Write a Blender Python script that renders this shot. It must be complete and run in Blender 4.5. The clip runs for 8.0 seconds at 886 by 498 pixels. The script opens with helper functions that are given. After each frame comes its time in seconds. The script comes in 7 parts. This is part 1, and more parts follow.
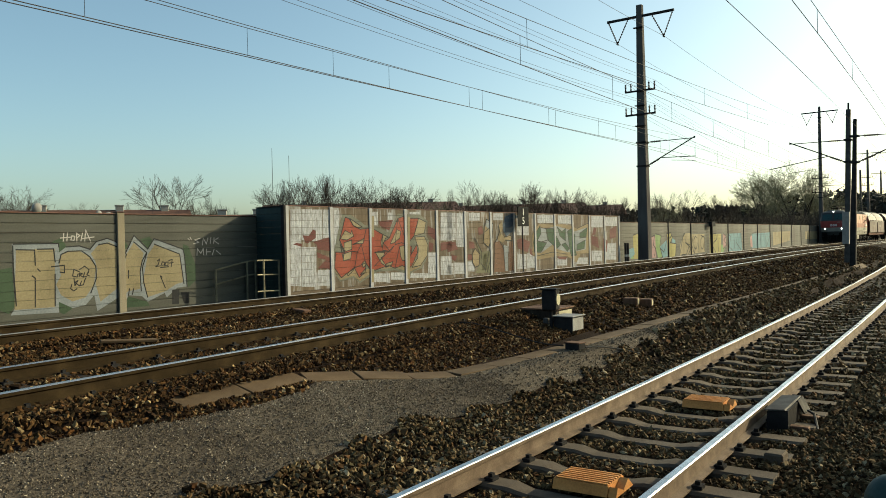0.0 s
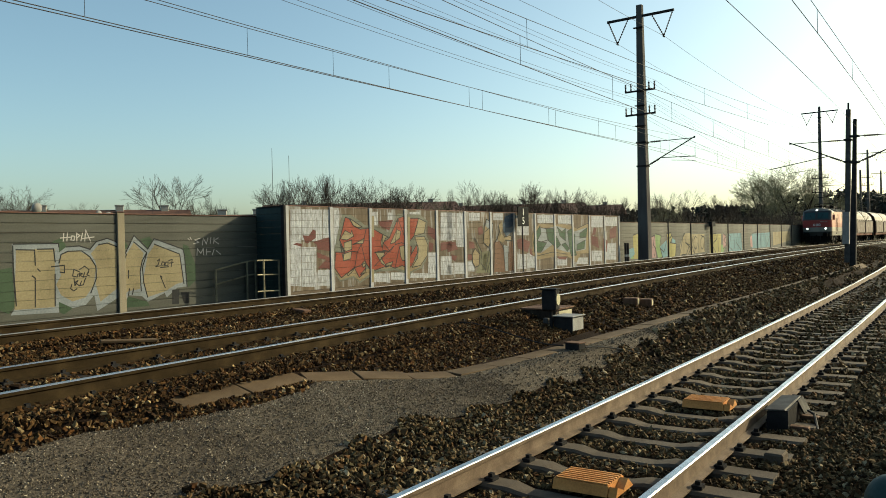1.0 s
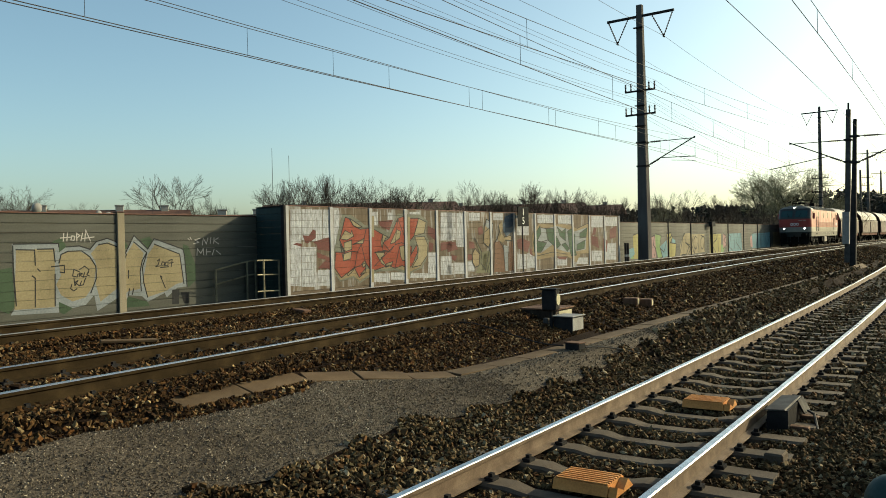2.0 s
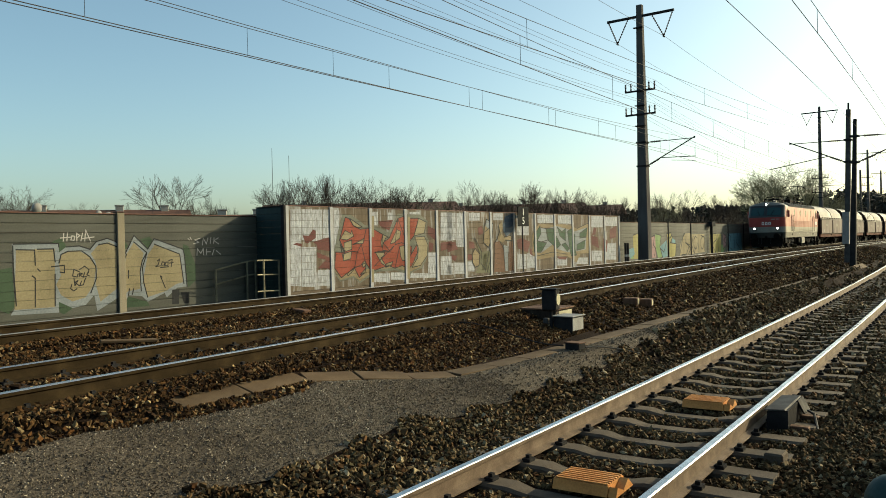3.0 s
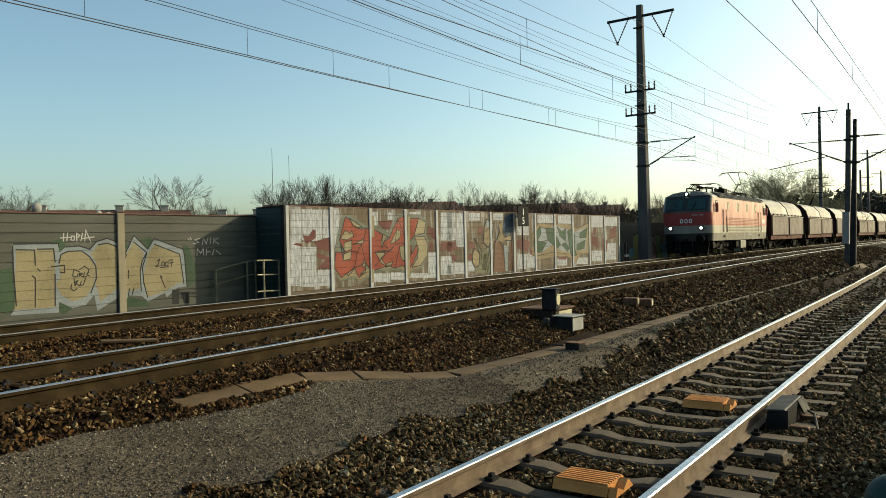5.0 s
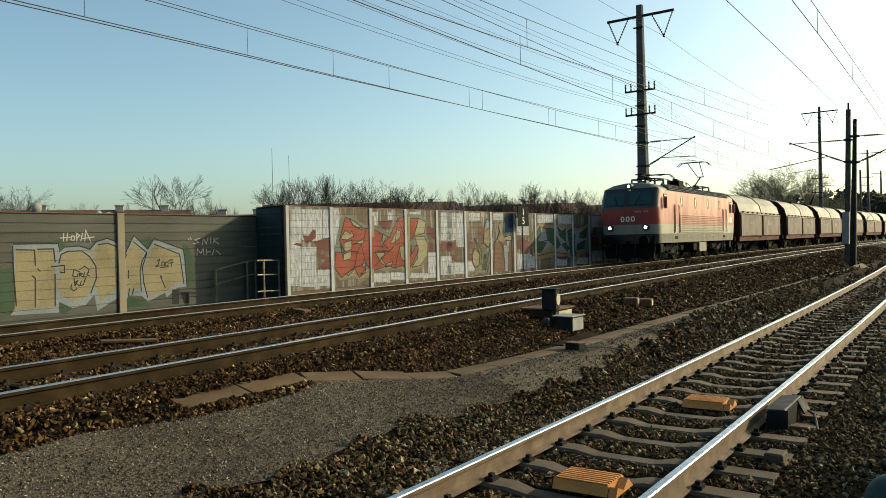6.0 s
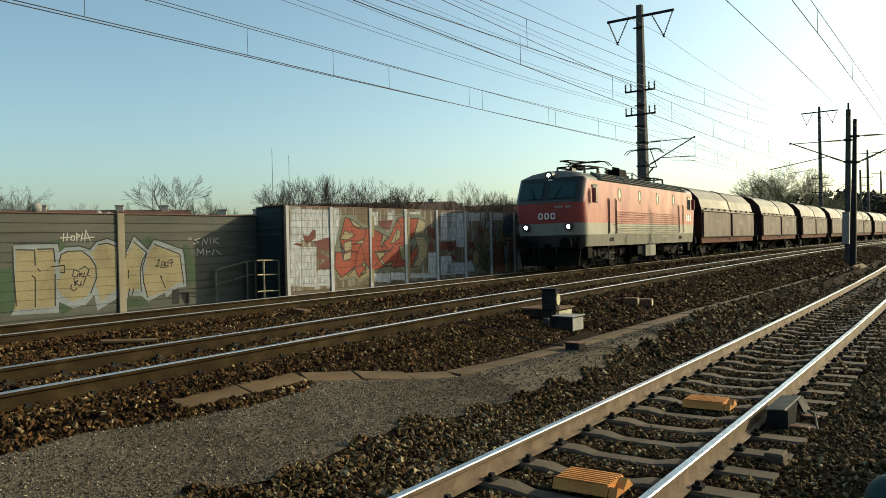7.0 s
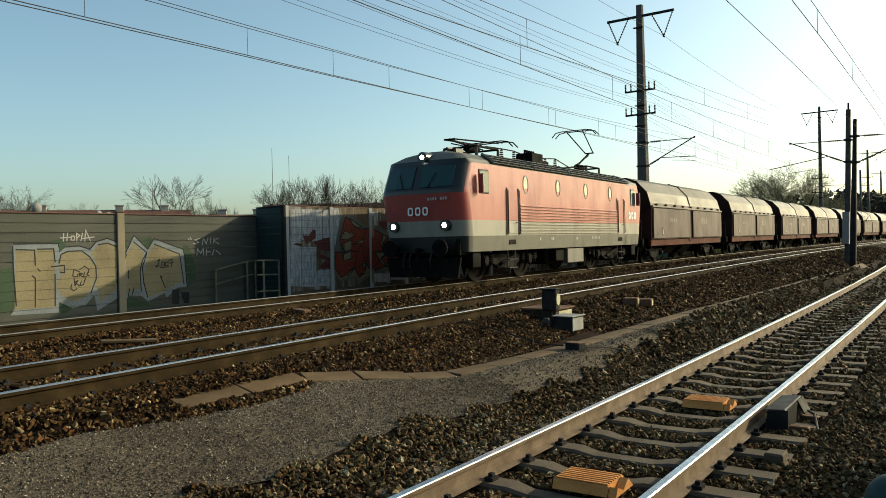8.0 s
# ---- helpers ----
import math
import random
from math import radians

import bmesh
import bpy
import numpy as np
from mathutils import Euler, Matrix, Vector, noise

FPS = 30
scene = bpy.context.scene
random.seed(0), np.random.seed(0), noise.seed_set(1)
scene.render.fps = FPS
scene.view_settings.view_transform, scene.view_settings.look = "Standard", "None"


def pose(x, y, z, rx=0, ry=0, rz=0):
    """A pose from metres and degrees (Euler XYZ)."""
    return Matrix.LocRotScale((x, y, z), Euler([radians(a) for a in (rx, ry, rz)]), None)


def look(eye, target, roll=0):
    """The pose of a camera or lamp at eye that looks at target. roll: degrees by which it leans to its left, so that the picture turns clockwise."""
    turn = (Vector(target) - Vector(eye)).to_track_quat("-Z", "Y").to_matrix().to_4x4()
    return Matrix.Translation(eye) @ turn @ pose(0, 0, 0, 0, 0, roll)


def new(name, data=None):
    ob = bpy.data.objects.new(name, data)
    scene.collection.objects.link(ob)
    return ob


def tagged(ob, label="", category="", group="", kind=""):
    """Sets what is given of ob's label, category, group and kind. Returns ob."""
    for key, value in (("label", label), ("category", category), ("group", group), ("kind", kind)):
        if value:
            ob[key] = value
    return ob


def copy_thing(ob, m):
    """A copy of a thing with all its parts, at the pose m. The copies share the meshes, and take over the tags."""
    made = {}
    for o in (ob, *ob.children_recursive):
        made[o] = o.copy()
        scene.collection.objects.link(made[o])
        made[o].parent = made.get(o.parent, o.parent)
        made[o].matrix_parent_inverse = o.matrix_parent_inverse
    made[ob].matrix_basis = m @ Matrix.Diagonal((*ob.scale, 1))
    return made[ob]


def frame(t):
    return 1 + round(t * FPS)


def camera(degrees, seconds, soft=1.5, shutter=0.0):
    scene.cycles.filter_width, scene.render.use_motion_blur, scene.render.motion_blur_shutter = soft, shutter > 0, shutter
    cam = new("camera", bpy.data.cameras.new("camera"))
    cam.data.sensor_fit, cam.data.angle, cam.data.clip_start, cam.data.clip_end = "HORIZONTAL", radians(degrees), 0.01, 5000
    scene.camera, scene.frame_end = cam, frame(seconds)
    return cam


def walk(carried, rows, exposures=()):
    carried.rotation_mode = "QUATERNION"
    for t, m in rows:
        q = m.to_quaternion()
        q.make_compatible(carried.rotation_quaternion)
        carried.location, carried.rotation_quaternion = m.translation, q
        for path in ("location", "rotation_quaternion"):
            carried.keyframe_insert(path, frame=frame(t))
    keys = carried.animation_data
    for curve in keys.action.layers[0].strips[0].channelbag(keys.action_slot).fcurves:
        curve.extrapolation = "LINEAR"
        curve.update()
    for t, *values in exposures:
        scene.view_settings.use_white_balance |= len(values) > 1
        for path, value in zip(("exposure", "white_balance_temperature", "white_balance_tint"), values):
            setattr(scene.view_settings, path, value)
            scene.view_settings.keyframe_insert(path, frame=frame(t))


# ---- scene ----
# The camera stands still beside the near track; z = 0 is the rail top of the main line.
EYE = (0.0, 0.0, 1.207)
cam = camera(60.37, 8.0, soft=0.9)
CAM_POSE = look(EYE, (17.0147, 10.5105, 1.0389), -1.4255)
walk(cam, [(0.0, CAM_POSE), (8.0, CAM_POSE)], exposures=[(0.0, 0.5, 6300, -4), (8.0, 0.5, 6300, -4)])

# ---- light ----
SUN_AZ = radians(-35.6)          # direction to the sun in the plan, from +x
SUN_EL = radians(21.8)
world = bpy.data.worlds.new("world")
scene.world = world
world.use_nodes = True
wn = world.node_tree.nodes
sky = wn.new("ShaderNodeTexSky")
sky.sky_type = 'NISHITA'
sky.sun_disc = False
sky.sun_elevation = SUN_EL
sky.sun_rotation = math.pi / 2 - SUN_AZ
sky.air_density = 0.85
sky.dust_density = 2.4
sky.ozone_density = 1.6
wn["Background"].inputs[1].default_value = 0.15
haze = wn.new("ShaderNodeMix")
haze.data_type = 'RGBA'
haze.blend_type = 'MULTIPLY'
haze.inputs[0].default_value = 1.0
haze.inputs[7].default_value = (1.03, 1.015, 0.9, 1)
world.node_tree.links.new(sky.outputs[0], haze.inputs[6])
world.node_tree.links.new(haze.outputs[2], wn["Background"].inputs[0])
sun_to = Vector((math.cos(SUN_EL) * math.cos(SUN_AZ), math.cos(SUN_EL) * math.sin(SUN_AZ), math.sin(SUN_EL)))
sun = new("sun", bpy.data.lights.new("sun", 'SUN'))
sun.data.energy = 4.2
sun.data.angle = radians(0.55)
sun.data.color = (1.0, 0.8, 0.55)
sun.matrix_world = look(sun_to * 100, (0, 0, 0))


# ---- materials ----
def material(name, base, rough=0.7, metal=0.0, spec=0.25):
    m = bpy.data.materials.new(name)
    m.use_nodes = True
    b = m.node_tree.nodes["Principled BSDF"]
    b.inputs["Base Color"].default_value = (*base, 1)
    b.inputs["Roughness"].default_value = rough
    b.inputs["Metallic"].default_value = metal
    b.inputs["Specular IOR Level"].default_value = spec
    return m


def ramp(nt, fac, stops):
    r = nt.nodes.new("ShaderNodeValToRGB")
    el = r.color_ramp.elements
    while len(el) < len(stops):
        el.new(0.5)
    for e, (pos, col) in zip(el, stops):
        e.position = pos
        e.color = (*col, 1)
    nt.links.new(fac, r.inputs[0])
    return r.outputs[0]


def noise_tex(nt, scale, detail=4.0, rough=0.55, stretch=None, world_space=False):
    n = nt.nodes.new("ShaderNodeTexNoise")
    n.inputs["Scale"].default_value = scale
    n.inputs["Detail"].default_value = detail
    n.inputs["Roughness"].default_value = rough
    if world_space:
        src = nt.nodes.new("ShaderNodeNewGeometry").outputs["Position"]
    else:
        src = nt.nodes.new("ShaderNodeTexCoord").outputs["Object"]
    if stretch:
        mp = nt.nodes.new("ShaderNodeMapping")
        mp.inputs["Scale"].default_value = stretch
        nt.links.new(src, mp.inputs[0])
        src = mp.outputs[0]
    nt.links.new(src, n.inputs["Vector"])
    return n.outputs["Fac"]


def mixed(nt, fac, a, b, blend='MIX'):
    x = nt.nodes.new("ShaderNodeMix")
    x.data_type = 'RGBA'
    x.blend_type = blend
    for slot, v in ((0, fac), (6, a), (7, b)):
        if isinstance(v, (int, float)):
            x.inputs[slot].default_value = v
        elif isinstance(v, tuple):
            x.inputs[slot].default_value = (*v, 1)
        else:
            nt.links.new(v, x.inputs[slot])
    return x.outputs[2]


def bump(m, height, strength=0.4, dist=0.01):
    nt = m.node_tree
    b = nt.nodes.new("ShaderNodeBump")
    b.inputs["Strength"].default_value = strength
    b.inputs["Distance"].default_value = dist
    nt.links.new(height, b.inputs["Height"])
    nt.links.new(b.outputs[0], nt.nodes["Principled BSDF"].inputs["Normal"])


def worn(name, base, dark, light, scale=3.0, grain=60.0, rough=0.7, metal=0.0, relief=0.3, stretch=None, rdist=0.004, spec=0.2):
    """Paint, stone or metal with stains at one scale and grain at another."""
    m = material(name, base, rough, metal, spec)
    nt = m.node_tree
    big = noise_tex(nt, scale, 5, 0.6, stretch)
    small = noise_tex(nt, grain, 3, 0.6)
    c1 = ramp(nt, big, [(0.28, dark), (0.5, base), (0.75, light)])
    g = ramp(nt, small, [(0.3, (0.72, 0.72, 0.72)), (0.7, (1.12, 1.12, 1.12))])
    nt.links.new(mixed(nt, 0.75, c1, g, 'MULTIPLY'), nt.nodes["Principled BSDF"].inputs["Base Color"])
    rr = ramp(nt, big, [(0.3, (min(1, rough + 0.12),) * 3), (0.7, (max(0.05, rough - 0.1),) * 3)])
    nt.links.new(rr, nt.nodes["Principled BSDF"].inputs["Roughness"])
    if relief:
        bump(m, small, relief, rdist)
    return m


def random_tint(m, lo, hi, island=False):
    """Vary the base colour piece by piece."""
    nt = m.node_tree
    sock = nt.nodes["Principled BSDF"].inputs["Base Color"]
    src = sock.links[0].from_socket
    if island:
        r = nt.nodes.new("ShaderNodeNewGeometry").outputs["Random Per Island"]
    else:
        r = nt.nodes.new("ShaderNodeObjectInfo").outputs["Random"]
    t = ramp(nt, r, [(0.0, lo), (1.0, hi)])
    nt.links.new(mixed(nt, 1.0, src, t, 'MULTIPLY'), sock)
    return m


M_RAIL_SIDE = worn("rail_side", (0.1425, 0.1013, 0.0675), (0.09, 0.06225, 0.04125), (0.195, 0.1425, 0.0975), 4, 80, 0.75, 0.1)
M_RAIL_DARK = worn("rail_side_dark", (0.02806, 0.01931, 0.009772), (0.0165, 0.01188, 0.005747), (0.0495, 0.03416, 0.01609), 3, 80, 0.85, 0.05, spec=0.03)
M_RAIL_DULL = worn("rail_top_dull", (0.46, 0.43, 0.39), (0.28, 0.25, 0.21), (0.58, 0.55, 0.51), 6, 150, 0.36, 0.95, 0.05)
M_RAIL_TOP = worn("rail_top", (0.55, 0.53, 0.51), (0.4, 0.38, 0.37), (0.64, 0.62, 0.6), 9, 200, 0.24, 1.0, 0.05)
M_CONCRETE = random_tint(worn("concrete", (0.09964, 0.07827, 0.0563), (0.06475, 0.04988, 0.03688), (0.1346, 0.1087, 0.07992), 2.5, 70, 0.9, 0, 0.4), (0.8, 0.8, 0.8), (1.1, 1.08, 1.05))
M_SLEEPER_DARK = random_tint(worn("sleeper_dark", (0.0315, 0.0217, 0.0154), (0.0182, 0.0126, 0.0091), (0.0476, 0.035, 0.0252), 3, 60, 0.9, 0, 0.5, (1, 6, 1)), (0.75, 0.75, 0.75), (1.2, 1.15, 1.1))
M_POLE = worn("pole_concrete", (0.08568, 0.08064, 0.07776), (0.06098, 0.05544, 0.05378), (0.1109, 0.1051, 0.1001), 1.2, 40, 0.88, 0, 0.3, (1, 1, 0.3), spec=0.03)
M_STEEL = worn("galvanised_steel", (0.06375, 0.06139, 0.0589), (0.04176, 0.03927, 0.03832), (0.09307, 0.09052, 0.08611), 3, 60, 0.6, 0.15, 0.1, spec=0.03)
M_DARK_STEEL = worn("dark_steel", (0.0231, 0.0222, 0.0231), (0.01386, 0.01386, 0.01386), (0.03696, 0.03462, 0.03234), 4, 60, 0.65, 0.1, 0.15, spec=0.03)
M_WIRE = material("copper_wire", (0.09, 0.08, 0.075), 0.6, 0.5)
M_PALE_BOX = worn("pale_grey_paint", (0.2218, 0.2172, 0.2039), (0.1688, 0.1642, 0.1509), (0.2575, 0.2529, 0.2396), 4, 60, 0.6)
M_INSULATOR = material("brown_porcelain", (0.06, 0.035, 0.025), 0.25)


# ---- building helpers ----
def to_mesh(name, bm, mats, smooth=False):
    me = bpy.data.meshes.new(name)
    bm.to_mesh(me)
    bm.free()
    for m in (mats if isinstance(mats, (list, tuple)) else [mats]):
        me.materials.append(m)
    if smooth:
        me.polygons.foreach_set("use_smooth", [True] * len(me.polygons))
    return me


def part(name, bm, mats, parent=None, label="", smooth=False):
    ob = new(name, to_mesh(name, bm, mats, smooth))
    if parent is not None:
        ob.parent = parent
    return tagged(ob, label)


def thing(name, m, label, category, group="", kind=""):
    ob = new(name)
    ob.matrix_world = m
    ob.empty_display_size = 0.2
    return tagged(ob, label, category, group, kind)


def box(bm, x0, x1, y0, y1, z0, z1, mat=0, bevel=0.0, m=None):
    r = bmesh.ops.create_cube(bm, size=1.0)
    vs = r["verts"]
    for v in vs:
        v.co = Vector((x0 + (v.co.x + 0.5) * (x1 - x0), y0 + (v.co.y + 0.5) * (y1 - y0), z0 + (v.co.z + 0.5) * (z1 - z0)))
    fs = list({f for v in vs for f in v.link_faces})
    for f in fs:
        f.material_index = mat
    if bevel:
        es = list({e for v in vs for e in v.link_edges})
        r = bmesh.ops.bevel(bm, geom=es, offset=bevel, segments=1, affect='EDGES', profile=0.5)
        for f in r["faces"]:
            f.material_index = mat
        vs = list({v for f in fs + r["faces"] if f.is_valid for v in f.verts})
    if m is not None:
        for v in vs:
            v.co = m @ v.co
    return vs


def rod(bm, a, b, r0, r1=None, n=8, mat=0, cap=True):
    """A round bar from a to b."""
    a, b = Vector(a), Vector(b)
    r1 = r0 if r1 is None else r1
    d = (b - a)
    q = d.to_track_quat('Z', 'Y')
    ra, rb = [], []
    for i in range(n):
        w = 2 * math.pi * i / n
        o = Vector((math.cos(w), math.sin(w), 0))
        ra.append(bm.verts.new(a + q @ (o * r0)))
        rb.append(bm.verts.new(b + q @ (o * r1)))
    fs = [bm.faces.new((ra[i], ra[(i + 1) % n], rb[(i + 1) % n], rb[i])) for i in range(n)]
    if cap and n > 2:
        fs.append(bm.faces.new(ra[::-1]))
        fs.append(bm.faces.new(rb))
    for f in fs:
        f.material_index = mat
    return fs


def prism(bm, pts, axis, a, b, mat=0):
    """A closed outline of (u, v) pushed along an axis from a to b. axis 0: u,v = y,z; 1: x,z; 2: x,y."""
    def co(u, v, w):
        return ((w, u, v), (u, w, v), (u, v, w))[axis]
    va = [bm.verts.new(co(u, v, a)) for u, v in pts]
    vb = [bm.verts.new(co(u, v, b)) for u, v in pts]
    n = len(pts)
    fs = [bm.faces.new((va[i], va[(i + 1) % n], vb[(i + 1) % n], vb[i])) for i in range(n)]
    fs += [bm.faces.new(va[::-1]), bm.faces.new(vb)]
    for f in fs:
        f.material_index = mat
    bmesh.ops.recalc_face_normals(bm, faces=fs)
    return fs


def sweep(bm, pts, prof, mats=None):
    """A profile of (side, up) carried along a line of plan points (x, y, z)."""
    rows = []
    for i, p in enumerate(pts):
        d = Vector(pts[min(i + 1, len(pts) - 1)]) - Vector(pts[max(i - 1, 0)])
        d.z = 0
        d.normalize()
        n = Vector((-d.y, d.x, 0))
        rows.append([bm.verts.new(Vector(p) + n * s + Vector((0, 0, u))) for s, u in prof])
    k = len(prof)
    for i in range(len(rows) - 1):
        for j in range(k):
            f = bm.faces.new((rows[i][j], rows[i + 1][j], rows[i + 1][(j + 1) % k], rows[i][(j + 1) % k]))
            f.material_index = mats[j] if mats else 0
    bm.faces.new(rows[0][::-1])
    bm.faces.new(rows[-1])


def tube_path(bm, pts, r, n=6, mat=0):
    """A round tube through a line of points, in one piece."""
    pts = [Vector(p) for p in pts]
    rings = []
    for i, p in enumerate(pts):
        d = pts[min(i + 1, len(pts) - 1)] - pts[max(i - 1, 0)]
        q = d.to_track_quat('Z', 'Y')
        rings.append([bm.verts.new(p + q @ Vector((r * math.cos(2 * math.pi * k / n), r * math.sin(2 * math.pi * k / n), 0))) for k in range(n)])
    for a, b in zip(rings[:-1], rings[1:]):
        for k in range(n):
            bm.faces.new((a[k], a[(k + 1) % n], b[(k + 1) % n], b[k])).material_index = mat
    bm.faces.new(rings[0][::-1]).material_index = mat
    bm.faces.new(rings[-1]).material_index = mat


# ---- plan ----
CURVE = -0.000834


def main_y(x, offset):
    """Lateral place of the two main tracks, which run side by side in one wide curve."""
    return offset + 0.5 * CURVE * x * x


FAR_TRACK = 12.36
MID_TRACK = 7.513
NEAR_ANG = -0.065634
NEAR_Z = -0.602
NEAR_L = 3.4645 - 0.7525


def near_point(s, side=0.0, z=0.0):
    l = NEAR_L + 0.0004 * s * s + side
    ca, sa = math.cos(NEAR_ANG), math.sin(NEAR_ANG)
    return Vector((ca * s - sa * l, sa * s + ca * l, z))


def near_y(x):
    s = x / math.cos(NEAR_ANG)
    return near_point(s).y


def path_main(offset, x0, x1, step, z=0.0):
    n = int((x1 - x0) / step)
    return [(x0 + (x1 - x0) * i / n, main_y(x0 + (x1 - x0) * i / n, offset), z) for i in range(n + 1)]


TROUGH_X = [6.5, 7.17, 7.72, 8.35, 9.15, 11.2, 12.5, 16.5, 21.5, 37.7, 46.5]
TROUGH_Y = [5.92, 5.61, 5.34, 5.07, 4.94, 4.68, 4.56, 4.32, 3.9, 2.7, 2.05]


def trough_y(x):
    """Line of the cable trough along the near track."""
    return float(np.interp(x, TROUGH_X, TROUGH_Y))


def ground_z(x, y):
    """Height of the ground: the main line stands on a bank about half a metre above the near track."""
    a = near_y(x) + 1.55
    b = main_y(x, MID_TRACK) - 1.25
    if b - a < 0.6:
        b = a + 0.6
    w = min(1.0, max(0.0, (y - a) / (b - a)))
    z = -0.79 + (0.79 - 0.215) * w
    k = min(1.0, max(0.0, (x - 7.4) / 1.5))
    if k > 0:
        yl = trough_y(x)
        t = np.interp(y, [a, max(a + 0.05, yl - 0.5), max(a + 0.1, yl + 0.26), b], [-0.79, -0.51, -0.495, -0.215])
        z = z * (1 - k) + float(t) * k
    far = y - main_y(x, FAR_TRACK)
    if far > 1.4:
        z = -0.215 - 0.25 * min(1.0, (far - 1.4) / 1.0)
    if x > 60:
        z = z * (1 - min(1, (x - 60) / 60)) - 0.35 * min(1, (x - 60) / 60)
    return z


RAIL_PROF = [(-0.075, -0.172), (0.075, -0.172), (0.075, -0.160), (0.012, -0.145), (0.009, -0.05), (0.034, -0.038), (0.036, -0.008), (0.028, 0.0),
             (-0.028, 0.0), (-0.036, -0.008), (-0.034, -0.038), (-0.009, -0.05), (-0.012, -0.145), (-0.075, -0.160)]
RAIL_MATS = [0, 0, 0, 0, 0, 0, 1, 1, 1, 0, 0, 0, 0, 0]


def rail(pts, parent, side, top):
    bm = bmesh.new()
    sweep(bm, pts, RAIL_PROF, RAIL_MATS)
    bmesh.ops.recalc_face_normals(bm, faces=bm.faces)
    return part("rail", bm, [side, top], parent, "brown rusty steel rail with polished head")


# ---- ground, ballast, path ----
def stone_colours(m, stops, island=True):
    nt = m.node_tree
    r = nt.nodes.new("ShaderNodeNewGeometry").outputs["Random Per Island"]
    c1 = ramp(nt, r, stops)
    g = ramp(nt, noise_tex(nt, 55, 3, 0.65, None, True), [(0.3, (0.6, 0.58, 0.56)), (0.72, (1.15, 1.15, 1.15))])
    big = ramp(nt, noise_tex(nt, 0.35, 3, 0.6, None, True), [(0.35, (0.75, 0.66, 0.58)), (0.65, (1.1, 1.1, 1.12))])
    c2 = mixed(nt, 0.8, c1, g, 'MULTIPLY')
    nt.links.new(mixed(nt, 0.8, c2, big, 'MULTIPLY'), nt.nodes["Principled BSDF"].inputs["Base Color"])
    return m


M_STONE = stone_colours(material("ballast_stone", (0.154, 0.1133, 0.0765), 0.85, spec=0.08), [(0.0, (0.01896, 0.01246, 0.006489)), (0.2, (0.05216, 0.03563, 0.01589)), (0.38, (0.08525, 0.06684, 0.03237)), (0.52, (0.09481, 0.04638, 0.018)), (0.66, (0.05688, 0.04989, 0.02593)), (0.8, (0.1426, 0.09349, 0.04332)), (0.93, (0.1896, 0.1466, 0.07928)), (1.0, (0.4264, 0.3562, 0.2234))])
M_STONE_RUST = stone_colours(material("rusty_ballast_stone", (0.143, 0.0824, 0.0425), 0.88, spec=0.08), [(0.0, (0.01346, 0.007822, 0.003565)), (0.25, (0.04349, 0.02248, 0.008557)), (0.45, (0.06724, 0.04009, 0.01567)), (0.6, (0.03733, 0.02636, 0.01277)), (0.75, (0.1036, 0.04896, 0.01567)), (0.92, (0.1244, 0.08321, 0.03715)), (1.0, (0.3529, 0.2732, 0.1428))])
# bed colour is much darker than the stones scattered on it
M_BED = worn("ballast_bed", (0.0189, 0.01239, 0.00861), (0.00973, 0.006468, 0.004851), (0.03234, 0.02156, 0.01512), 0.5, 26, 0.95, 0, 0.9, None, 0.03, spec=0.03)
M_PATH = worn("fine_gravel", (0.095, 0.07931, 0.06096), (0.06734, 0.0558, 0.04354), (0.1183, 0.1012, 0.07836), 0.55, 110, 0.95, 0, 1.0, None, 0.006, spec=0.03)
_nt = M_PATH.node_tree
_v = _nt.nodes.new("ShaderNodeTexVoronoi")
_v.inputs["Scale"].default_value = 75
_nt.links.new(_nt.nodes.new("ShaderNodeTexCoord").outputs["Object"], _v.inputs["Vector"])
_s = _nt.nodes["Principled BSDF"].inputs["Base Color"]
_nt.links.new(mixed(_nt, 0.9, _s.links[0].from_socket, ramp(_nt, _v.outputs["Color"], [(0.15, (0.55, 0.54, 0.52)), (0.55, (1.0, 1.0, 1.0)), (0.85, (1.4, 1.36, 1.3)), (0.97, (2.0, 1.95, 1.8))]), 'MULTIPLY'), _s)
M_PEBBLE = stone_colours(material("pebble", (0.1, 0.08, 0.06), 0.9), [(0.0, (0.0425, 0.0365, 0.0274)), (0.5, (0.119, 0.1, 0.073)), (0.85, (0.212, 0.183, 0.133)), (1.0, (0.425, 0.391, 0.315))])
M_FIELD = worn("field", (0.0693, 0.0655, 0.0385), (0.0462, 0.0385, 0.027), (0.0924, 0.0924, 0.0539), 0.05, 3, 0.95, 0, 0.5)
M_LID = random_tint(worn("trough_lid", (0.09069, 0.06048, 0.03214), (0.06439, 0.04158, 0.02299), (0.1317, 0.0902, 0.04943), 1.5, 60, 0.92, 0, 0.4), (0.85, 0.85, 0.85), (1.12, 1.1, 1.08))


def bed_z(x, y):
    """Ground under the ballast; lower within the near track's crib."""
    z = ground_z(x, y)
    if abs(y - near_y(x)) < 1.5 and x < 60:
        z -= 0.035
    return z


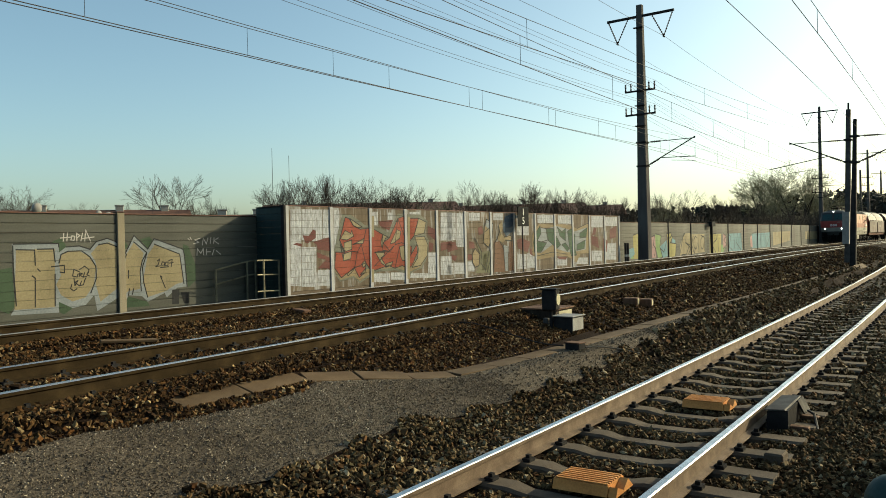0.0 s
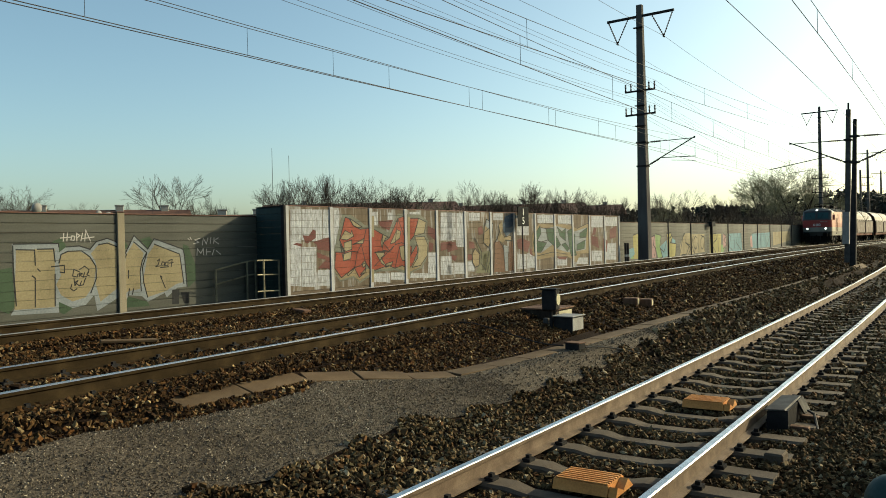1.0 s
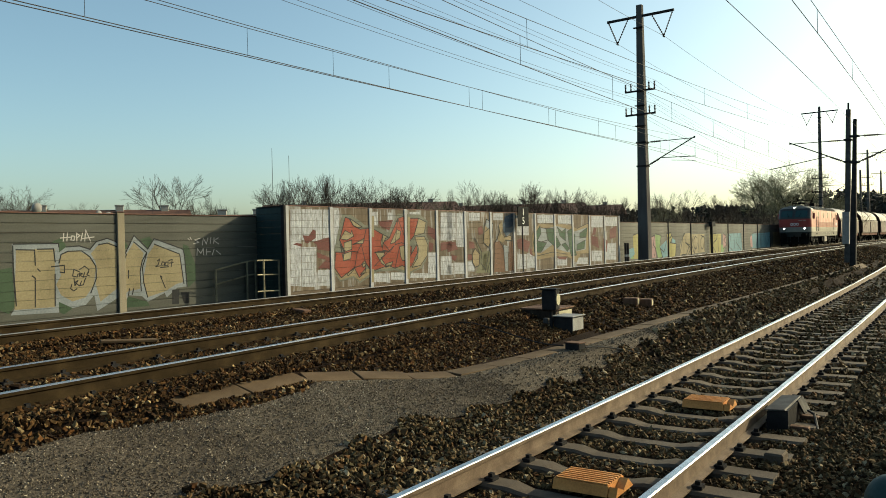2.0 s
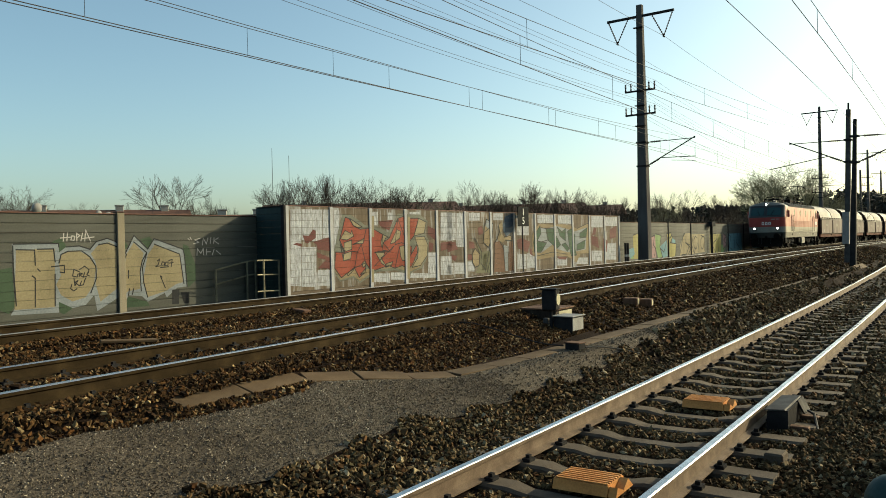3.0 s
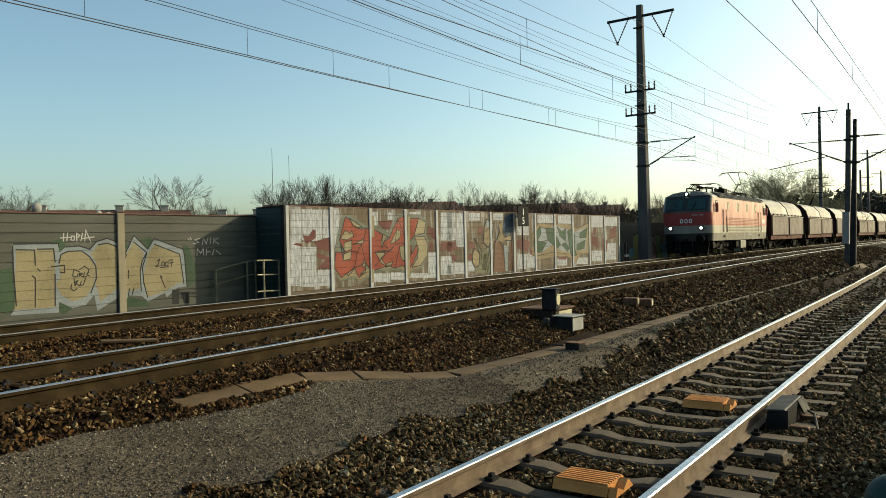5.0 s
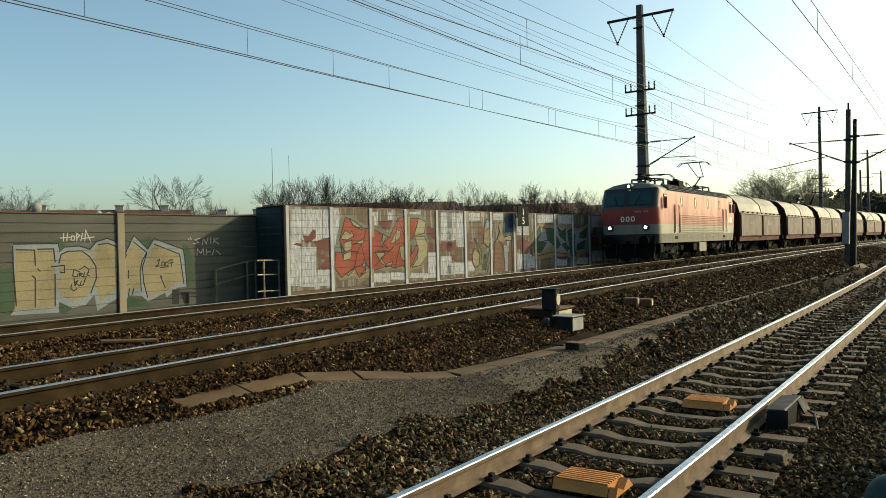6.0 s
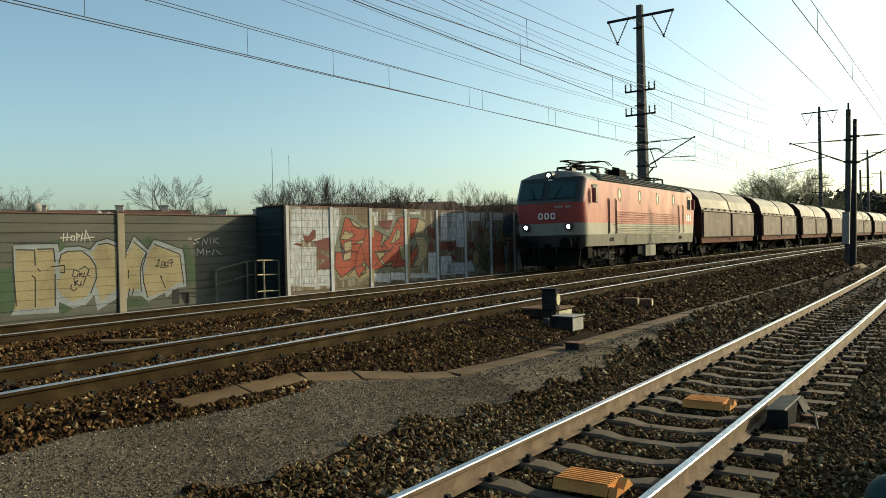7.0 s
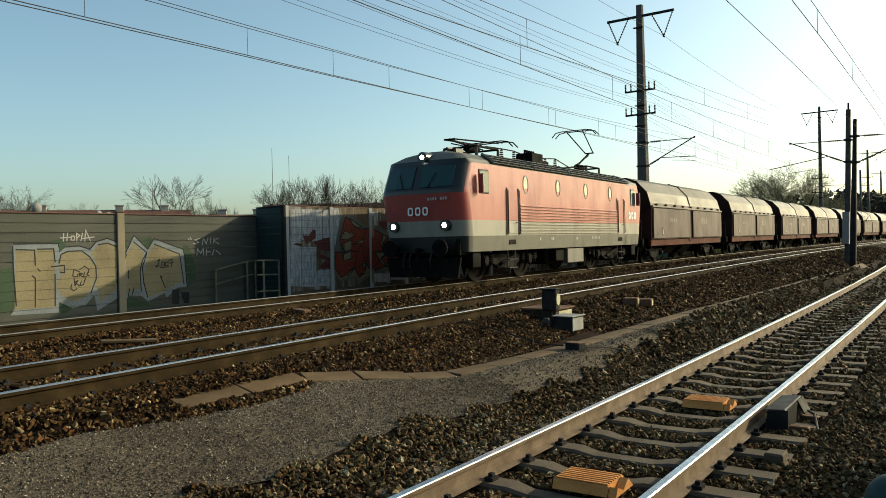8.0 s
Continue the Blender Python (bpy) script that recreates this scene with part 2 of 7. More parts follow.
bm = bmesh.new()
gx = [-400, -200, -100, -50, -25] + [-12 + 0.5 * i for i in range(120)] + [48 + 4 * i for i in range(30)] + [180, 220, 300, 450, 700, 1100, 1800, 3000]
gy = [-2500, -1200, -600, -300, -150, -80, -40, -20, -10, -6] + [-4 + 0.3 * i for i in range(75)] + [19, 21, 24, 30, 40, 60, 100, 180, 300, 600, 1200, 2500]
gv = [[bm.verts.new((x, y, bed_z(x, y) - (0.0 if -3.9 < y < 18 else 0.1) + (0.015 * noise.noise((x * 2, y * 2, 0)) if -4 < y < 18 else 0))) for y in gy] for x in gx]
for i in range(len(gx) - 1):
    for j in range(len(gy) - 1):
        f = bm.faces.new((gv[i][j], gv[i + 1][j], gv[i + 1][j + 1], gv[i][j + 1]))
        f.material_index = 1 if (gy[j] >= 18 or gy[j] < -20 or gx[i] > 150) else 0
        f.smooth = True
tagged(part("ground", bm, [M_BED, M_FIELD]), "very dark brown railway ground under the ballast", "ground", "", "structure")


def path_edges(x):
    """Far and near edge of the gravel footpath at x."""
    far = float(np.interp(x, [3.0, 3.8, 4.6, 5.6, 6.2, 6.6], [5.84, 5.86, 5.68, 5.57, 5.62, 5.78]))
    if x >= 6.6:
        far = min(far, trough_y(x) - 0.17)
    near = float(np.interp(x, [3.9, 5.3, 6.4, 7.7, 8.4, 9.3, 10.5, 11.6, 13.0, 15.5, 17.5], [4.5, 4.42, 4.38, 4.17, 4.03, 3.9, 3.92, 3.9, 3.92, 3.9, 4.1]))
    near += 0.05 * math.sin(x * 2.3) + 0.035 * math.sin(x * 5.1)
    return far, min(far, near)


# fine gravel footpath between the two ballast beds
bm = bmesh.new()
rows = []
for i in range(0, 150):
    x = -8 + 0.2 * i
    far, near = path_edges(x)
    if far - near < 0.04:
        break
    rows.append([bm.verts.new((x, near + (far - near) * k / 10, ground_z(x, near + (far - near) * k / 10) + 0.018 + 0.012 * noise.noise((x * 1.5, k * 0.4, 3)))) for k in range(11)])
for a, b in zip(rows[:-1], rows[1:]):
    for k in range(10):
        bm.faces.new((a[k], b[k], b[k + 1], a[k + 1])).smooth = True
tagged(part("footpath", bm, M_PATH), "grey fine gravel footpath between the tracks", "path", "", "structure")


def stones(name, pts, sizes, mat, label, seed):
    """Loose angular stones: each a jittered block, all in one mesh."""
    rng = np.random.default_rng(seed)
    n = len(pts)
    base = np.array([[-1, -1, -1], [1, -1, -1], [1, 1, -1], [-1, 1, -1], [-1, -1, 1], [1, -1, 1], [1, 1, 1], [-1, 1, 1]], float)
    quad = np.array([[0, 3, 2, 1], [4, 5, 6, 7], [0, 1, 5, 4], [1, 2, 6, 5], [2, 3, 7, 6], [3, 0, 4, 7]])
    v = base[None] * (1 + rng.uniform(-0.72, 0.32, (n, 8, 3)))
    v *= (rng.uniform(0.6, 1.35, (n, 1, 3)) * np.array([1.1, 0.9, 0.7]))
    v *= (np.asarray(sizes) * 0.5)[:, None, None]
    u = rng.normal(size=(n, 4))
    u /= np.linalg.norm(u, axis=1, keepdims=True)
    w, x, y, z = u.T
    r = np.stack([1 - 2 * (y * y + z * z), 2 * (x * y - z * w), 2 * (x * z + y * w), 2 * (x * y + z * w), 1 - 2 * (x * x + z * z), 2 * (y * z - x * w), 2 * (x * z - y * w), 2 * (y * z + x * w), 1 - 2 * (x * x + y * y)], 1).reshape(n, 3, 3)
    v = np.einsum('nij,nkj->nki', r, v) + np.asarray(pts)[:, None, :]
    faces = (quad[None] + 8 * np.arange(n)[:, None, None]).reshape(-1)
    me = bpy.data.meshes.new(name)
    me.vertices.add(8 * n)
    me.vertices.foreach_set("co", v.reshape(-1).astype(np.float32))
    me.loops.add(24 * n)
    me.loops.foreach_set("vertex_index", faces.astype(np.int32))
    me.polygons.add(6 * n)
    me.polygons.foreach_set("loop_start", np.arange(0, 24 * n, 4, dtype=np.int32))
    me.polygons.foreach_set("loop_total", np.full(6 * n, 4, dtype=np.int32))
    me.polygons.foreach_set("use_smooth", np.zeros(6 * n, dtype=bool))
    me.update(calc_edges=True)
    me.materials.append(mat)
    return tagged(new(name, me), label, "ballast", "", "stuff")


SLEEPER_GAP = 0.6376
SLEEPER_S0 = 5.354 - 18 * SLEEPER_GAP


def scatter(x0, x1, y0, y1, per_m2, size, keep, seed, lift=0.0):
    rng = np.random.default_rng(seed)
    n = int((x1 - x0) * (y1 - y0) * per_m2)
    xs, ys = rng.uniform(x0, x1, n), rng.uniform(y0, y1, n)
    sz = size * np.clip(rng.lognormal(0, 0.28, n), 0.4, 1.6)
    pts, out = [], []
    for x, y, s, j in zip(xs, ys, sz, rng.uniform(0, 1, n)):
        k = keep(x, y)
        if k is None:
            continue
        pts.append((x, y, k + lift + s * (0.1 + 0.35 * j)))
        out.append(s)
    return pts, out


def keep_near(x, y):
    """Ballast of the near track: clear of rails, sleepers and path."""
    l = y - near_y(x)
    if abs(abs(l) - 0.753) < 0.085:
        return None
    far, near = path_edges(x)
    if near + 0.1 * math.sin(7 * x) < y:
        return None
    ca, sa = math.cos(NEAR_ANG), math.sin(NEAR_ANG)
    s = x * ca + y * sa
    on = abs((s - SLEEPER_S0 + SLEEPER_GAP / 2) % SLEEPER_GAP - SLEEPER_GAP / 2) < 0.155
    if on and -1.32 < l < 1.0:
        return None
    return bed_z(x, y) + (0.0 if abs(l) < 0.95 else 0.03)


def keep_main(x, y):
    """Ballast of the main line: clear of rails and trough lids, thinner on the path."""
    for off in (FAR_TRACK, MID_TRACK):
        l = y - main_y(x, off)
        if abs(abs(l) - 0.753) < 0.09:
            return None
        if abs(l) < 0.72:
            return ground_z(x, y) + 0.02
        if 0.84 < abs(l) < 1.45:
            return ground_z(x, y) + 0.045
    far, near = path_edges(x)
    if y < far + 0.03 * math.sin(9 * x):
        return None
    if on_lids(x, y):
        return None
    return ground_z(x, y)


# concrete lids of the cable trough along the path: a short straight run, then one that follows the trough
LID_RUN = ((4.8, 6.03), (6.5, 5.96))


def on_lids(x, y):
    (ax, ay), (bx, by) = LID_RUN
    if ax < x < bx and abs(y - ay - (by - ay) * (x - ax) / (bx - ax)) < 0.15:
        return True
    return 6.5 < x < 46.5 and abs(y - trough_y(x)) < 0.2


pts, sz = scatter(2.4, 9, -1.6, 5.0, 1050, 0.032, keep_near, 1)
a, b = scatter(9, 12, -1.6, 5.2, 650, 0.039, keep_near, 9)
pts, sz = pts + a, sz + b
a, b = scatter(12, 30, -5.5, 5.2, 190, 0.054, keep_near, 2)
c, d = scatter(30, 75, -9, 5, 30, 0.09, keep_near, 3)
e, f = scatter(-8, 2.4, -4, 5.4, 130, 0.06, keep_near, 7)
c, d = c + e, d + f
stones("near_ballast", pts + a + c, sz + b + d, M_STONE, "loose grey brown angular ballast stones of near track", 11)
pts, sz = scatter(1.5, 13, 5.0, 7.2, 950, 0.031, keep_main, 4)
a, b = scatter(1.5, 13, 7.2, 14.5, 480, 0.039, keep_main, 10)
pts, sz = pts + a, sz + b
a, b = scatter(13, 32, 3.2, 15, 170, 0.054, keep_main, 5)
c, d = scatter(32, 85, -1.0, 14, 28, 0.09, keep_main, 6)
e, f = scatter(-8, 1.5, 4.2, 17, 90, 0.07, keep_main, 8)
c, d = c + e, d + f
stones("main_ballast", pts + a + c, sz + b + d, M_STONE_RUST, "loose rusty brown ballast stones of main line", 12)




def keep_path(x, y):
    if on_lids(x, y):
        return None
    far, near = path_edges(x)
    return ground_z(x, y) + 0.022 if near < y < far else None


pts, sz = scatter(2.5, 8.5, 3.6, 6.0, 2800, 0.0095, keep_path, 21)
a, b = scatter(8.5, 18, 3.4, 5.2, 600, 0.014, keep_path, 23)
pts, sz = pts + a, sz + b
stones("path_pebbles", pts, sz, M_PEBBLE, "tiny loose pebbles on the footpath", 22)

# ---- sleepers and clips ----
def concrete_sleeper_mesh():
    bm = bmesh.new()
    prof = [(-1.3, 0.0), (-0.45, 0.0), (-0.28, -0.035), (0.28, -0.035), (0.45, 0.0), (1.3, 0.0)]
    rows = []
    for y, z in prof:
        wide = 0.125 if abs(y) > 0.35 else 0.105
        rows.append([bm.verts.new((-wide - 0.025, y, -0.2)), bm.verts.new((-wide, y, z - 0.02)), bm.verts.new((-wide + 0.03, y, z)), bm.verts.new((wide - 0.03, y, z)), bm.verts.new((wide, y, z - 0.02)), bm.verts.new((wide + 0.025, y, -0.2))])
    for a, b in zip(rows[:-1], rows[1:]):
        for k in range(5):
            bm.faces.new((a[k], a[k + 1], b[k + 1], b[k]))
    bm.faces.new(rows[0][::-1])
    bm.faces.new(rows[-1])
    bmesh.ops.recalc_face_normals(bm, faces=bm.faces)
    return to_mesh("sleeper", bm, M_CONCRETE)


def timber_sleeper_mesh():
    bm = bmesh.new()
    box(bm, -0.13, 0.13, -1.3, 1.3, -0.16, 0, 0, 0.012)
    return to_mesh("sleeper", bm, M_SLEEPER_DARK)


near_track = thing("railway_track", pose(0, 0, 0), "near railway track with concrete sleepers on grey ballast", "railway track", "railway tracks")
mid_track = thing("railway_track", pose(0, 0, 0), "middle main railway track with dark sleepers", "railway track", "railway tracks")
far_track = thing("railway_track", pose(0, 0, 0), "far main railway track beside the noise wall", "railway track", "railway tracks")
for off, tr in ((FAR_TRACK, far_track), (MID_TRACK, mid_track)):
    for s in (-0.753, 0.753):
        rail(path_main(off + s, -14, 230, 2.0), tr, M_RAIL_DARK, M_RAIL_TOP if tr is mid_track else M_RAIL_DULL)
for s in (-0.753, 0.753):
    rail([near_point(-6 + 0.8 * i, s, NEAR_Z) for i in range(200)], near_track, M_RAIL_SIDE, M_RAIL_TOP)

me_c, me_t = concrete_sleeper_mesh(), timber_sleeper_mesh()
clip_bm = {near_track: bmesh.new(), mid_track: bmesh.new(), far_track: bmesh.new()}


def clips(bm, m, inside=True):
    """The fastenings of one sleeper: a ribbed plate and a bolt each side of both rails."""
    for r in (-0.753, 0.753):
        for s in (-1, 1):
            y = r + s * 0.105
            box(bm, -0.05, 0.05, y - 0.04, y + 0.04, -0.005, 0.03, 0, 0, m)
            box(bm, -0.02, 0.02, y - 0.02, y + 0.02, 0.03, 0.06, 0, 0, m)


for i in range(128):
    s = SLEEPER_S0 + i * SLEEPER_GAP
    p = near_point(s, 0, NEAR_Z - 0.172)
    m = pose(p.x, p.y, p.z, 0, 0, math.degrees(NEAR_ANG + 0.0008 * s) + random.uniform(-0.7, 0.7))
    ob = new("sleeper", me_c)
    ob.parent = near_track
    ob.matrix_world = m
    if i < 66:
        clips(clip_bm[near_track], m)
for off, tr in ((MID_TRACK, mid_track), (FAR_TRACK, far_track)):
    for i in range(165):
        x = -12 + 0.63 * i
        m = pose(x, main_y(x, off), -0.176, 0, 0, math.degrees(CURVE * x))
        ob = new("sleeper", me_t)
        ob.parent = tr
        ob.matrix_world = m
        if 16 < i < 106:
            clips(clip_bm[tr], m)
for tr, b in clip_bm.items():
    tagged(part("rail_fastening", b, M_DARK_STEEL, tr, "dark rusty steel rail fastenings"), kind="stuff")

# trough lids, one by one
trough = thing("cable_trough", pose(0, 0, 0), "worn brown concrete cable trough lids along the path", "cable trough", "", "structure")


def lid_mesh(l):
    bm = bmesh.new()
    box(bm, -l / 2 + 0.006, l / 2 - 0.006, -0.19, 0.19, -0.075, 0.0, 0, 0.01)
    return to_mesh("lid", bm, M_LID)


me_lid = lid_mesh(1.0)


def lay_lid(ax, ay, bx, by):
    """One lid between two points of the run, tilted with the ground under it."""
    l = math.hypot(bx - ax, by - ay)
    x, y, ang = (ax + bx) / 2, (ay + by) / 2, math.atan2(by - ay, bx - ax)
    ux, uy = math.cos(ang), math.sin(ang)
    along = (ground_z(bx, by) - ground_z(ax, ay)) / l
    cross = (ground_z(x - uy * 0.17, y + ux * 0.17) - ground_z(x + uy * 0.17, y - ux * 0.17)) / 0.34
    ob = new("lid", me_lid)
    ob.parent = trough
    ob.matrix_world = pose(x, y, ground_z(x, y) + 0.022 + random.uniform(-0.005, 0.005), 0, 0, math.degrees(ang) + random.uniform(-0.8, 0.8)) @ pose(0, 0, 0, math.degrees(math.atan(cross)) + random.uniform(-0.6, 0.6), -math.degrees(math.atan(along)) + random.uniform(-0.3, 0.3), 0) @ Matrix.Diagonal((l * 0.992, 0.78, 1, 1))


for i in range(2):
    (ax, ay), (bx, by) = LID_RUN
    lay_lid(ax + (bx - ax) * i / 2, ay + (by - ay) * i / 2, ax + (bx - ax) * (i + 1) / 2, ay + (by - ay) * (i + 1) / 2)
x = 6.5
while x < 46:
    step = 0.62 if x < 8.3 else 0.78
    lay_lid(x, trough_y(x), x + step, trough_y(x + step))
    x += step


# ---- noise walls ----
from mathutils.geometry import tessellate_polygon

WALL_ANG = -0.084854
WALL_DEG = math.degrees(WALL_ANG)
WHITE_O = (16.87, 15.93)
GREEN_O = (16.98, 17.18)
M_BOARD_WHITE = material("weathered_board", (0.42, 0.39, 0.34), 0.85)
nt = M_BOARD_WHITE.node_tree
wash = noise_tex(nt, 1.0, 4, 0.7, (3.4, 1, 0.5), True)
fine = noise_tex(nt, 30, 3, 0.6, (1, 1, 1), True)
streak = noise_tex(nt, 1.0, 3, 0.6, (9.0, 1, 0.8), True)
c1 = ramp(nt, wash, [(0.39, (0.092, 0.07, 0.046)), (0.53, (0.135, 0.108, 0.075)), (0.57, (0.2, 0.195, 0.185)), (0.75, (0.34, 0.35, 0.36))])
c2 = mixed(nt, 0.6, c1, ramp(nt, streak, [(0.35, (0.7, 0.67, 0.62)), (0.6, (1.05, 1.05, 1.05))]), 'MULTIPLY')
nt.links.new(mixed(nt, 0.5, c2, ramp(nt, fine, [(0.3, (0.75, 0.75, 0.75)), (0.7, (1.1, 1.1, 1.1))]), 'MULTIPLY'), nt.nodes["Principled BSDF"].inputs["Base Color"])
bump(M_BOARD_WHITE, fine, 0.4, 0.004)
random_tint(M_BOARD_WHITE, (0.82, 0.82, 0.82), (1.08, 1.06, 1.04))
M_BOARD_GREEN = random_tint(worn("grey_green_cassette", (0.06439, 0.06483, 0.05242), (0.04536, 0.04489, 0.03689), (0.08026, 0.08064, 0.06602), 0.8, 25, 0.65, 0, 0.12, (0.6, 1, 3)), (0.88, 0.88, 0.88), (1.07, 1.07, 1.07))
M_POST_WHITE = worn("white_post", (0.3536, 0.3536, 0.3536), (0.2618, 0.2618, 0.255), (0.4054, 0.4054, 0.4054), 2, 40, 0.8, 0, 0.2, (1, 1, 0.3))
M_POST_SAND = worn("sand_post", (0.2196, 0.1884, 0.1312), (0.1571, 0.136, 0.09452), (0.2618, 0.2305, 0.1673), 2, 40, 0.8, 0, 0.2, (1, 1, 0.3))
M_CAP = worn("red_brown_cap", (0.131, 0.0655, 0.0462), (0.077, 0.0385, 0.0308), (0.169, 0.0924, 0.0693), 3, 40, 0.6)
M_TEAL = worn("dark_teal_cladding", (0.017, 0.03209, 0.03209), (0.01132, 0.02264, 0.02264), (0.02264, 0.0415, 0.0415), 1, 30, 0.6, 0, 0.1, (1, 1, 0.3))


def paint(name, base, k=0.75):
    return worn(name, base, tuple(v * k for v in base), tuple(min(0.85, v * 1.15) for v in base), 1.3, 22, 0.7, 0, 0.15, (1, 1, 0.5))


P_RED = paint("spray_red", (0.1979, 0.03785, 0.01894))
P_DARKRED = paint("spray_dark_red", (0.0924, 0.02599, 0.02165))
P_CREAM = paint("spray_cream", (0.2062, 0.1731, 0.09991))
P_SAND = paint("spray_sand", (0.1875, 0.145, 0.07806))
P_PALE = paint("spray_pale_blue", (0.1766, 0.1963, 0.206))
P_GREY = paint("spray_grey_green", (0.1112, 0.1152, 0.08872))
P_GREEN = paint("spray_green", (0.02079, 0.05535, 0.02596))
P_LIGHTGREEN = paint("spray_light_green", (0.1295, 0.2051, 0.0756))
P_BLUE = paint("spray_blue", (0.02503, 0.05005, 0.07995))
P_SKY = paint("spray_light_blue", (0.0917, 0.1834, 0.2156))
P_BLACK = paint("spray_black", (0.01386, 0.01476, 0.0162))
P_MOSS = paint("spray_moss", (0.035, 0.0595, 0.0315))
P_BROWN = paint("spray_brown", (0.1125, 0.05625, 0.03))
P_OLIVE = paint("spray_olive", (0.12, 0.12, 0.07))
P_YELLOW = paint("spray_yellow", (0.224, 0.2, 0.064))
P_PINK = paint("spray_pink", (0.25, 0.15, 0.15))
P_WASH = worn("whitewash", (0.3, 0.31, 0.325), (0.13, 0.12, 0.1), (0.5, 0.515, 0.53), 2.6, 22, 0.85, 0, 0.2, (6, 1, 1.1))
P_WHITE = paint("spray_white", (0.3465, 0.333, 0.3051))


def clip_band(poly, z0, z1):
    """The part of an outline that lies between two heights."""
    def cut(ps, inside, level):
        out = []
        for i, p in enumerate(ps):
            q = ps[(i + 1) % len(ps)]
            if inside(p):
                out.append(p)
            if inside(p) != inside(q):
                t = (level - p[1]) / (q[1] - p[1])
                out.append((p[0] + (q[0] - p[0]) * t, level))
        return out
    ps = cut(poly, lambda p: p[1] >= z0, z0)
    return cut(ps, lambda p: p[1] <= z1, z1) if ps else []


def stroke(pts, w):
    """A drawn line as narrow quads."""
    out = []
    for (ax, ay), (bx, by) in zip(pts[:-1], pts[1:]):
        l = math.hypot(bx - ax, by - ay) or 1
        nx, ny = -(by - ay) / l * w / 2, (bx - ax) / l * w / 2
        ex, ey = (bx - ax) / l * w / 3, (by - ay) / l * w / 3
        out.append([(ax - nx - ex, ay - ny - ey), (bx - nx + ex, by - ny + ey), (bx + nx + ex, by + ny + ey), (ax + nx - ex, ay + ny - ey)])
    return out


def painted(name, wall, layers, label, z_base, row_h, face=-0.012):
    """Sprayed shapes, laid board by board so that the joints stay open. layers: (material, shapes)."""
    bm = bmesh.new()
    mats = []
    for i, (mat, shapes) in enumerate(layers):
        mats.append(mat)
        tris = []
        for poly in shapes:
            ps = [Vector((u, z, 0)) for u, z in poly]
            tris += [[(ps[k].x, ps[k].y) for k in t] for t in tessellate_polygon([ps])]
        for poly in tris:
            zs = [p[1] for p in poly]
            for r in range(int((min(zs) - z_base) // row_h), int((max(zs) - z_base) // row_h) + 1):
                ps = clip_band(list(poly), z_base + r * row_h + 0.004, z_base + (r + 1) * row_h - 0.004)
                if len(ps) < 3:
                    continue
                try:
                    f = bm.faces.new([bm.verts.new((u, face - 0.0012 * (i + 1), z)) for u, z in ps])
                    f.material_index = i
                except ValueError:
                    pass
    bmesh.ops.triangulate(bm, faces=bm.faces)
    for f in bm.faces:
        if f.normal.y > 0:
            f.normal_flip()
    return part(name, bm, mats, wall, label)


def board_mesh(l, h, mat, ribbed=False):
    bm = bmesh.new()
    if ribbed:
        prism(bm, [(0.0, 0.004), (0.0, h - 0.03), (0.02, h - 0.012), (0.02, h), (0.1, h), (0.1, 0.004)], 0, 0, l)
    else:
        prism(bm, [(-0.01, 0.004), (-0.01, h - 0.004), (-0.004, h - 0.001), (0.09, h - 0.001), (0.09, 0), (-0.004, 0)], 0, 0, l)
    return to_mesh("board", bm, mat)


# white-washed wall: thirteen bays of stacked boards between white posts
white_wall = thing("wall_white", pose(*WHITE_O, 0, 0, 0, WALL_DEG), "whitewashed board noise wall with red and green graffiti", "noise wall", "", "structure")
BAY, W_BASE, W_ROW = 1.86, -0.16, 0.2145
me_b = board_mesh(BAY - 0.1, W_ROW, M_BOARD_WHITE)
for b in range(13):
    for r in range(12):
        ob = new("board", me_b)
        ob.parent = white_wall
        ob.location = (b * BAY + 0.09, 0, W_BASE + r * W_ROW)
bm = bmesh.new()
box(bm, -0.075, 0.075, -0.045, 0.14, -0.5, 2.43, 0, 0.01)
me_p = to_mesh("post", bm, M_POST_WHITE)
for b in range(14):
    ob = new("post", me_p)
    ob.parent = white_wall
    ob.location = (b * BAY + 0.04, 0, 0)
bm = bmesh.new()
box(bm, -0.04, 13 * BAY + 0.12, -0.02, 0.12, W_BASE + 12 * W_ROW + 0.003, W_BASE + 12 * W_ROW + 0.03, 0, 0.004)
part("cap", bm, M_CAP, white_wall, "thin red brown metal cap")
bm = bmesh.new()
box(bm, 0, 13 * BAY, 0.0, 0.14, -0.6, W_BASE - 0.003, 0, 0.01)
part("plinth", bm, M_CONCRETE, white_wall, "grey concrete plinth")

WASH = []
WASH += [[(0.21, 2.32), (0.65, 2.33), (0.56, -0.01), (0.13, 0.02)], [(0.66, 2.33), (1.09, 2.34), (1.06, 1.39), (0.63, 1.39)], [(1.11, 2.33), (1.54, 2.34), (1.5, 1.34), (1.07, 1.35)], [(1.57, 2.34), (1.87, 2.34), (1.84, 1.44), (1.54, 1.44)], [(0.62, 1.18), (1.24, 1.17), (1.19, -0.07), (0.58, -0.03)], [(1.27, 0.45), (1.8, 0.43), (1.78, -0.07), (1.25, -0.04)], [(2.06, 2.34), (2.29, 2.34), (2.25, 1.19), (2.02, 1.2)], [(3.86, 2.31), (4.17, 2.32), (4.15, 1.85), (3.84, 1.85)], [(4.69, 2.3), (4.93, 2.3), (4.92, 2.05), (4.68, 2.05)], [(3.87, 0.22), (4.73, 0.18), (4.72, -0.12), (3.85, -0.07)], [(4.77, 0.21), (5.61, 0.17), (5.6, -0.09), (4.76, -0.04)]]
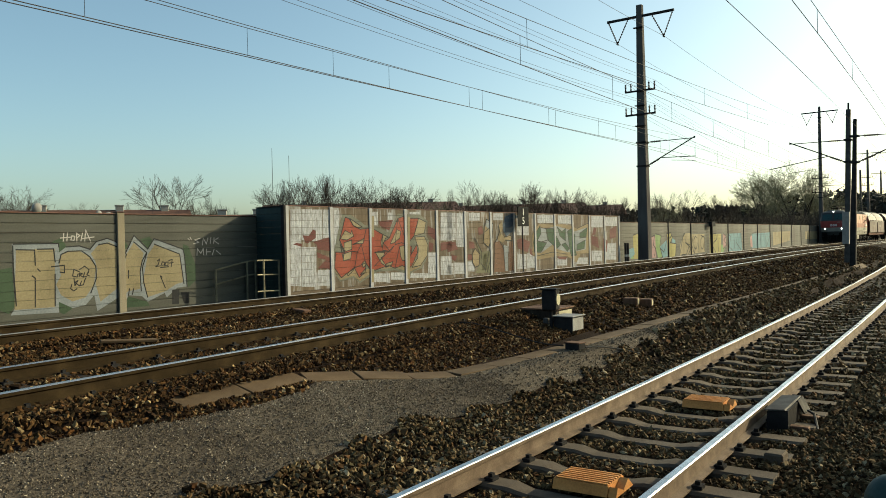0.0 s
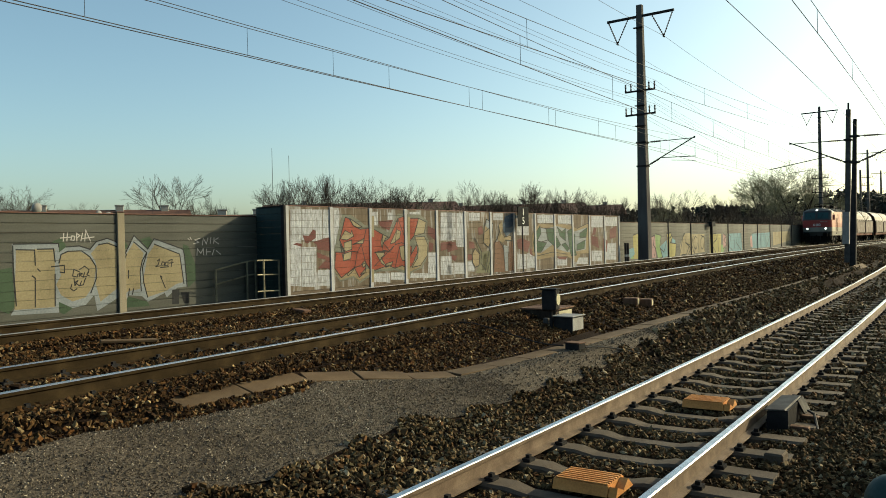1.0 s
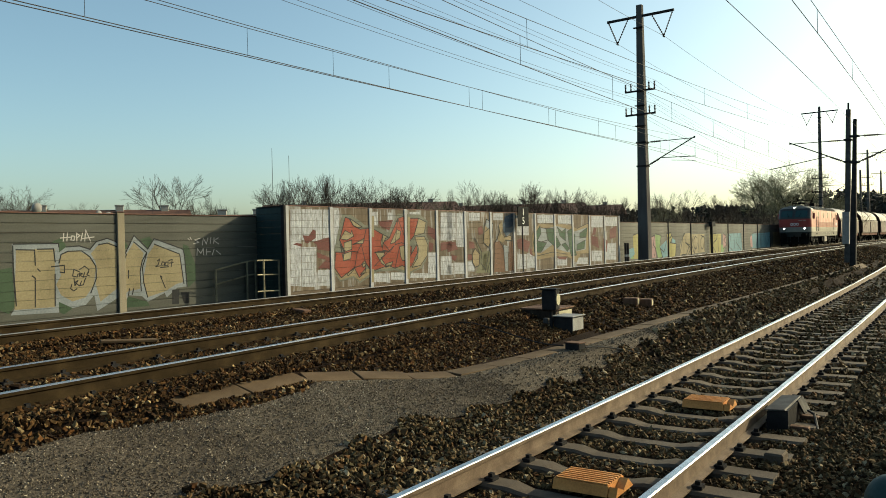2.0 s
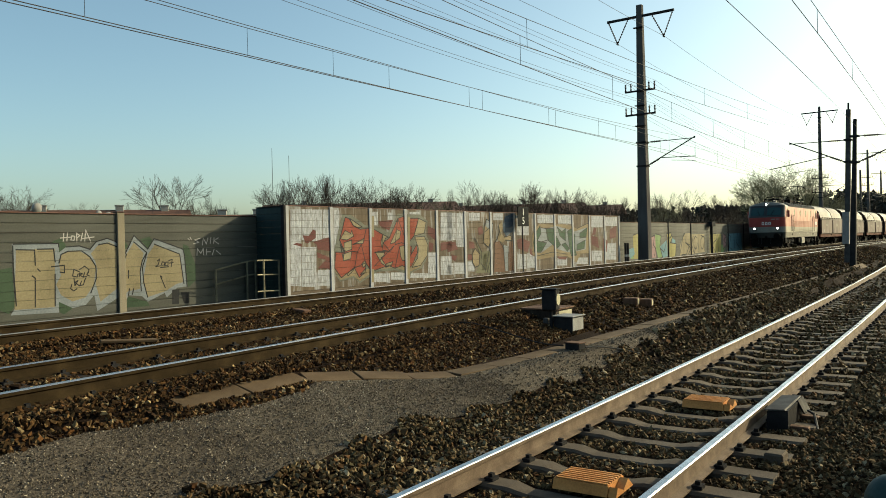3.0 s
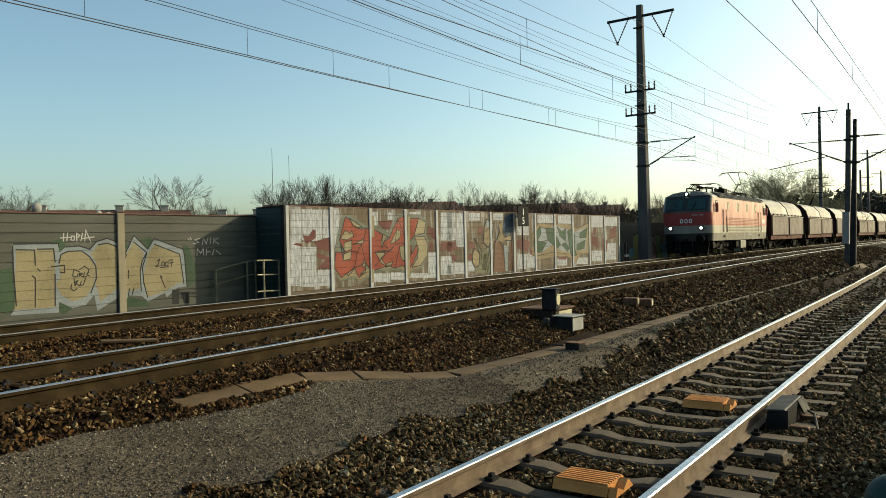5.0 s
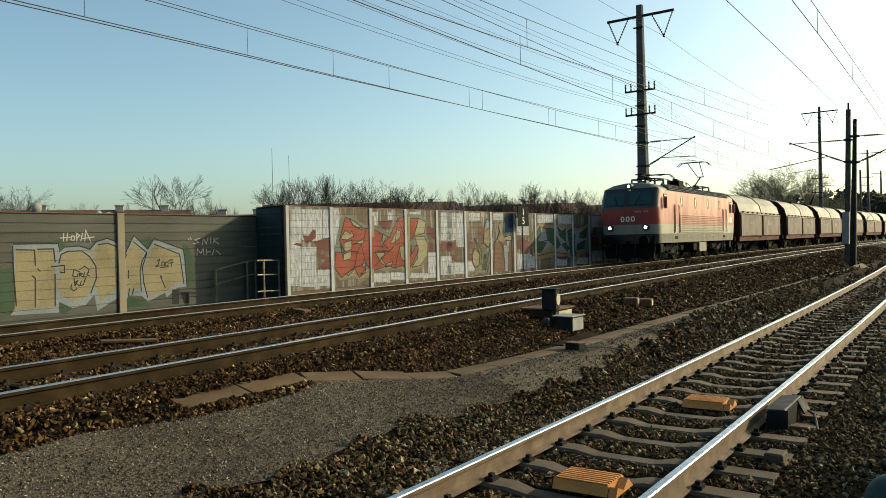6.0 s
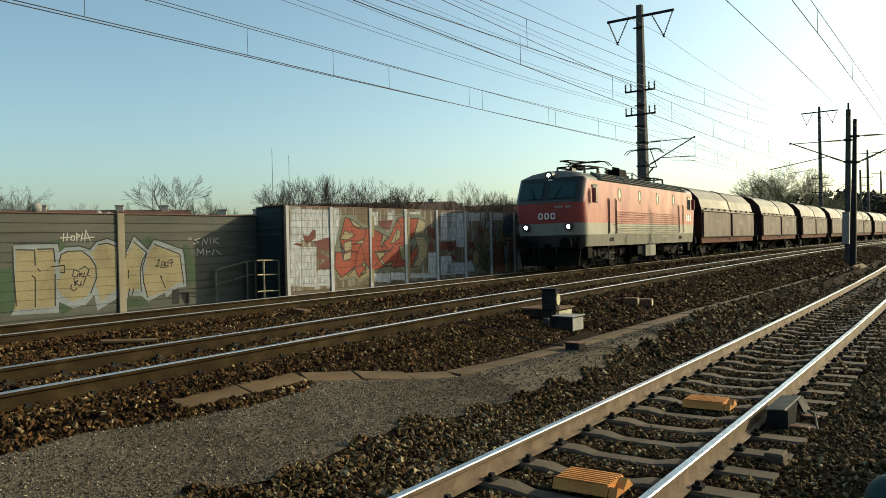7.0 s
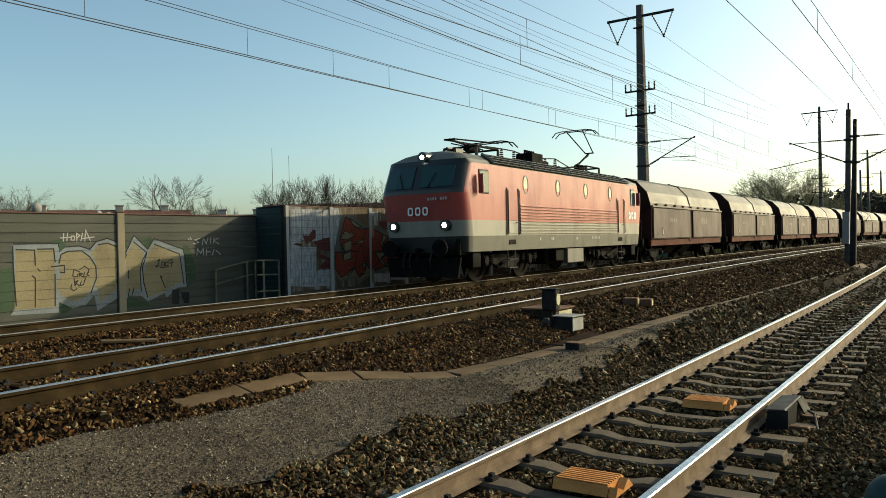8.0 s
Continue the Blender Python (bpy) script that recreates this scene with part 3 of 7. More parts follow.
WASH += [[(5.88, 2.34), (6.51, 2.35), (6.5, 2.24), (5.88, 2.23)], [(5.83, 0.13), (7.45, 0.06), (7.44, -0.11), (5.82, -0.03)], [(6.92, 0.85), (7.48, 0.84), (7.45, 0.07), (6.89, 0.1)], [(7.76, 2.35), (8.49, 2.36), (8.44, 1.28), (7.71, 1.29)], [(7.69, 0.69), (8.39, 0.67), (8.36, -0.05), (7.66, -0.01)], [(8.17, 2.35), (8.74, 2.36), (8.69, 1.29), (8.12, 1.3)], [(8.79, 2.34), (9.38, 2.34), (9.32, 1.01), (8.73, 1.03)], [(8.56, 0.42), (9.3, 0.39), (9.28, -0.05), (8.54, -0.02)], [(8.09, 0.4), (8.51, 0.39), (8.49, -0.04), (8.07, -0.02)], [(9.65, 2.36), (10.43, 2.38), (10.42, 2.07), (9.63, 2.06)], [(9.48, 0.43), (9.96, 0.41), (9.95, 0.01), (9.47, 0.04)]]
WASH += [[(11.45, 2.38), (12.22, 2.39), (12.21, 2.1), (11.44, 2.09)], [(13.34, 2.34), (14.39, 2.36), (14.34, 1.44), (13.3, 1.45)], [(13.32, 0.62), (14.1, 0.6), (14.07, -0.06), (13.29, -0.02)], [(14.17, 0.63), (14.88, 0.61), (14.85, -0.04), (14.14, -0.01)], [(15.17, 2.37), (16.87, 2.39), (16.86, 2.01), (15.16, 2.0)], [(17.18, 2.37), (18.67, 2.39), (18.65, 1.97), (17.16, 1.96)], [(17.0, 0.32), (18.0, 0.29), (17.99, -0.06), (16.98, -0.02)], [(19.01, 0.3), (20.29, 0.26), (20.27, -0.07), (19.0, -0.02)], [(20.79, 2.39), (22.16, 2.41), (22.13, 1.81), (20.76, 1.81)], [(20.74, 0.6), (22.02, 0.57), (21.99, 0.01), (20.71, 0.05)], [(22.49, 2.35), (24.03, 2.37), (24.01, 1.89), (22.47, 1.89)]]
WASH += [[(22.42, 0.96), (23.83, 0.94), (23.78, 0.03), (22.37, 0.08)]]
PIECE_HALO = []
PIECE_HALO += [[(2.42, 2.2), (2.8, 2.2), (3.26, 1.99), (3.48, 1.85), (4.0, 1.84), (4.68, 1.61), (5.22, 2.27), (5.85, 2.26), (6.45, 2.26), (6.95, 2.02), (6.76, 1.56), (6.98, 1.32), (6.89, 0.73), (6.54, 0.29), (5.98, 0.17), (5.76, 0.08), (4.98, 0.28), (4.04, 0.26), (3.18, -0.07), (2.87, 0.13), (2.25, 0.03), (1.88, 0.45), (1.99, 0.99), (2.23, 1.71)]]
PIECE_SAND = []
PIECE_SAND += [[(1.94, 0.48), (2.27, 0.09), (2.87, 0.19), (3.18, 0.0), (3.97, 0.35), (5.04, 0.37), (5.77, 0.18), (6.48, 0.36), (6.84, 0.76), (6.89, 1.28), (6.22, 0.61), (5.67, 0.36), (4.74, 0.52), (3.57, 0.38), (2.93, 0.47), (2.3, 0.19), (2.04, 0.56)]]
PIECE_RED = []
PIECE_RED += [[(2.55, 2.11), (2.72, 2.07), (2.94, 1.83), (3.25, 1.72), (3.81, 1.77), (4.38, 1.54), (4.37, 1.25), (4.72, 1.41), (5.21, 2.1), (5.53, 2.18), (5.72, 1.64), (5.84, 2.11), (6.39, 2.12), (6.21, 1.7), (6.09, 1.47), (5.7, 1.17), (5.96, 1.09), (5.92, 0.82), (6.24, 1.16), (6.28, 0.88), (5.94, 0.41), (5.72, 0.29), (5.4, 0.43), (4.99, 0.35), (4.64, 0.46), (3.95, 0.33), (3.71, 0.34), (3.48, 0.6), (3.42, 0.26), (3.14, 0.12), (2.93, 0.44), (2.3, 0.16), (2.01, 0.47), (2.07, 0.99), (2.5, 0.97), (2.26, 1.38), (2.4, 1.71)]]
PIECE_CREAM = []
PIECE_CREAM += [[(2.77, 2.07), (3.34, 1.8), (3.11, 1.77), (2.89, 1.86)], [(2.53, 1.68), (2.79, 1.58), (2.84, 1.68), (2.92, 1.49), (2.61, 1.37), (2.3, 1.41)], [(2.47, 1.28), (2.83, 1.37), (2.82, 1.06), (2.55, 1.0), (2.46, 1.04)], [(2.41, 0.92), (2.81, 1.0), (2.76, 0.75), (2.41, 0.7)], [(2.87, 1.21), (3.42, 1.41), (3.37, 1.24), (3.05, 1.24)], [(2.57, 0.27), (2.93, 0.47), (2.88, 0.38), (2.61, 0.2)], [(3.19, 0.21), (3.48, 0.41), (3.42, 0.26)], [(3.3, 0.58), (3.44, 0.67), (3.53, 0.54), (3.34, 0.44)], [(3.97, 0.94), (4.46, 0.93), (4.4, 0.8), (4.25, 0.74), (4.54, 0.43), (4.29, 0.54)], [(4.54, 0.53), (4.89, 0.59), (4.79, 0.46), (4.49, 0.4)]]
PIECE_CREAM += [[(4.38, 1.54), (4.68, 1.44), (4.52, 1.41), (4.32, 1.09), (4.27, 1.25)], [(4.77, 1.21), (5.14, 1.71), (5.35, 1.64), (5.29, 1.41), (4.97, 1.24)], [(5.27, 1.11), (5.81, 1.16), (5.78, 0.62), (5.41, 0.6), (5.31, 0.77)], [(6.39, 2.12), (6.83, 1.98), (6.7, 1.57), (6.09, 1.47), (6.21, 1.74)], [(6.14, 1.43), (6.7, 1.46), (6.91, 1.14), (6.84, 0.73), (6.43, 0.39), (5.93, 0.34), (6.27, 0.67), (6.34, 1.02)]]
PIECE_LINES = []
PIECE_LINES += [[(2.55, 2.11), (2.72, 2.07), (2.94, 1.83), (3.25, 1.72), (3.81, 1.77), (4.38, 1.54), (4.37, 1.25), (4.72, 1.41), (5.21, 2.1), (5.53, 2.18), (5.72, 1.64), (5.84, 2.11), (6.39, 2.12), (6.21, 1.7), (6.09, 1.47), (5.7, 1.17), (5.96, 1.09), (5.92, 0.82), (6.24, 1.16), (6.28, 0.88), (5.94, 0.41), (5.72, 0.29), (5.4, 0.43), (4.99, 0.35), (4.64, 0.46), (3.95, 0.33), (3.71, 0.34), (3.48, 0.6), (3.42, 0.26), (3.14, 0.12), (2.93, 0.44), (2.3, 0.16), (2.01, 0.47), (2.07, 0.99), (2.5, 0.97), (2.26, 1.38), (2.4, 1.71)], [(2.77, 2.07), (3.34, 1.8), (3.11, 1.77), (2.89, 1.86)]]
PIECE_LINES += [[(2.53, 1.68), (2.79, 1.58), (2.84, 1.68), (2.92, 1.49), (2.61, 1.37), (2.3, 1.41)], [(2.47, 1.28), (2.83, 1.37), (2.82, 1.06), (2.55, 1.0), (2.46, 1.04)], [(2.41, 0.92), (2.81, 1.0), (2.76, 0.75), (2.41, 0.7)], [(2.87, 1.21), (3.42, 1.41), (3.37, 1.24), (3.05, 1.24)], [(2.57, 0.27), (2.93, 0.47), (2.88, 0.38), (2.61, 0.2)], [(3.19, 0.21), (3.48, 0.41), (3.42, 0.26)], [(3.3, 0.58), (3.44, 0.67), (3.53, 0.54), (3.34, 0.44)], [(3.97, 0.94), (4.46, 0.93), (4.4, 0.8), (4.25, 0.74), (4.54, 0.43), (4.29, 0.54)], [(4.54, 0.53), (4.89, 0.59), (4.79, 0.46), (4.49, 0.4)]]
PIECE_LINES += [[(4.38, 1.54), (4.68, 1.44), (4.52, 1.41), (4.32, 1.09), (4.27, 1.25)], [(4.77, 1.21), (5.14, 1.71), (5.35, 1.64), (5.29, 1.41), (4.97, 1.24)], [(5.27, 1.11), (5.81, 1.16), (5.78, 0.62), (5.41, 0.6), (5.31, 0.77)], [(6.39, 2.12), (6.83, 1.98), (6.7, 1.57), (6.09, 1.47), (6.21, 1.74)], [(6.14, 1.43), (6.7, 1.46), (6.91, 1.14), (6.84, 0.73), (6.43, 0.39), (5.93, 0.34), (6.27, 0.67), (6.34, 1.02)], [(2.93, 0.44), (3.08, 0.96), (3.28, 1.21), (3.48, 0.6)], [(2.81, 1.0), (3.13, 0.96)], [(3.71, 0.34), (3.78, 0.88), (4.16, 0.97), (4.76, 0.95), (4.97, 1.14)], [(4.37, 1.25), (4.36, 0.99), (4.76, 0.95)]]
PIECE_LINES += [[(5.21, 2.1), (5.02, 1.18), (5.38, 1.24), (5.7, 1.17)], [(5.72, 1.64), (5.81, 1.16), (5.9, 0.82), (5.68, 0.63)], [(4.99, 0.35), (5.16, 0.84), (5.27, 1.11)], [(3.42, 1.36), (3.53, 1.71)], [(2.3, 1.22), (2.46, 0.98), (2.41, 0.73)]]
SPLASH = []
SPLASH += [[(0.67, 1.54), (0.91, 1.51), (1.11, 1.71), (1.23, 1.68), (1.22, 1.45), (0.86, 1.28), (0.78, 1.31)], [(1.1, 1.33), (1.8, 1.47), (1.83, 1.02), (1.29, 1.09), (1.25, 1.24)], [(1.25, 1.01), (1.82, 0.81), (1.81, 0.45), (1.28, 0.51), (1.65, 0.76), (1.28, 0.83)], [(0.4, 1.31), (0.63, 1.28), (0.62, 1.19), (0.28, 1.26)], [(4.2, 2.0), (4.95, 2.04), (4.73, 1.67), (4.25, 1.84)], [(6.94, 1.84), (7.4, 1.7), (7.38, 1.28), (7.15, 1.42), (6.93, 1.53)], [(6.97, 1.25), (7.26, 1.17), (7.2, 0.93), (7.01, 0.86)], [(7.71, 1.2), (8.41, 1.26), (8.43, 1.01), (7.72, 0.88)], [(8.15, 1.23), (8.65, 1.22), (8.83, 0.93), (8.13, 0.83)]]
SPLASH += [[(8.38, 0.75), (8.76, 0.67), (8.62, 0.46), (8.38, 0.57)], [(9.6, 1.25), (9.96, 1.17), (10.01, 0.94), (9.58, 0.95)], [(9.5, 0.72), (9.73, 0.72), (9.86, 0.49), (9.49, 0.5)], [(10.25, 1.78), (10.53, 1.85), (10.66, 1.54), (10.31, 1.47)], [(13.32, 1.24), (13.74, 1.32), (14.48, 1.14), (14.21, 0.68), (13.37, 0.87)], [(14.38, 0.85), (14.89, 0.75), (14.71, 0.5), (14.4, 0.59)], [(20.74, 1.4), (21.46, 1.29), (21.65, 0.7), (20.76, 0.91)], [(21.03, 1.79), (21.37, 1.77), (21.24, 1.44), (20.83, 1.4)], [(22.15, 1.24), (22.73, 1.08), (22.58, 0.47), (22.06, 0.59)], [(23.01, 1.69), (23.88, 1.89), (23.85, 1.27), (22.98, 1.18)]]
SPLASH += [[(17.04, 0.41), (18.01, 0.35), (17.84, 0.23), (17.13, 0.27)]]
PANEL_BROWN = []
PANEL_BROWN += [[(12.66, 1.17), (13.06, 1.19), (13.07, -0.07), (12.6, -0.09)], [(11.45, 1.15), (11.87, 1.22), (12.6, 0.64), (12.49, -0.11), (11.37, -0.07)]]
PANEL_SAND = []
PANEL_SAND += [[(11.82, 1.86), (12.06, 2.06), (12.2, 1.86), (11.8, 1.22), (11.7, 1.34), (11.89, 1.62)], [(10.74, 1.85), (11.38, 1.86), (11.29, 1.31), (10.99, 0.96), (10.64, 1.16)], [(9.8, 0.72), (10.01, 0.94), (10.34, 0.7), (10.26, 0.24), (9.98, 0.18), (9.81, 0.38)], [(11.8, 1.22), (11.89, 1.62), (12.25, 1.38), (12.79, 1.45), (12.86, 1.21), (12.32, 1.25), (12.09, 1.14)]]
PANEL_OLIVE = []
PANEL_OLIVE += [[(9.99, 1.36), (10.19, 1.17), (10.49, 0.78), (11.05, 0.84), (11.26, 0.68), (11.23, -0.09), (10.0, -0.05), (10.33, 0.32), (10.39, 0.7)], [(10.66, 0.69), (10.9, 0.73), (10.73, 0.07), (10.45, 0.01)]]
PANEL_PALE = []
PANEL_PALE += [[(10.9, 2.13), (11.39, 1.94), (11.37, 1.58), (10.81, 1.85)], [(12.16, 1.06), (12.54, 0.97), (12.49, -0.09), (12.26, -0.08)]]
PANEL_BLUE = []
PANEL_BLUE += [[(12.12, 1.86), (12.37, 2.26), (12.92, 2.39), (13.53, 2.28), (13.06, 2.11), (12.96, 1.62), (12.41, 1.41), (12.19, 1.62)]]
PANEL_LINES = []
PANEL_LINES += [[(10.9, 2.13), (11.39, 1.94), (11.29, 1.31), (10.99, 0.96), (10.64, 1.16), (10.74, 1.85), (10.9, 2.13)], [(10.8, 1.62), (11.09, 1.78), (11.3, 1.62)], [(10.0, 1.36), (10.49, 0.78), (10.4, 0.32), (10.73, 0.07)], [(11.05, 0.84), (10.73, -0.01)], [(11.26, 0.68), (10.87, -0.05)], [(9.8, 0.72), (10.01, 0.94), (10.34, 0.7), (10.26, 0.24), (9.98, 0.18), (9.81, 0.38), (9.8, 0.72)], [(11.82, 1.86), (11.89, 1.62), (11.7, 1.34), (11.5, 1.15), (11.37, -0.07)], [(12.16, 1.06), (12.26, -0.08)], [(12.54, 0.97), (12.49, -0.09)], [(11.87, 1.22), (12.16, 0.89)], [(12.25, 1.38), (12.79, 1.45), (12.86, 1.21), (12.32, 1.25)]]
GREEN_SAND = []
GREEN_SAND += [[(14.94, 1.74), (15.29, 1.95), (16.83, 1.92), (17.31, 1.96), (18.48, 1.88), (19.09, 1.74), (20.44, 2.03), (20.36, 0.48), (19.44, 0.46), (19.0, 0.05), (18.01, 0.4), (16.95, 0.43), (15.08, 0.32), (14.62, 0.59), (14.66, 1.44)]]
GREEN_PALE = []
GREEN_PALE += [[(15.1, 1.57), (15.46, 1.78), (15.99, 1.74), (16.92, 1.87), (17.88, 1.74), (18.88, 1.6), (20.15, 1.79), (20.05, 0.68), (19.03, 0.61), (18.02, 0.59), (17.06, 0.75), (16.51, 0.98), (15.4, 0.61), (14.8, 0.67), (14.83, 1.35)]]
GREEN_BODY = []
GREEN_BODY += [[(14.93, 1.52), (15.38, 1.87), (15.45, 1.52), (15.08, 1.18), (15.43, 1.13), (15.96, 1.08), (15.41, 0.65), (14.8, 0.67), (14.74, 1.14)], [(15.9, 1.74), (16.64, 1.74), (16.79, 1.51), (17.35, 0.97), (16.96, 0.79), (16.06, 1.21)], [(17.02, 1.83), (17.48, 1.6), (17.88, 1.74), (17.85, 1.14), (17.28, 1.38)], [(18.07, 1.6), (18.48, 1.74), (18.87, 1.41), (18.83, 0.75), (19.02, 0.42), (18.41, 0.39), (18.23, 0.86)], [(19.05, 0.94), (20.01, 1.16), (19.88, 0.73), (19.03, 0.66)], [(17.45, 0.97), (17.84, 1.05), (18.23, 0.77), (18.02, 0.63)], [(19.39, 1.5), (20.26, 1.79), (20.12, 1.3), (19.38, 1.26)]]
GREEN_LINES = []
GREEN_LINES += [[(14.93, 1.52), (15.38, 1.87), (15.45, 1.52), (15.08, 1.18), (15.43, 1.13), (15.96, 1.08), (15.41, 0.65), (14.8, 0.67), (14.74, 1.14), (14.93, 1.52)], [(15.9, 1.74), (16.64, 1.74), (16.79, 1.51), (17.35, 0.97), (16.96, 0.79), (16.06, 1.21), (15.9, 1.74)], [(17.02, 1.83), (17.48, 1.6), (17.88, 1.74), (17.85, 1.14), (17.28, 1.38), (17.02, 1.83)], [(18.07, 1.6), (18.48, 1.74), (18.87, 1.41), (18.83, 0.75), (19.02, 0.42), (18.41, 0.39), (18.23, 0.86), (18.07, 1.6)], [(19.05, 0.94), (20.01, 1.16), (19.88, 0.73), (19.03, 0.66), (19.05, 0.94)], [(17.45, 0.97), (17.84, 1.05), (18.23, 0.77), (18.02, 0.63), (17.45, 0.97)]]
GREEN_LINES += [[(19.39, 1.5), (20.26, 1.79), (20.12, 1.3), (19.38, 1.26), (19.39, 1.5)], [(15.46, 1.78), (15.99, 1.74), (16.15, 1.21), (15.43, 1.13)], [(19.09, 1.74), (20.44, 2.03)], [(15.05, 0.49), (16.49, 0.63), (18.01, 0.5)]]
POST_CREAM = []
POST_CREAM += [[(3.81, 2.17), (3.93, 2.17), (3.84, -0.08), (3.72, -0.07)], [(5.72, 2.14), (5.86, 2.15), (5.77, -0.05), (5.63, -0.05)]]
POST_RED = []
POST_RED += [[(3.78, 1.45), (3.9, 1.45), (3.86, 0.37), (3.74, 0.37)]]

painted("graffiti", white_wall, [
    (P_WASH, WASH), (P_GREY, PIECE_HALO), (P_SAND, PIECE_SAND), (P_DARKRED, SPLASH), (P_RED, PIECE_RED), (P_CREAM, PIECE_CREAM),
    (P_BLACK, [q for pts in PIECE_LINES for q in stroke(pts + pts[:1], 0.03)]),
], "red and yellow block graffiti over patchy whitewash", W_BASE, W_ROW)
painted("post_paint", white_wall, [(P_CREAM, POST_CREAM), (P_RED, POST_RED)], "cream and red paint across two posts", -0.6, 4.0, -0.046)
painted("graffiti", white_wall, [
    (P_BROWN, PANEL_BROWN), (P_OLIVE, PANEL_OLIVE), (P_SAND, PANEL_SAND), (P_PALE, PANEL_PALE), (P_BLUE, PANEL_BLUE),
    (P_BLACK, [q for pts in PANEL_LINES for q in stroke(pts, 0.04)]),
], "plain coloured painted patches in sand, brown and blue", W_BASE, W_ROW, -0.02)
painted("graffiti", white_wall, [
    (P_SAND, GREEN_SAND), (P_PALE, GREEN_PALE), (P_GREEN, GREEN_BODY), (P_BLACK, [q for pts in GREEN_LINES for q in stroke(pts, 0.035)]),
], "green and cream block graffiti", W_BASE, W_ROW, -0.02)

# the return between the two wall lines, clad in dark teal boards
return_wall = thing("wall_return", pose(*WHITE_O, 0, 0, 0, WALL_DEG), "dark teal ribbed end of the noise wall", "noise wall", "", "structure")
bm = bmesh.new()
prism(bm, [(0.0, 0.004), (0.0, 0.17), (0.015, 0.19), (0.015, 0.2), (0.08, 0.2), (0.08, 0.004)], 1, 0.08, 1.24)
me_r = to_mesh("board", bm, M_TEAL)
for r in range(15):
    ob = new("board", me_r)
    ob.parent = return_wall
    ob.location = (-0.06, 0, -0.6 + r * 0.2)
bm = bmesh.new()
box(bm, -0.1, 0.0, -0.05, 0.08, -0.6, 2.44, 0, 0.01)
part("post", bm, M_DARK_STEEL, return_wall)
bm = bmesh.new()
box(bm, -0.08, 0.06, 0.0, 1.24, 2.402, 2.43, 0, 0.005)
part("cap", bm, M_DARK_STEEL, return_wall)

# long grey-green wall of metal cassettes
G_BASE, G_ROW = -0.6, 0.229


def green_run(name, u0, u1, bay, label, post_mat, post_w):
    w = thing(name, pose(*GREEN_O, 0, 0, 0, WALL_DEG), label, "noise wall", "", "structure")
    me = board_mesh(bay - post_w, G_ROW, M_BOARD_GREEN, True)
    bm = bmesh.new()
    box(bm, -post_w / 2, post_w / 2, -0.05, 0.14, -0.7, 2.2, 0, 0.01)
    mep = to_mesh("post", bm, post_mat)
    n = round((u1 - u0) / bay)
    for b in range(n):
        for r in range(12):
            ob = new("board", me)
            ob.parent = w
            ob.location = (u0 + b * bay + post_w / 2, 0, G_BASE + r * G_ROW)
    for b in range(n + 1):
        ob = new("post", mep)
        ob.parent = w
        ob.location = (u0 + b * bay, 0, 0)
        if bay > 4.59 and u0 < 0:
            bm = bmesh.new()
            box(bm, -0.12, 0.12, -0.07, 0.15, 2.2, 2.225, 0, 0.006)
            c = part("post_cap", bm, M_CAP, w)
            c.location = (u0 + b * bay, 0, 0)
    bm = bmesh.new()
    box(bm, u0, u0 + n * bay, -0.02, 0.12, 2.151, 2.175, 0, 0.004)
    part("cap", bm, M_CAP, w, "thin red brown metal cap")
    return w


green_left = green_run("wall_green", -18.33 - 4.6, 0.07, 4.6, "grey green ribbed metal noise wall with faded yellow graffiti", M_POST_SAND, 0.2)
green_right = green_run("wall_green_far", 26.1, 26.1 + 4.6 * 17, 4.6, "long pale green noise wall with colourful graffiti", M_DARK_STEEL, 0.1)
bm = bmesh.new()
box(bm, 0.0, 26.2, 0.0, 0.12, -0.6, 2.0, 0, 0.01)
tagged(part("wall_hidden", bm, M_BOARD_GREEN), "grey green wall behind the white wall", "noise wall", "", "structure").matrix_world = pose(*GREEN_O, 0, 0, 0, WALL_DEG)


def text_part(name, body, size, mat, parent, m, label="", thick=0.002):
    cu = bpy.data.curves.new(name, 'FONT')
    cu.body, cu.size, cu.extrude = body, size, thick
    cu.align_x, cu.align_y = 'CENTER', 'CENTER'
    tmp = bpy.data.objects.new(name, cu)
    me = bpy.data.meshes.new_from_object(tmp)
    bpy.data.objects.remove(tmp)
    me.materials.clear()
    me.materials.append(mat)
    ob = new(name, me)
    ob.parent = parent
    ob.matrix_local = m
    return tagged(ob, label)


L_HALO = []
L_HALO += [[(-7.23, 1.43), (-6.14, 1.43), (-6.14, 1.2), (-5.96, 1.33), (-5.63, 1.35), (-5.36, 1.26), (-5.19, 1.45), (-4.9, 1.53), (-4.64, 1.45), (-4.38, 1.18), (-4.15, 1.6), (-3.76, 1.23), (-3.56, 1.51), (-2.67, 1.2), (-2.64, 1.05), (-2.57, 0.15), (-2.88, 0.14), (-3.22, -0.11), (-3.28, 0.02), (-3.8, -0.18), (-3.96, -0.02), (-4.35, 0.03), (-4.48, -0.21), (-4.62, -0.0), (-5.21, -0.31), (-5.28, 0.1), (-5.51, -0.13), (-5.84, -0.18), (-6.18, 0.0), (-6.18, -0.26), (-7.3, -0.23), (-7.17, -0.02), (-7.22, 0.88)]]
L_FILL = []
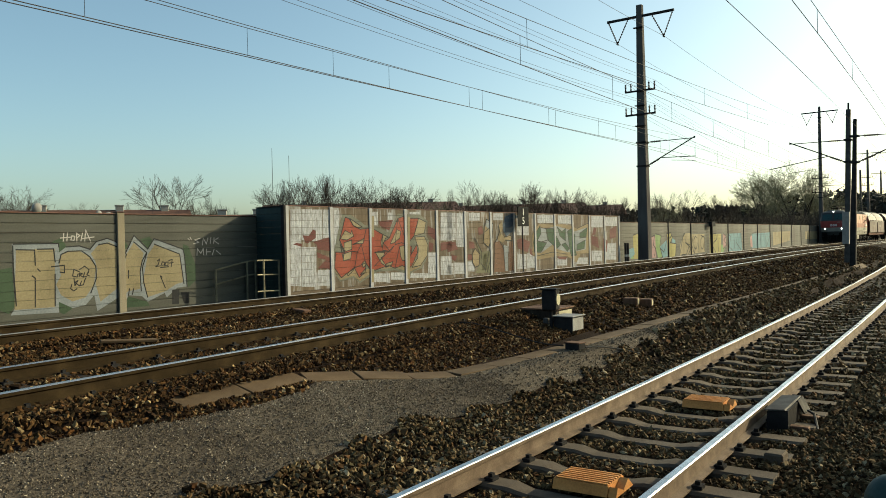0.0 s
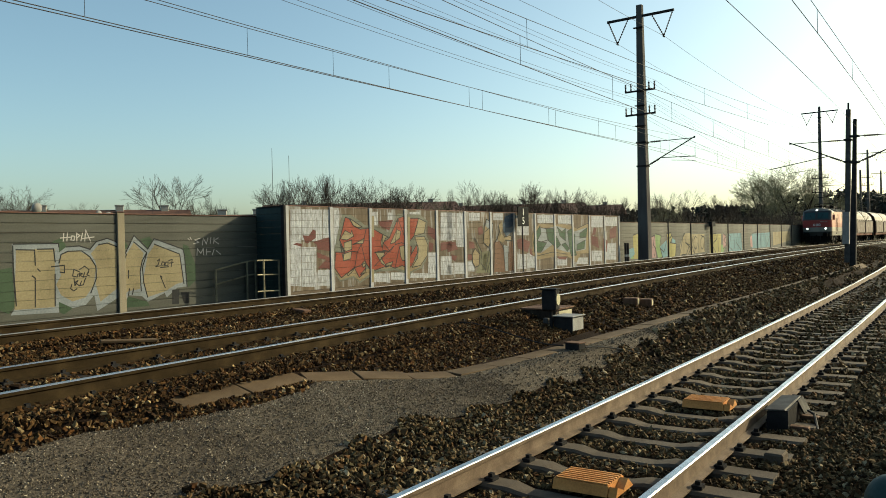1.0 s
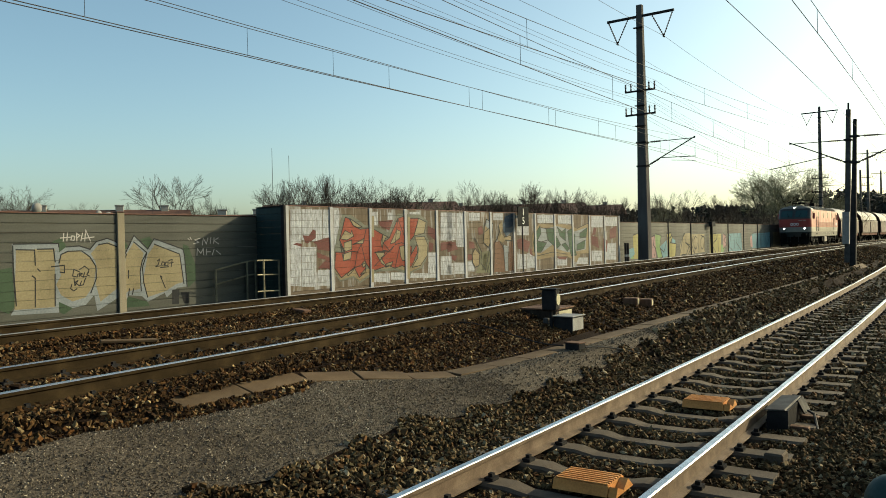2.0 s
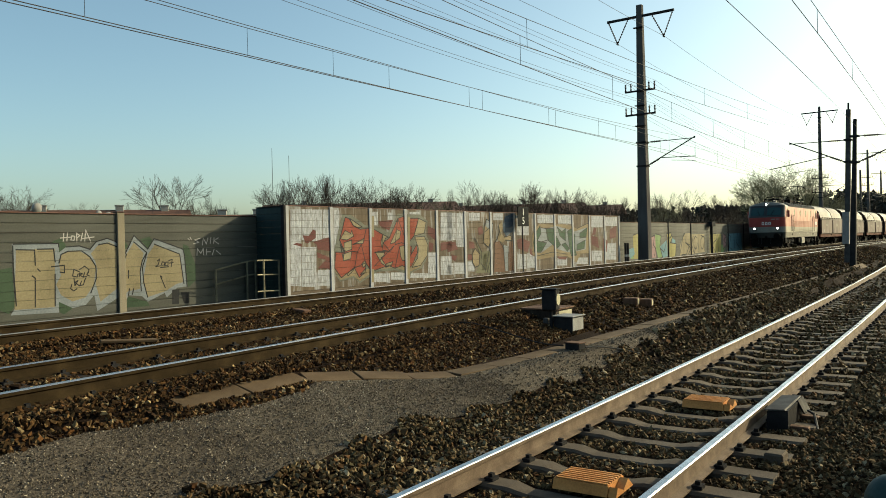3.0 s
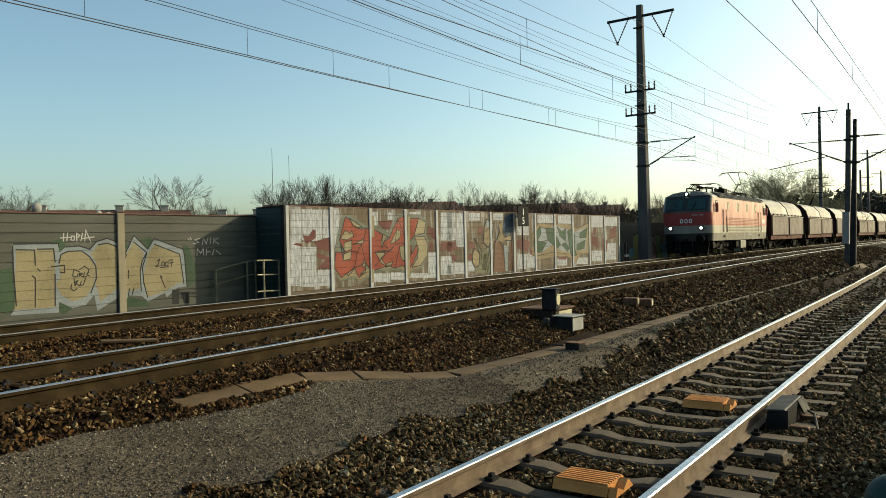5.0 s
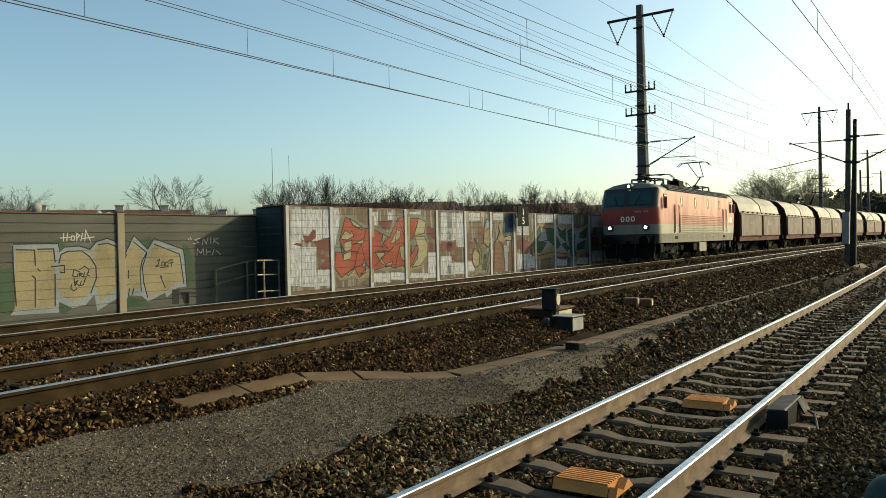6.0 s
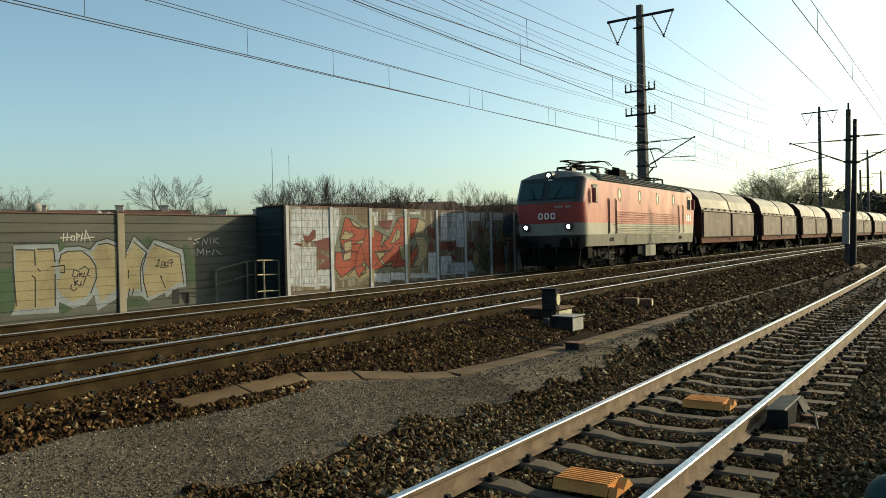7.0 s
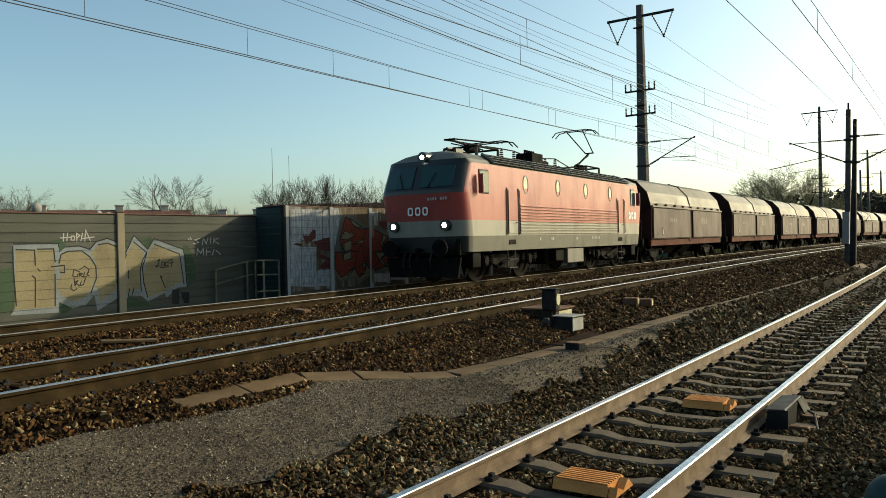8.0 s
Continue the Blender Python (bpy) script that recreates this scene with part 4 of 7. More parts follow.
L_FILL += [[(-7.14, 1.29), (-6.24, 1.29), (-6.27, -0.12), (-7.21, -0.11)], [(-6.16, 1.02), (-6.01, 1.21), (-5.64, 1.23), (-5.37, 1.07), (-5.22, 0.8), (-5.28, 0.37), (-5.51, 0.06), (-5.84, -0.02), (-6.12, 0.16), (-6.23, 0.42), (-6.11, 0.63)], [(-5.34, 1.15), (-5.13, 1.37), (-4.84, 1.43), (-4.64, 1.33), (-4.44, 1.1), (-4.48, 0.77), (-4.64, 0.52), (-4.68, 0.22), (-5.12, -0.08), (-5.23, 0.37), (-5.18, 0.74), (-5.23, 0.96)], [(-4.38, 1.1), (-4.16, 1.41), (-3.88, 1.13), (-3.99, 0.75), (-4.01, 0.18), (-4.35, 0.14), (-4.59, -0.01), (-4.61, 0.44), (-4.42, 0.82)], [(-3.76, 1.08), (-3.55, 1.34), (-2.78, 1.06), (-2.7, 0.28), (-2.91, 0.24), (-3.25, 0.07), (-3.8, -0.06), (-3.93, 0.35)]]
L_LINES = []
L_LINES += [[(-7.2, 1.42), (-6.15, 1.42), (-6.14, 1.33)], [(-7.21, 1.38), (-7.21, 0.88), (-7.17, -0.02)], [(-7.14, 1.29), (-6.72, 1.27), (-6.71, 0.91)], [(-6.65, 1.29), (-6.27, 1.29), (-6.24, 0.97)], [(-6.25, 0.68), (-6.27, -0.09)], [(-6.72, 0.61), (-6.74, -0.08)], [(-6.79, 0.66), (-6.72, 0.6)], [(-6.66, 0.82), (-6.6, 0.76)], [(-6.33, 0.86), (-6.02, 0.88), (-6.02, 0.7), (-6.13, 0.72)], [(-6.15, 0.94), (-6.09, 1.15), (-5.92, 1.22), (-5.58, 1.23), (-5.37, 1.07), (-5.22, 0.83), (-5.21, 0.53), (-5.37, 0.16)], [(-5.96, 1.33), (-5.63, 1.35), (-5.36, 1.26), (-5.19, 1.45), (-4.9, 1.53), (-4.67, 1.45), (-4.44, 1.24), (-4.38, 1.1), (-4.48, 0.82), (-4.63, 0.61)]]
L_LINES += [[(-5.13, 1.37), (-4.9, 1.41), (-4.61, 1.3), (-4.47, 1.07)], [(-4.38, 1.18), (-4.15, 1.6), (-3.76, 1.23)], [(-4.16, 1.43), (-3.79, 1.14), (-3.93, 0.92), (-4.0, 0.63), (-3.98, 0.12)], [(-3.76, 1.23), (-3.56, 1.51), (-2.67, 1.2), (-2.63, 1.05), (-2.57, 0.15)], [(-3.56, 1.36), (-2.78, 1.07), (-2.67, 0.24)], [(-3.79, 1.11), (-3.93, 0.75), (-3.9, 0.34), (-3.8, -0.06)], [(-3.4, 0.49), (-3.26, 0.16)], [(-3.4, 0.49), (-3.35, 0.46)], [(-4.45, 0.65), (-4.45, 0.43)], [(-4.33, 0.68), (-4.34, 0.48)], [(-4.44, 0.23), (-4.47, 0.07)], [(-4.32, 0.2), (-4.35, 0.03)], [(-4.2, 0.19), (-4.24, 0.05)], [(-4.67, 0.42), (-4.53, 0.13)], [(-4.66, -0.36), (-4.62, 1.44)]]
L_TAG = []
L_TAG += [[(-5.65, 0.71), (-5.79, 0.77), (-5.82, 0.61), (-5.71, 0.58), (-5.68, 0.66)], [(-5.66, 0.58), (-5.64, 0.68), (-5.57, 0.65), (-5.65, 0.63), (-5.56, 0.57)], [(-5.52, 0.68), (-5.55, 0.57), (-5.46, 0.58)], [(-5.42, 0.7), (-5.46, 0.62), (-5.39, 0.59)], [(-5.64, 0.76), (-5.51, 0.84), (-5.4, 0.75), (-5.42, 0.67)], [(-5.85, 0.4), (-5.88, 0.3), (-5.8, 0.24), (-5.72, 0.29)], [(-5.79, 0.56), (-5.77, 0.37), (-5.69, 0.49), (-5.77, 0.45), (-5.66, 0.36)], [(-5.6, 0.47), (-5.65, 0.36), (-5.55, 0.38), (-5.52, 0.49), (-5.49, 0.54)], [(-3.48, 0.9), (-3.41, 0.95), (-3.45, 0.81), (-3.53, 0.75), (-3.37, 0.77)], [(-3.33, 0.87), (-3.37, 0.78), (-3.27, 0.78), (-3.27, 0.86), (-3.33, 0.87)]]
L_TAG += [[(-3.22, 0.86), (-3.26, 0.76), (-3.16, 0.77), (-3.15, 0.86), (-3.22, 0.86)], [(-3.13, 0.9), (-3.02, 0.93), (-3.06, 0.73)], [(-3.12, 0.83), (-2.99, 0.84)], [(-3.39, 0.72), (-3.13, 0.73)]]
L_WRITING = []
L_WRITING += [[(-6.01, 1.67), (-6.03, 1.46)], [(-6.1, 1.55), (-5.85, 1.57)], [(-5.92, 1.68), (-5.94, 1.47)], [(-5.81, 1.6), (-5.84, 1.5), (-5.76, 1.49), (-5.74, 1.59), (-5.81, 1.6)], [(-5.69, 1.67), (-5.69, 1.45)], [(-5.69, 1.66), (-5.61, 1.61), (-5.68, 1.55)], [(-5.54, 1.67), (-5.59, 1.46)], [(-5.46, 1.75), (-5.49, 1.45)], [(-5.46, 1.75), (-5.33, 1.44)], [(-5.55, 1.53), (-5.24, 1.57)], [(-2.5, 1.5), (-2.45, 1.46)], [(-2.43, 1.53), (-2.39, 1.47)], [(-2.1, 1.5), (-2.28, 1.46), (-2.14, 1.39), (-2.32, 1.35)], [(-2.03, 1.31), (-1.99, 1.5), (-1.89, 1.34), (-1.83, 1.51)], [(-1.73, 1.52), (-1.76, 1.35)], [(-1.62, 1.52), (-1.64, 1.35)], [(-1.47, 1.51), (-1.63, 1.43), (-1.46, 1.33)]]
L_WRITING += [[(-2.22, 1.02), (-2.2, 1.21), (-2.09, 1.07), (-2.0, 1.21), (-1.99, 1.02)], [(-1.89, 1.19), (-1.9, 1.03)], [(-1.89, 1.11), (-1.75, 1.11)], [(-1.63, 1.18), (-1.7, 1.01)], [(-1.56, 1.14), (-1.41, 1.03)]]
L_GREEN = []
L_GREEN += [[(-7.5, 0.84), (-7.24, 0.88), (-7.2, -0.02), (-7.34, -0.2), (-7.53, -0.09)], [(-6.32, 1.46), (-6.05, 1.56), (-5.96, 1.33), (-6.14, 1.2)], [(-4.61, 1.5), (-4.43, 1.47), (-4.31, 1.32), (-4.41, 1.24)], [(-3.97, 1.49), (-3.69, 1.57), (-3.59, 1.43), (-3.76, 1.26)], [(-2.67, 1.35), (-2.49, 1.29), (-2.27, 0.74), (-2.28, 0.31), (-2.53, 0.12), (-2.63, 1.05)], [(-4.35, 0.0), (-3.8, -0.18), (-3.74, -0.3), (-4.48, -0.29)], [(-6.18, 0.0), (-5.84, -0.18), (-6.06, -0.32), (-6.16, -0.26)]]
L_SHADE = []
L_SHADE += [[(-3.05, 0.09), (-2.82, 0.1), (-2.84, -0.31), (-3.06, -0.31)], [(-2.78, 0.01), (-2.5, -0.01), (-2.51, -0.31), (-2.68, -0.31)]]
painted("graffiti", green_left, [
    (P_MOSS, L_GREEN), (P_PALE, L_HALO), (P_CREAM, L_FILL), (P_BLACK, [q for pts in L_LINES for q in stroke(pts, 0.03)] + [q for pts in L_TAG for q in stroke(pts, 0.026)] + L_SHADE),
    (P_WHITE, [q for pts in L_WRITING for q in stroke(pts, 0.026)]),
], "faded yellow graffiti letters with pale blue edge", G_BASE, G_ROW, 0.0)
FAR_LIGHTGREEN = []
FAR_LIGHTGREEN += [[(32.98, 1.4), (33.99, 1.33), (33.78, 0.59), (34.08, -0.11), (33.39, -0.18), (32.78, 0.85)], [(28.57, 0.11), (30.04, 0.01), (30.04, -0.11), (28.85, -0.07)], [(47.24, 0.48), (48.36, 0.39), (47.7, -0.21), (45.71, -0.21)]]
FAR_YELLOW = []
FAR_YELLOW += [[(29.23, 1.37), (30.13, 1.48), (30.04, -0.11), (29.29, -0.09)], [(34.94, 1.46), (35.77, 1.52), (36.04, 1.13), (35.73, 0.81), (36.83, 0.72), (36.59, -0.12), (35.3, -0.24), (35.19, 0.81)], [(44.3, 1.33), (47.21, 1.36), (47.1, -0.15), (44.2, -0.11)]]
FAR_SKY = []
FAR_SKY += [[(28.45, 0.51), (29.33, 0.61), (29.46, 0.2), (28.71, -0.07)], [(33.78, 0.59), (35.02, 1.01), (35.13, -0.08), (34.24, -0.21)], [(36.04, 1.13), (36.66, 0.99), (36.64, 0.73), (35.94, 0.78)], [(48.95, 1.35), (52.99, 1.4), (53.16, -0.14), (49.37, -0.09)], [(56.31, 1.31), (63.11, 1.42), (62.99, -0.01), (56.33, 0.02)]]
FAR_PINK = []
FAR_PINK += [[(32.22, 1.23), (32.91, 1.28), (32.99, -0.12), (32.14, -0.12)], [(55.78, 1.01), (56.42, 1.18), (56.59, 0.07), (55.9, 0.17)], [(47.71, 1.39), (48.58, 1.23), (48.51, 0.31), (47.73, 0.17)]]
FAR_CREAM = []
FAR_CREAM += [[(37.57, 0.51), (38.49, 1.41), (39.82, 1.46), (39.84, -0.08), (37.61, -0.13)], [(40.02, 1.36), (43.03, 1.37), (43.07, 0.01), (39.92, -0.08)], [(64.0, 1.46), (71.51, 1.51), (71.16, 0.51), (64.11, 0.1)], [(79.0, 1.45), (85.97, 1.47), (85.87, 0.51), (78.92, 0.59)]]
FAR_LINES = []
FAR_LINES += [[(29.23, 1.37), (30.07, 1.5), (30.04, -0.05)], [(32.98, 1.43), (33.99, 1.33), (33.67, 0.59), (34.18, -0.15)], [(32.15, 1.23), (32.81, 1.34), (32.54, 0.73), (32.93, 0.48), (32.73, -0.01)], [(34.98, 1.48), (35.84, 1.5), (36.04, 1.13), (35.65, 0.81), (36.83, 0.72), (36.59, -0.12)], [(34.94, 1.48), (35.29, 0.81), (35.23, -0.21)], [(33.77, 0.46), (34.44, 0.19), (35.02, 1.01)], [(37.54, -0.02), (38.2, 1.17), (38.61, 1.44), (38.68, 0.76), (39.56, 0.61), (38.91, -0.05), (37.84, -0.09)], [(38.84, 0.76), (39.87, 0.33), (39.31, -0.06)], [(38.41, 1.44), (37.77, 0.51)], [(40.42, 1.22), (40.05, 0.6), (40.55, -0.03), (41.0, 0.45)], [(41.47, 1.14), (41.61, 0.01)]]
FAR_LINES += [[(42.13, 1.28), (43.01, 1.13), (42.94, 0.12)], [(44.4, 1.33), (45.83, 1.4), (46.04, 0.95), (44.81, 0.52), (45.72, -0.09)], [(46.31, 1.32), (46.45, -0.11)], [(47.81, 1.36), (48.57, 1.15), (47.88, 0.85), (48.68, 0.46), (47.73, 0.17)], [(49.11, 1.38), (49.89, 1.07), (49.3, 0.29), (50.35, -0.05)], [(50.73, 1.38), (50.91, 0.1)], [(51.84, 1.37), (51.5, 0.57), (52.87, -0.1)], [(52.7, 1.45), (53.19, 0.22)], [(56.63, 1.35), (58.25, 1.48), (57.81, 0.13)], [(59.24, 1.33), (59.47, 0.01)], [(60.96, 1.41), (61.55, 0.06), (63.1, 1.31)], [(41.32, 0.72), (41.13, 0.34), (40.76, 0.26), (40.5, 0.53), (40.53, 0.95), (40.84, 1.21), (41.19, 1.1)]]
FAR_LINES += [[(42.85, 0.7), (42.67, 0.31), (42.32, 0.22), (42.08, 0.5), (42.11, 0.93), (42.4, 1.19), (42.73, 1.09)], [(35.87, 1.3), (35.68, 1.15), (35.28, 1.11), (34.97, 1.22), (34.98, 1.39), (35.31, 1.49), (35.7, 1.45)]]
painted("graffiti", green_right, [
    (P_CREAM, FAR_CREAM), (P_LIGHTGREEN, FAR_LIGHTGREEN), (P_YELLOW, FAR_YELLOW), (P_SKY, FAR_SKY), (P_PINK, FAR_PINK), (P_BLACK, [q for pts in FAR_LINES for q in stroke(pts, 0.07)]),
], "row of green, blue and cream graffiti tags", G_BASE, G_ROW, 0.0)

# added plain board wall, out of view, whose shadow darkens the near ground
shade_wall = thing("wall_near", pose(13.1, -3.95, 0, 0, 0, -4), "unseen added grey green board wall that shades the near ground", "noise wall", "", "structure")
me_n = board_mesh(4.5, 0.23, M_BOARD_GREEN, True)
bm = bmesh.new()
box(bm, -0.05, 0.05, -0.05, 0.15, -0.95, 2.36, 0, 0.01)
me_np = to_mesh("post", bm, M_DARK_STEEL)
for b in range(-11, 0):
    for r in range(14):
        ob = new("board", me_n)
        ob.parent = shade_wall
        ob.location = (b * 4.6 + 0.05, 0, -0.9 + r * 0.23)
    ob = new("post", me_np)
    ob.parent = shade_wall
    ob.location = (b * 4.6, 0, 0)

# hand rail of the small ramp in front of the return
M_RAILING = worn("grey_tube", (0.1602, 0.1442, 0.09616), (0.09608, 0.088, 0.05914), (0.2725, 0.2392, 0.1478), 3, 50, 0.6, 0.3, 0.1)
railing = thing("railing", pose(*GREEN_O, 0, 0, 0, WALL_DEG), "grey tubular steel railing beside the noise wall", "railing")
RUNS = [[(-1.68, -0.12, 0.60), (-0.55, -0.12, 0.80), (-0.23, -0.12, 0.83)], [(-0.98, -1.1, 0.84), (-0.74, -1.1, 0.84), (-0.16, -1.1, 0.82)]]
for run_posts in RUNS:
    for u, v, h in run_posts:
        if u == -0.98:
            continue
        bm = bmesh.new()
        rod(bm, (u, v, -0.55), (u, v, h), 0.03, None, 8)
        part("post", bm, M_RAILING, railing)
    for dz in (0.0, -0.42, -0.9):
        for (u, v, h), (u2, v2, h2) in zip(run_posts[:-1], run_posts[1:]):
            if dz == -0.9 and v > -1:
                continue
            bm = bmesh.new()
            rod(bm, (u, v, h + dz - 0.02), (u2, v2, h2 + dz - 0.02), 0.024, None, 8)
            part("bar", bm, M_RAILING, railing)

# two short banded posts at the end of the white wall
for u in (24.55, 24.85):
    mp = thing("marker_post", pose(*WHITE_O, 0, 0, 0, WALL_DEG) @ pose(u, -0.25, -0.45), "short dark marker post with pale band", "marker post", "posts at the wall end")
    bm = bmesh.new()
    rod(bm, (0, 0, 0), (0, 0, 1.38), 0.07, None, 10)
    part("shaft", bm, M_DARK_STEEL, mp)
    bm = bmesh.new()
    rod(bm, (0, 0, 0.62), (0, 0, 0.74), 0.074, None, 10)
    part("band", bm, M_POST_WHITE, mp, "pale band")
lb = thing("line_telephone", pose(*GREEN_O, 0, 0, 0, WALL_DEG) @ pose(44.06, -0.25, -0.5), "dark box on a post before the far wall", "telephone box")
bm = bmesh.new()
rod(bm, (0, 0, 0), (0, 0, 2.45), 0.07, None, 8)
part("post", bm, M_DARK_STEEL, lb)
bm = bmesh.new()
box(bm, -0.42, 0.42, -0.16, 0.12, 2.45, 2.8, 0, 0.02)
part("case", bm, M_DARK_STEEL, lb)

# kilometre board over the white wall
M_SIGN = worn("grey_sign", (0.008316, 0.01055, 0.01163), (0.00666, 0.008316, 0.009432), (0.01109, 0.01332, 0.0144), 3, 40, 0.6, spec=0.03)
P_NUMERAL = paint("numeral_white", (0.75, 0.75, 0.72))
sign = thing("kilometre_board", pose(*WHITE_O, 0, 0, 0, WALL_DEG), "dark grey kilometre board with pale numerals on post", "sign")
bm = bmesh.new()
box(bm, 12.86, 13.78, -0.36, -0.33, 1.83, 2.67, 0, 0.008)
board = part("board", bm, M_SIGN, sign)
for s, z in (("1", 2.44), ("5", 2.06)):
    text_part("numeral", s, 0.42, P_NUMERAL, board, pose(13.31, -0.366, z, 90, 0, 0))
bm = bmesh.new()
rod(bm, (13.31, -0.3, -0.4), (13.31, -0.3, 2.6), 0.03)
part("post", bm, M_STEEL, sign)


# ---- train ----
def paint_metal(name, base, rough=0.38, dirt=0.75, grime=(1.5, 1, 0.5)):
    return worn(name, base, tuple(v * dirt for v in base), tuple(min(0.85, v * 1.08) for v in base), 1.2, 30, rough, 0, 0.05, grime, 0.004, 0.4)


T_RED = paint_metal("traffic_red", (0.2846, 0.051, 0.04615))
T_WHITE = paint_metal("dirty_white", (0.2247, 0.2141, 0.1837))
T_GREY = paint_metal("umbra_grey", (0.0797, 0.07452, 0.05741), 0.5)
T_DARK = paint_metal("anthracite", (0.0108, 0.01388, 0.01388), 0.35)
T_ROOF = paint_metal("roof_grey", (0.1078, 0.1022, 0.0861), 0.6)
T_BLACK = worn("bogie_black", (0.0077, 0.00715, 0.0066), (0.0044, 0.0044, 0.00385), (0.0154, 0.0132, 0.011), 3, 40, 0.75, 0.1, 0.2, spec=0.03)
T_WHEEL = worn("wheel_steel", (0.009, 0.00765, 0.0063), (0.0054, 0.0045, 0.0036), (0.0216, 0.018, 0.0144), 4, 40, 0.85, 0.0, 0.1, spec=0.03)
T_GLASS = material("cab_glass", (0.02, 0.05, 0.052), 0.08, 0.0, 0.25)
T_PORT = material("porthole_glass", (0.36, 0.4, 0.3), 0.2)
T_RUBBER = material("rubber", (0.02, 0.02, 0.02), 0.6)
T_LAMP = bpy.data.materials.new("headlamp_light")
T_LAMP.use_nodes = True
_e = T_LAMP.node_tree.nodes["Principled BSDF"]
_e.inputs["Emission Color"].default_value = (1.0, 0.97, 0.92, 1)
_e.inputs["Emission Strength"].default_value = 9.0
T_HOPPER = worn("brown_hopper", (0.06115, 0.03324, 0.02725), (0.04121, 0.02193, 0.01861), (0.08641, 0.05251, 0.04188), 0.7, 25, 0.6, 0, 0.1, (1.2, 1, 0.6))
T_HOPPER_ROOF = worn("dusty_hopper_roof", (0.13, 0.1131, 0.08695), (0.09125, 0.07684, 0.05775), (0.1637, 0.1444, 0.1106), 0.6, 25, 0.55, 0.1, 0.1, (0.5, 1, 1))
# dark brown for roof fittings, and for hopper surfaces coloured as if in shade
T_HOPPER_DARK = worn("dark_brown_shaded_hopper", (0.02772, 0.01476, 0.01158), (0.0162, 0.00924, 0.00738), (0.04158, 0.0231, 0.01848), 1, 30, 0.65, spec=0.03)
T_SILL = worn("red_brown_sill", (0.075, 0.0231, 0.01615), (0.0462, 0.0154, 0.01155), (0.09825, 0.03275, 0.0231), 1, 30, 0.6, spec=0.03)

LOCO_L = 15.7
# level: height, half width, front offset at the middle
LEVELS = [(0.92, 1.42, 0.1), (1.38, 1.46, 0.06), (1.84, 1.47, 0.0), (2.62, 1.47, -0.16), (2.72, 1.469, -0.15), (3.5, 1.455, 0.2), (3.62, 1.37, 0.32), (3.82, 1.02, 0.62), (3.92, 0.5, 0.8)]
HALF = [0.0, 0.3, 0.55, 0.74, 0.8, 0.85, 0.9, 0.94, 0.97, 0.99, 1.0]
COLS = [-c for c in HALF[:0:-1]] + HALF


def swept(c):
    """How far the front draws back at a share c of the half width: a slight bow and a round corner."""
    d = max(0.0, (abs(c) - 0.74) / 0.26)
    return 0.2 * c * c + 0.38 * (1 - math.sqrt(max(0.0, 1 - d * d)))


SWEPT = [swept(c) for c in COLS]


def loco_front(z):
    for (z0, w0, f0), (z1, w1, f1) in zip(LEVELS[:-1], LEVELS[1:]):
        if z0 <= z <= z1:
            t = (z - z0) / (z1 - z0)
            return w0 + (w1 - w0) * t, f0 + (f1 - f0) * t
    return LEVELS[-1][1:]


def wheel_mesh(r, w):
    bm = bmesh.new()
    n = 28
    prof = [(0.0, w / 2 + 0.02), (0.14, w / 2 + 0.02), (0.16, w * 0.1), (r * 0.78, w * 0.1), (r * 0.82, w / 2), (r, w / 2), (r, -w * 0.3), (r + 0.03, -w * 0.5), (r * 0.8, -w * 0.5), (0.0, -w * 0.45)]
    rings = []
    for pr, py in prof:
        rings.append([bm.verts.new((pr * math.cos(2 * math.pi * i / n), -py, pr * math.sin(2 * math.pi * i / n))) for i in range(n)] if pr else [bm.verts.new((0, -py, 0))])
    for a, b in zip(rings[:-1], rings[1:]):
        for i in range(n):
            j = (i + 1) % n
            if len(a) == 1:
                bm.faces.new((a[0], b[i], b[j]))
            elif len(b) == 1:
                bm.faces.new((a[i], a[j], b[0]))
            else:
                bm.faces.new((a[i], b[i], b[j], a[j]))
    # light holes read as a turning mark
    for i in range(6):
        w0 = 2 * math.pi * i / 6
        rod(bm, (r * 0.5 * math.cos(w0), -w * 0.1 + 0.004, r * 0.5 * math.sin(w0)), (r * 0.5 * math.cos(w0), -w * 0.1 - 0.012, r * 0.5 * math.sin(w0)), r * 0.1, None, 8)
    bmesh.ops.recalc_face_normals(bm, faces=bm.faces)
    return to_mesh("wheel", bm, T_WHEEL)


WHEEL_BIG = wheel_mesh(0.62, 0.13)
WHEEL_SMALL = wheel_mesh(0.46, 0.13)


def wheels(parent, x, r, me):
    for s in (-1, 1):
        ob = new("wheel", me)
        ob.parent = parent
        flip = 0 if s < 0 else 180
        ob.matrix_local = pose(x, s * 0.753, r, 0, 0, flip)
    bm = bmesh.new()
    rod(bm, (x, -0.7, r), (x, 0.7, r), 0.09)
    part("axle", bm, T_BLACK, parent)


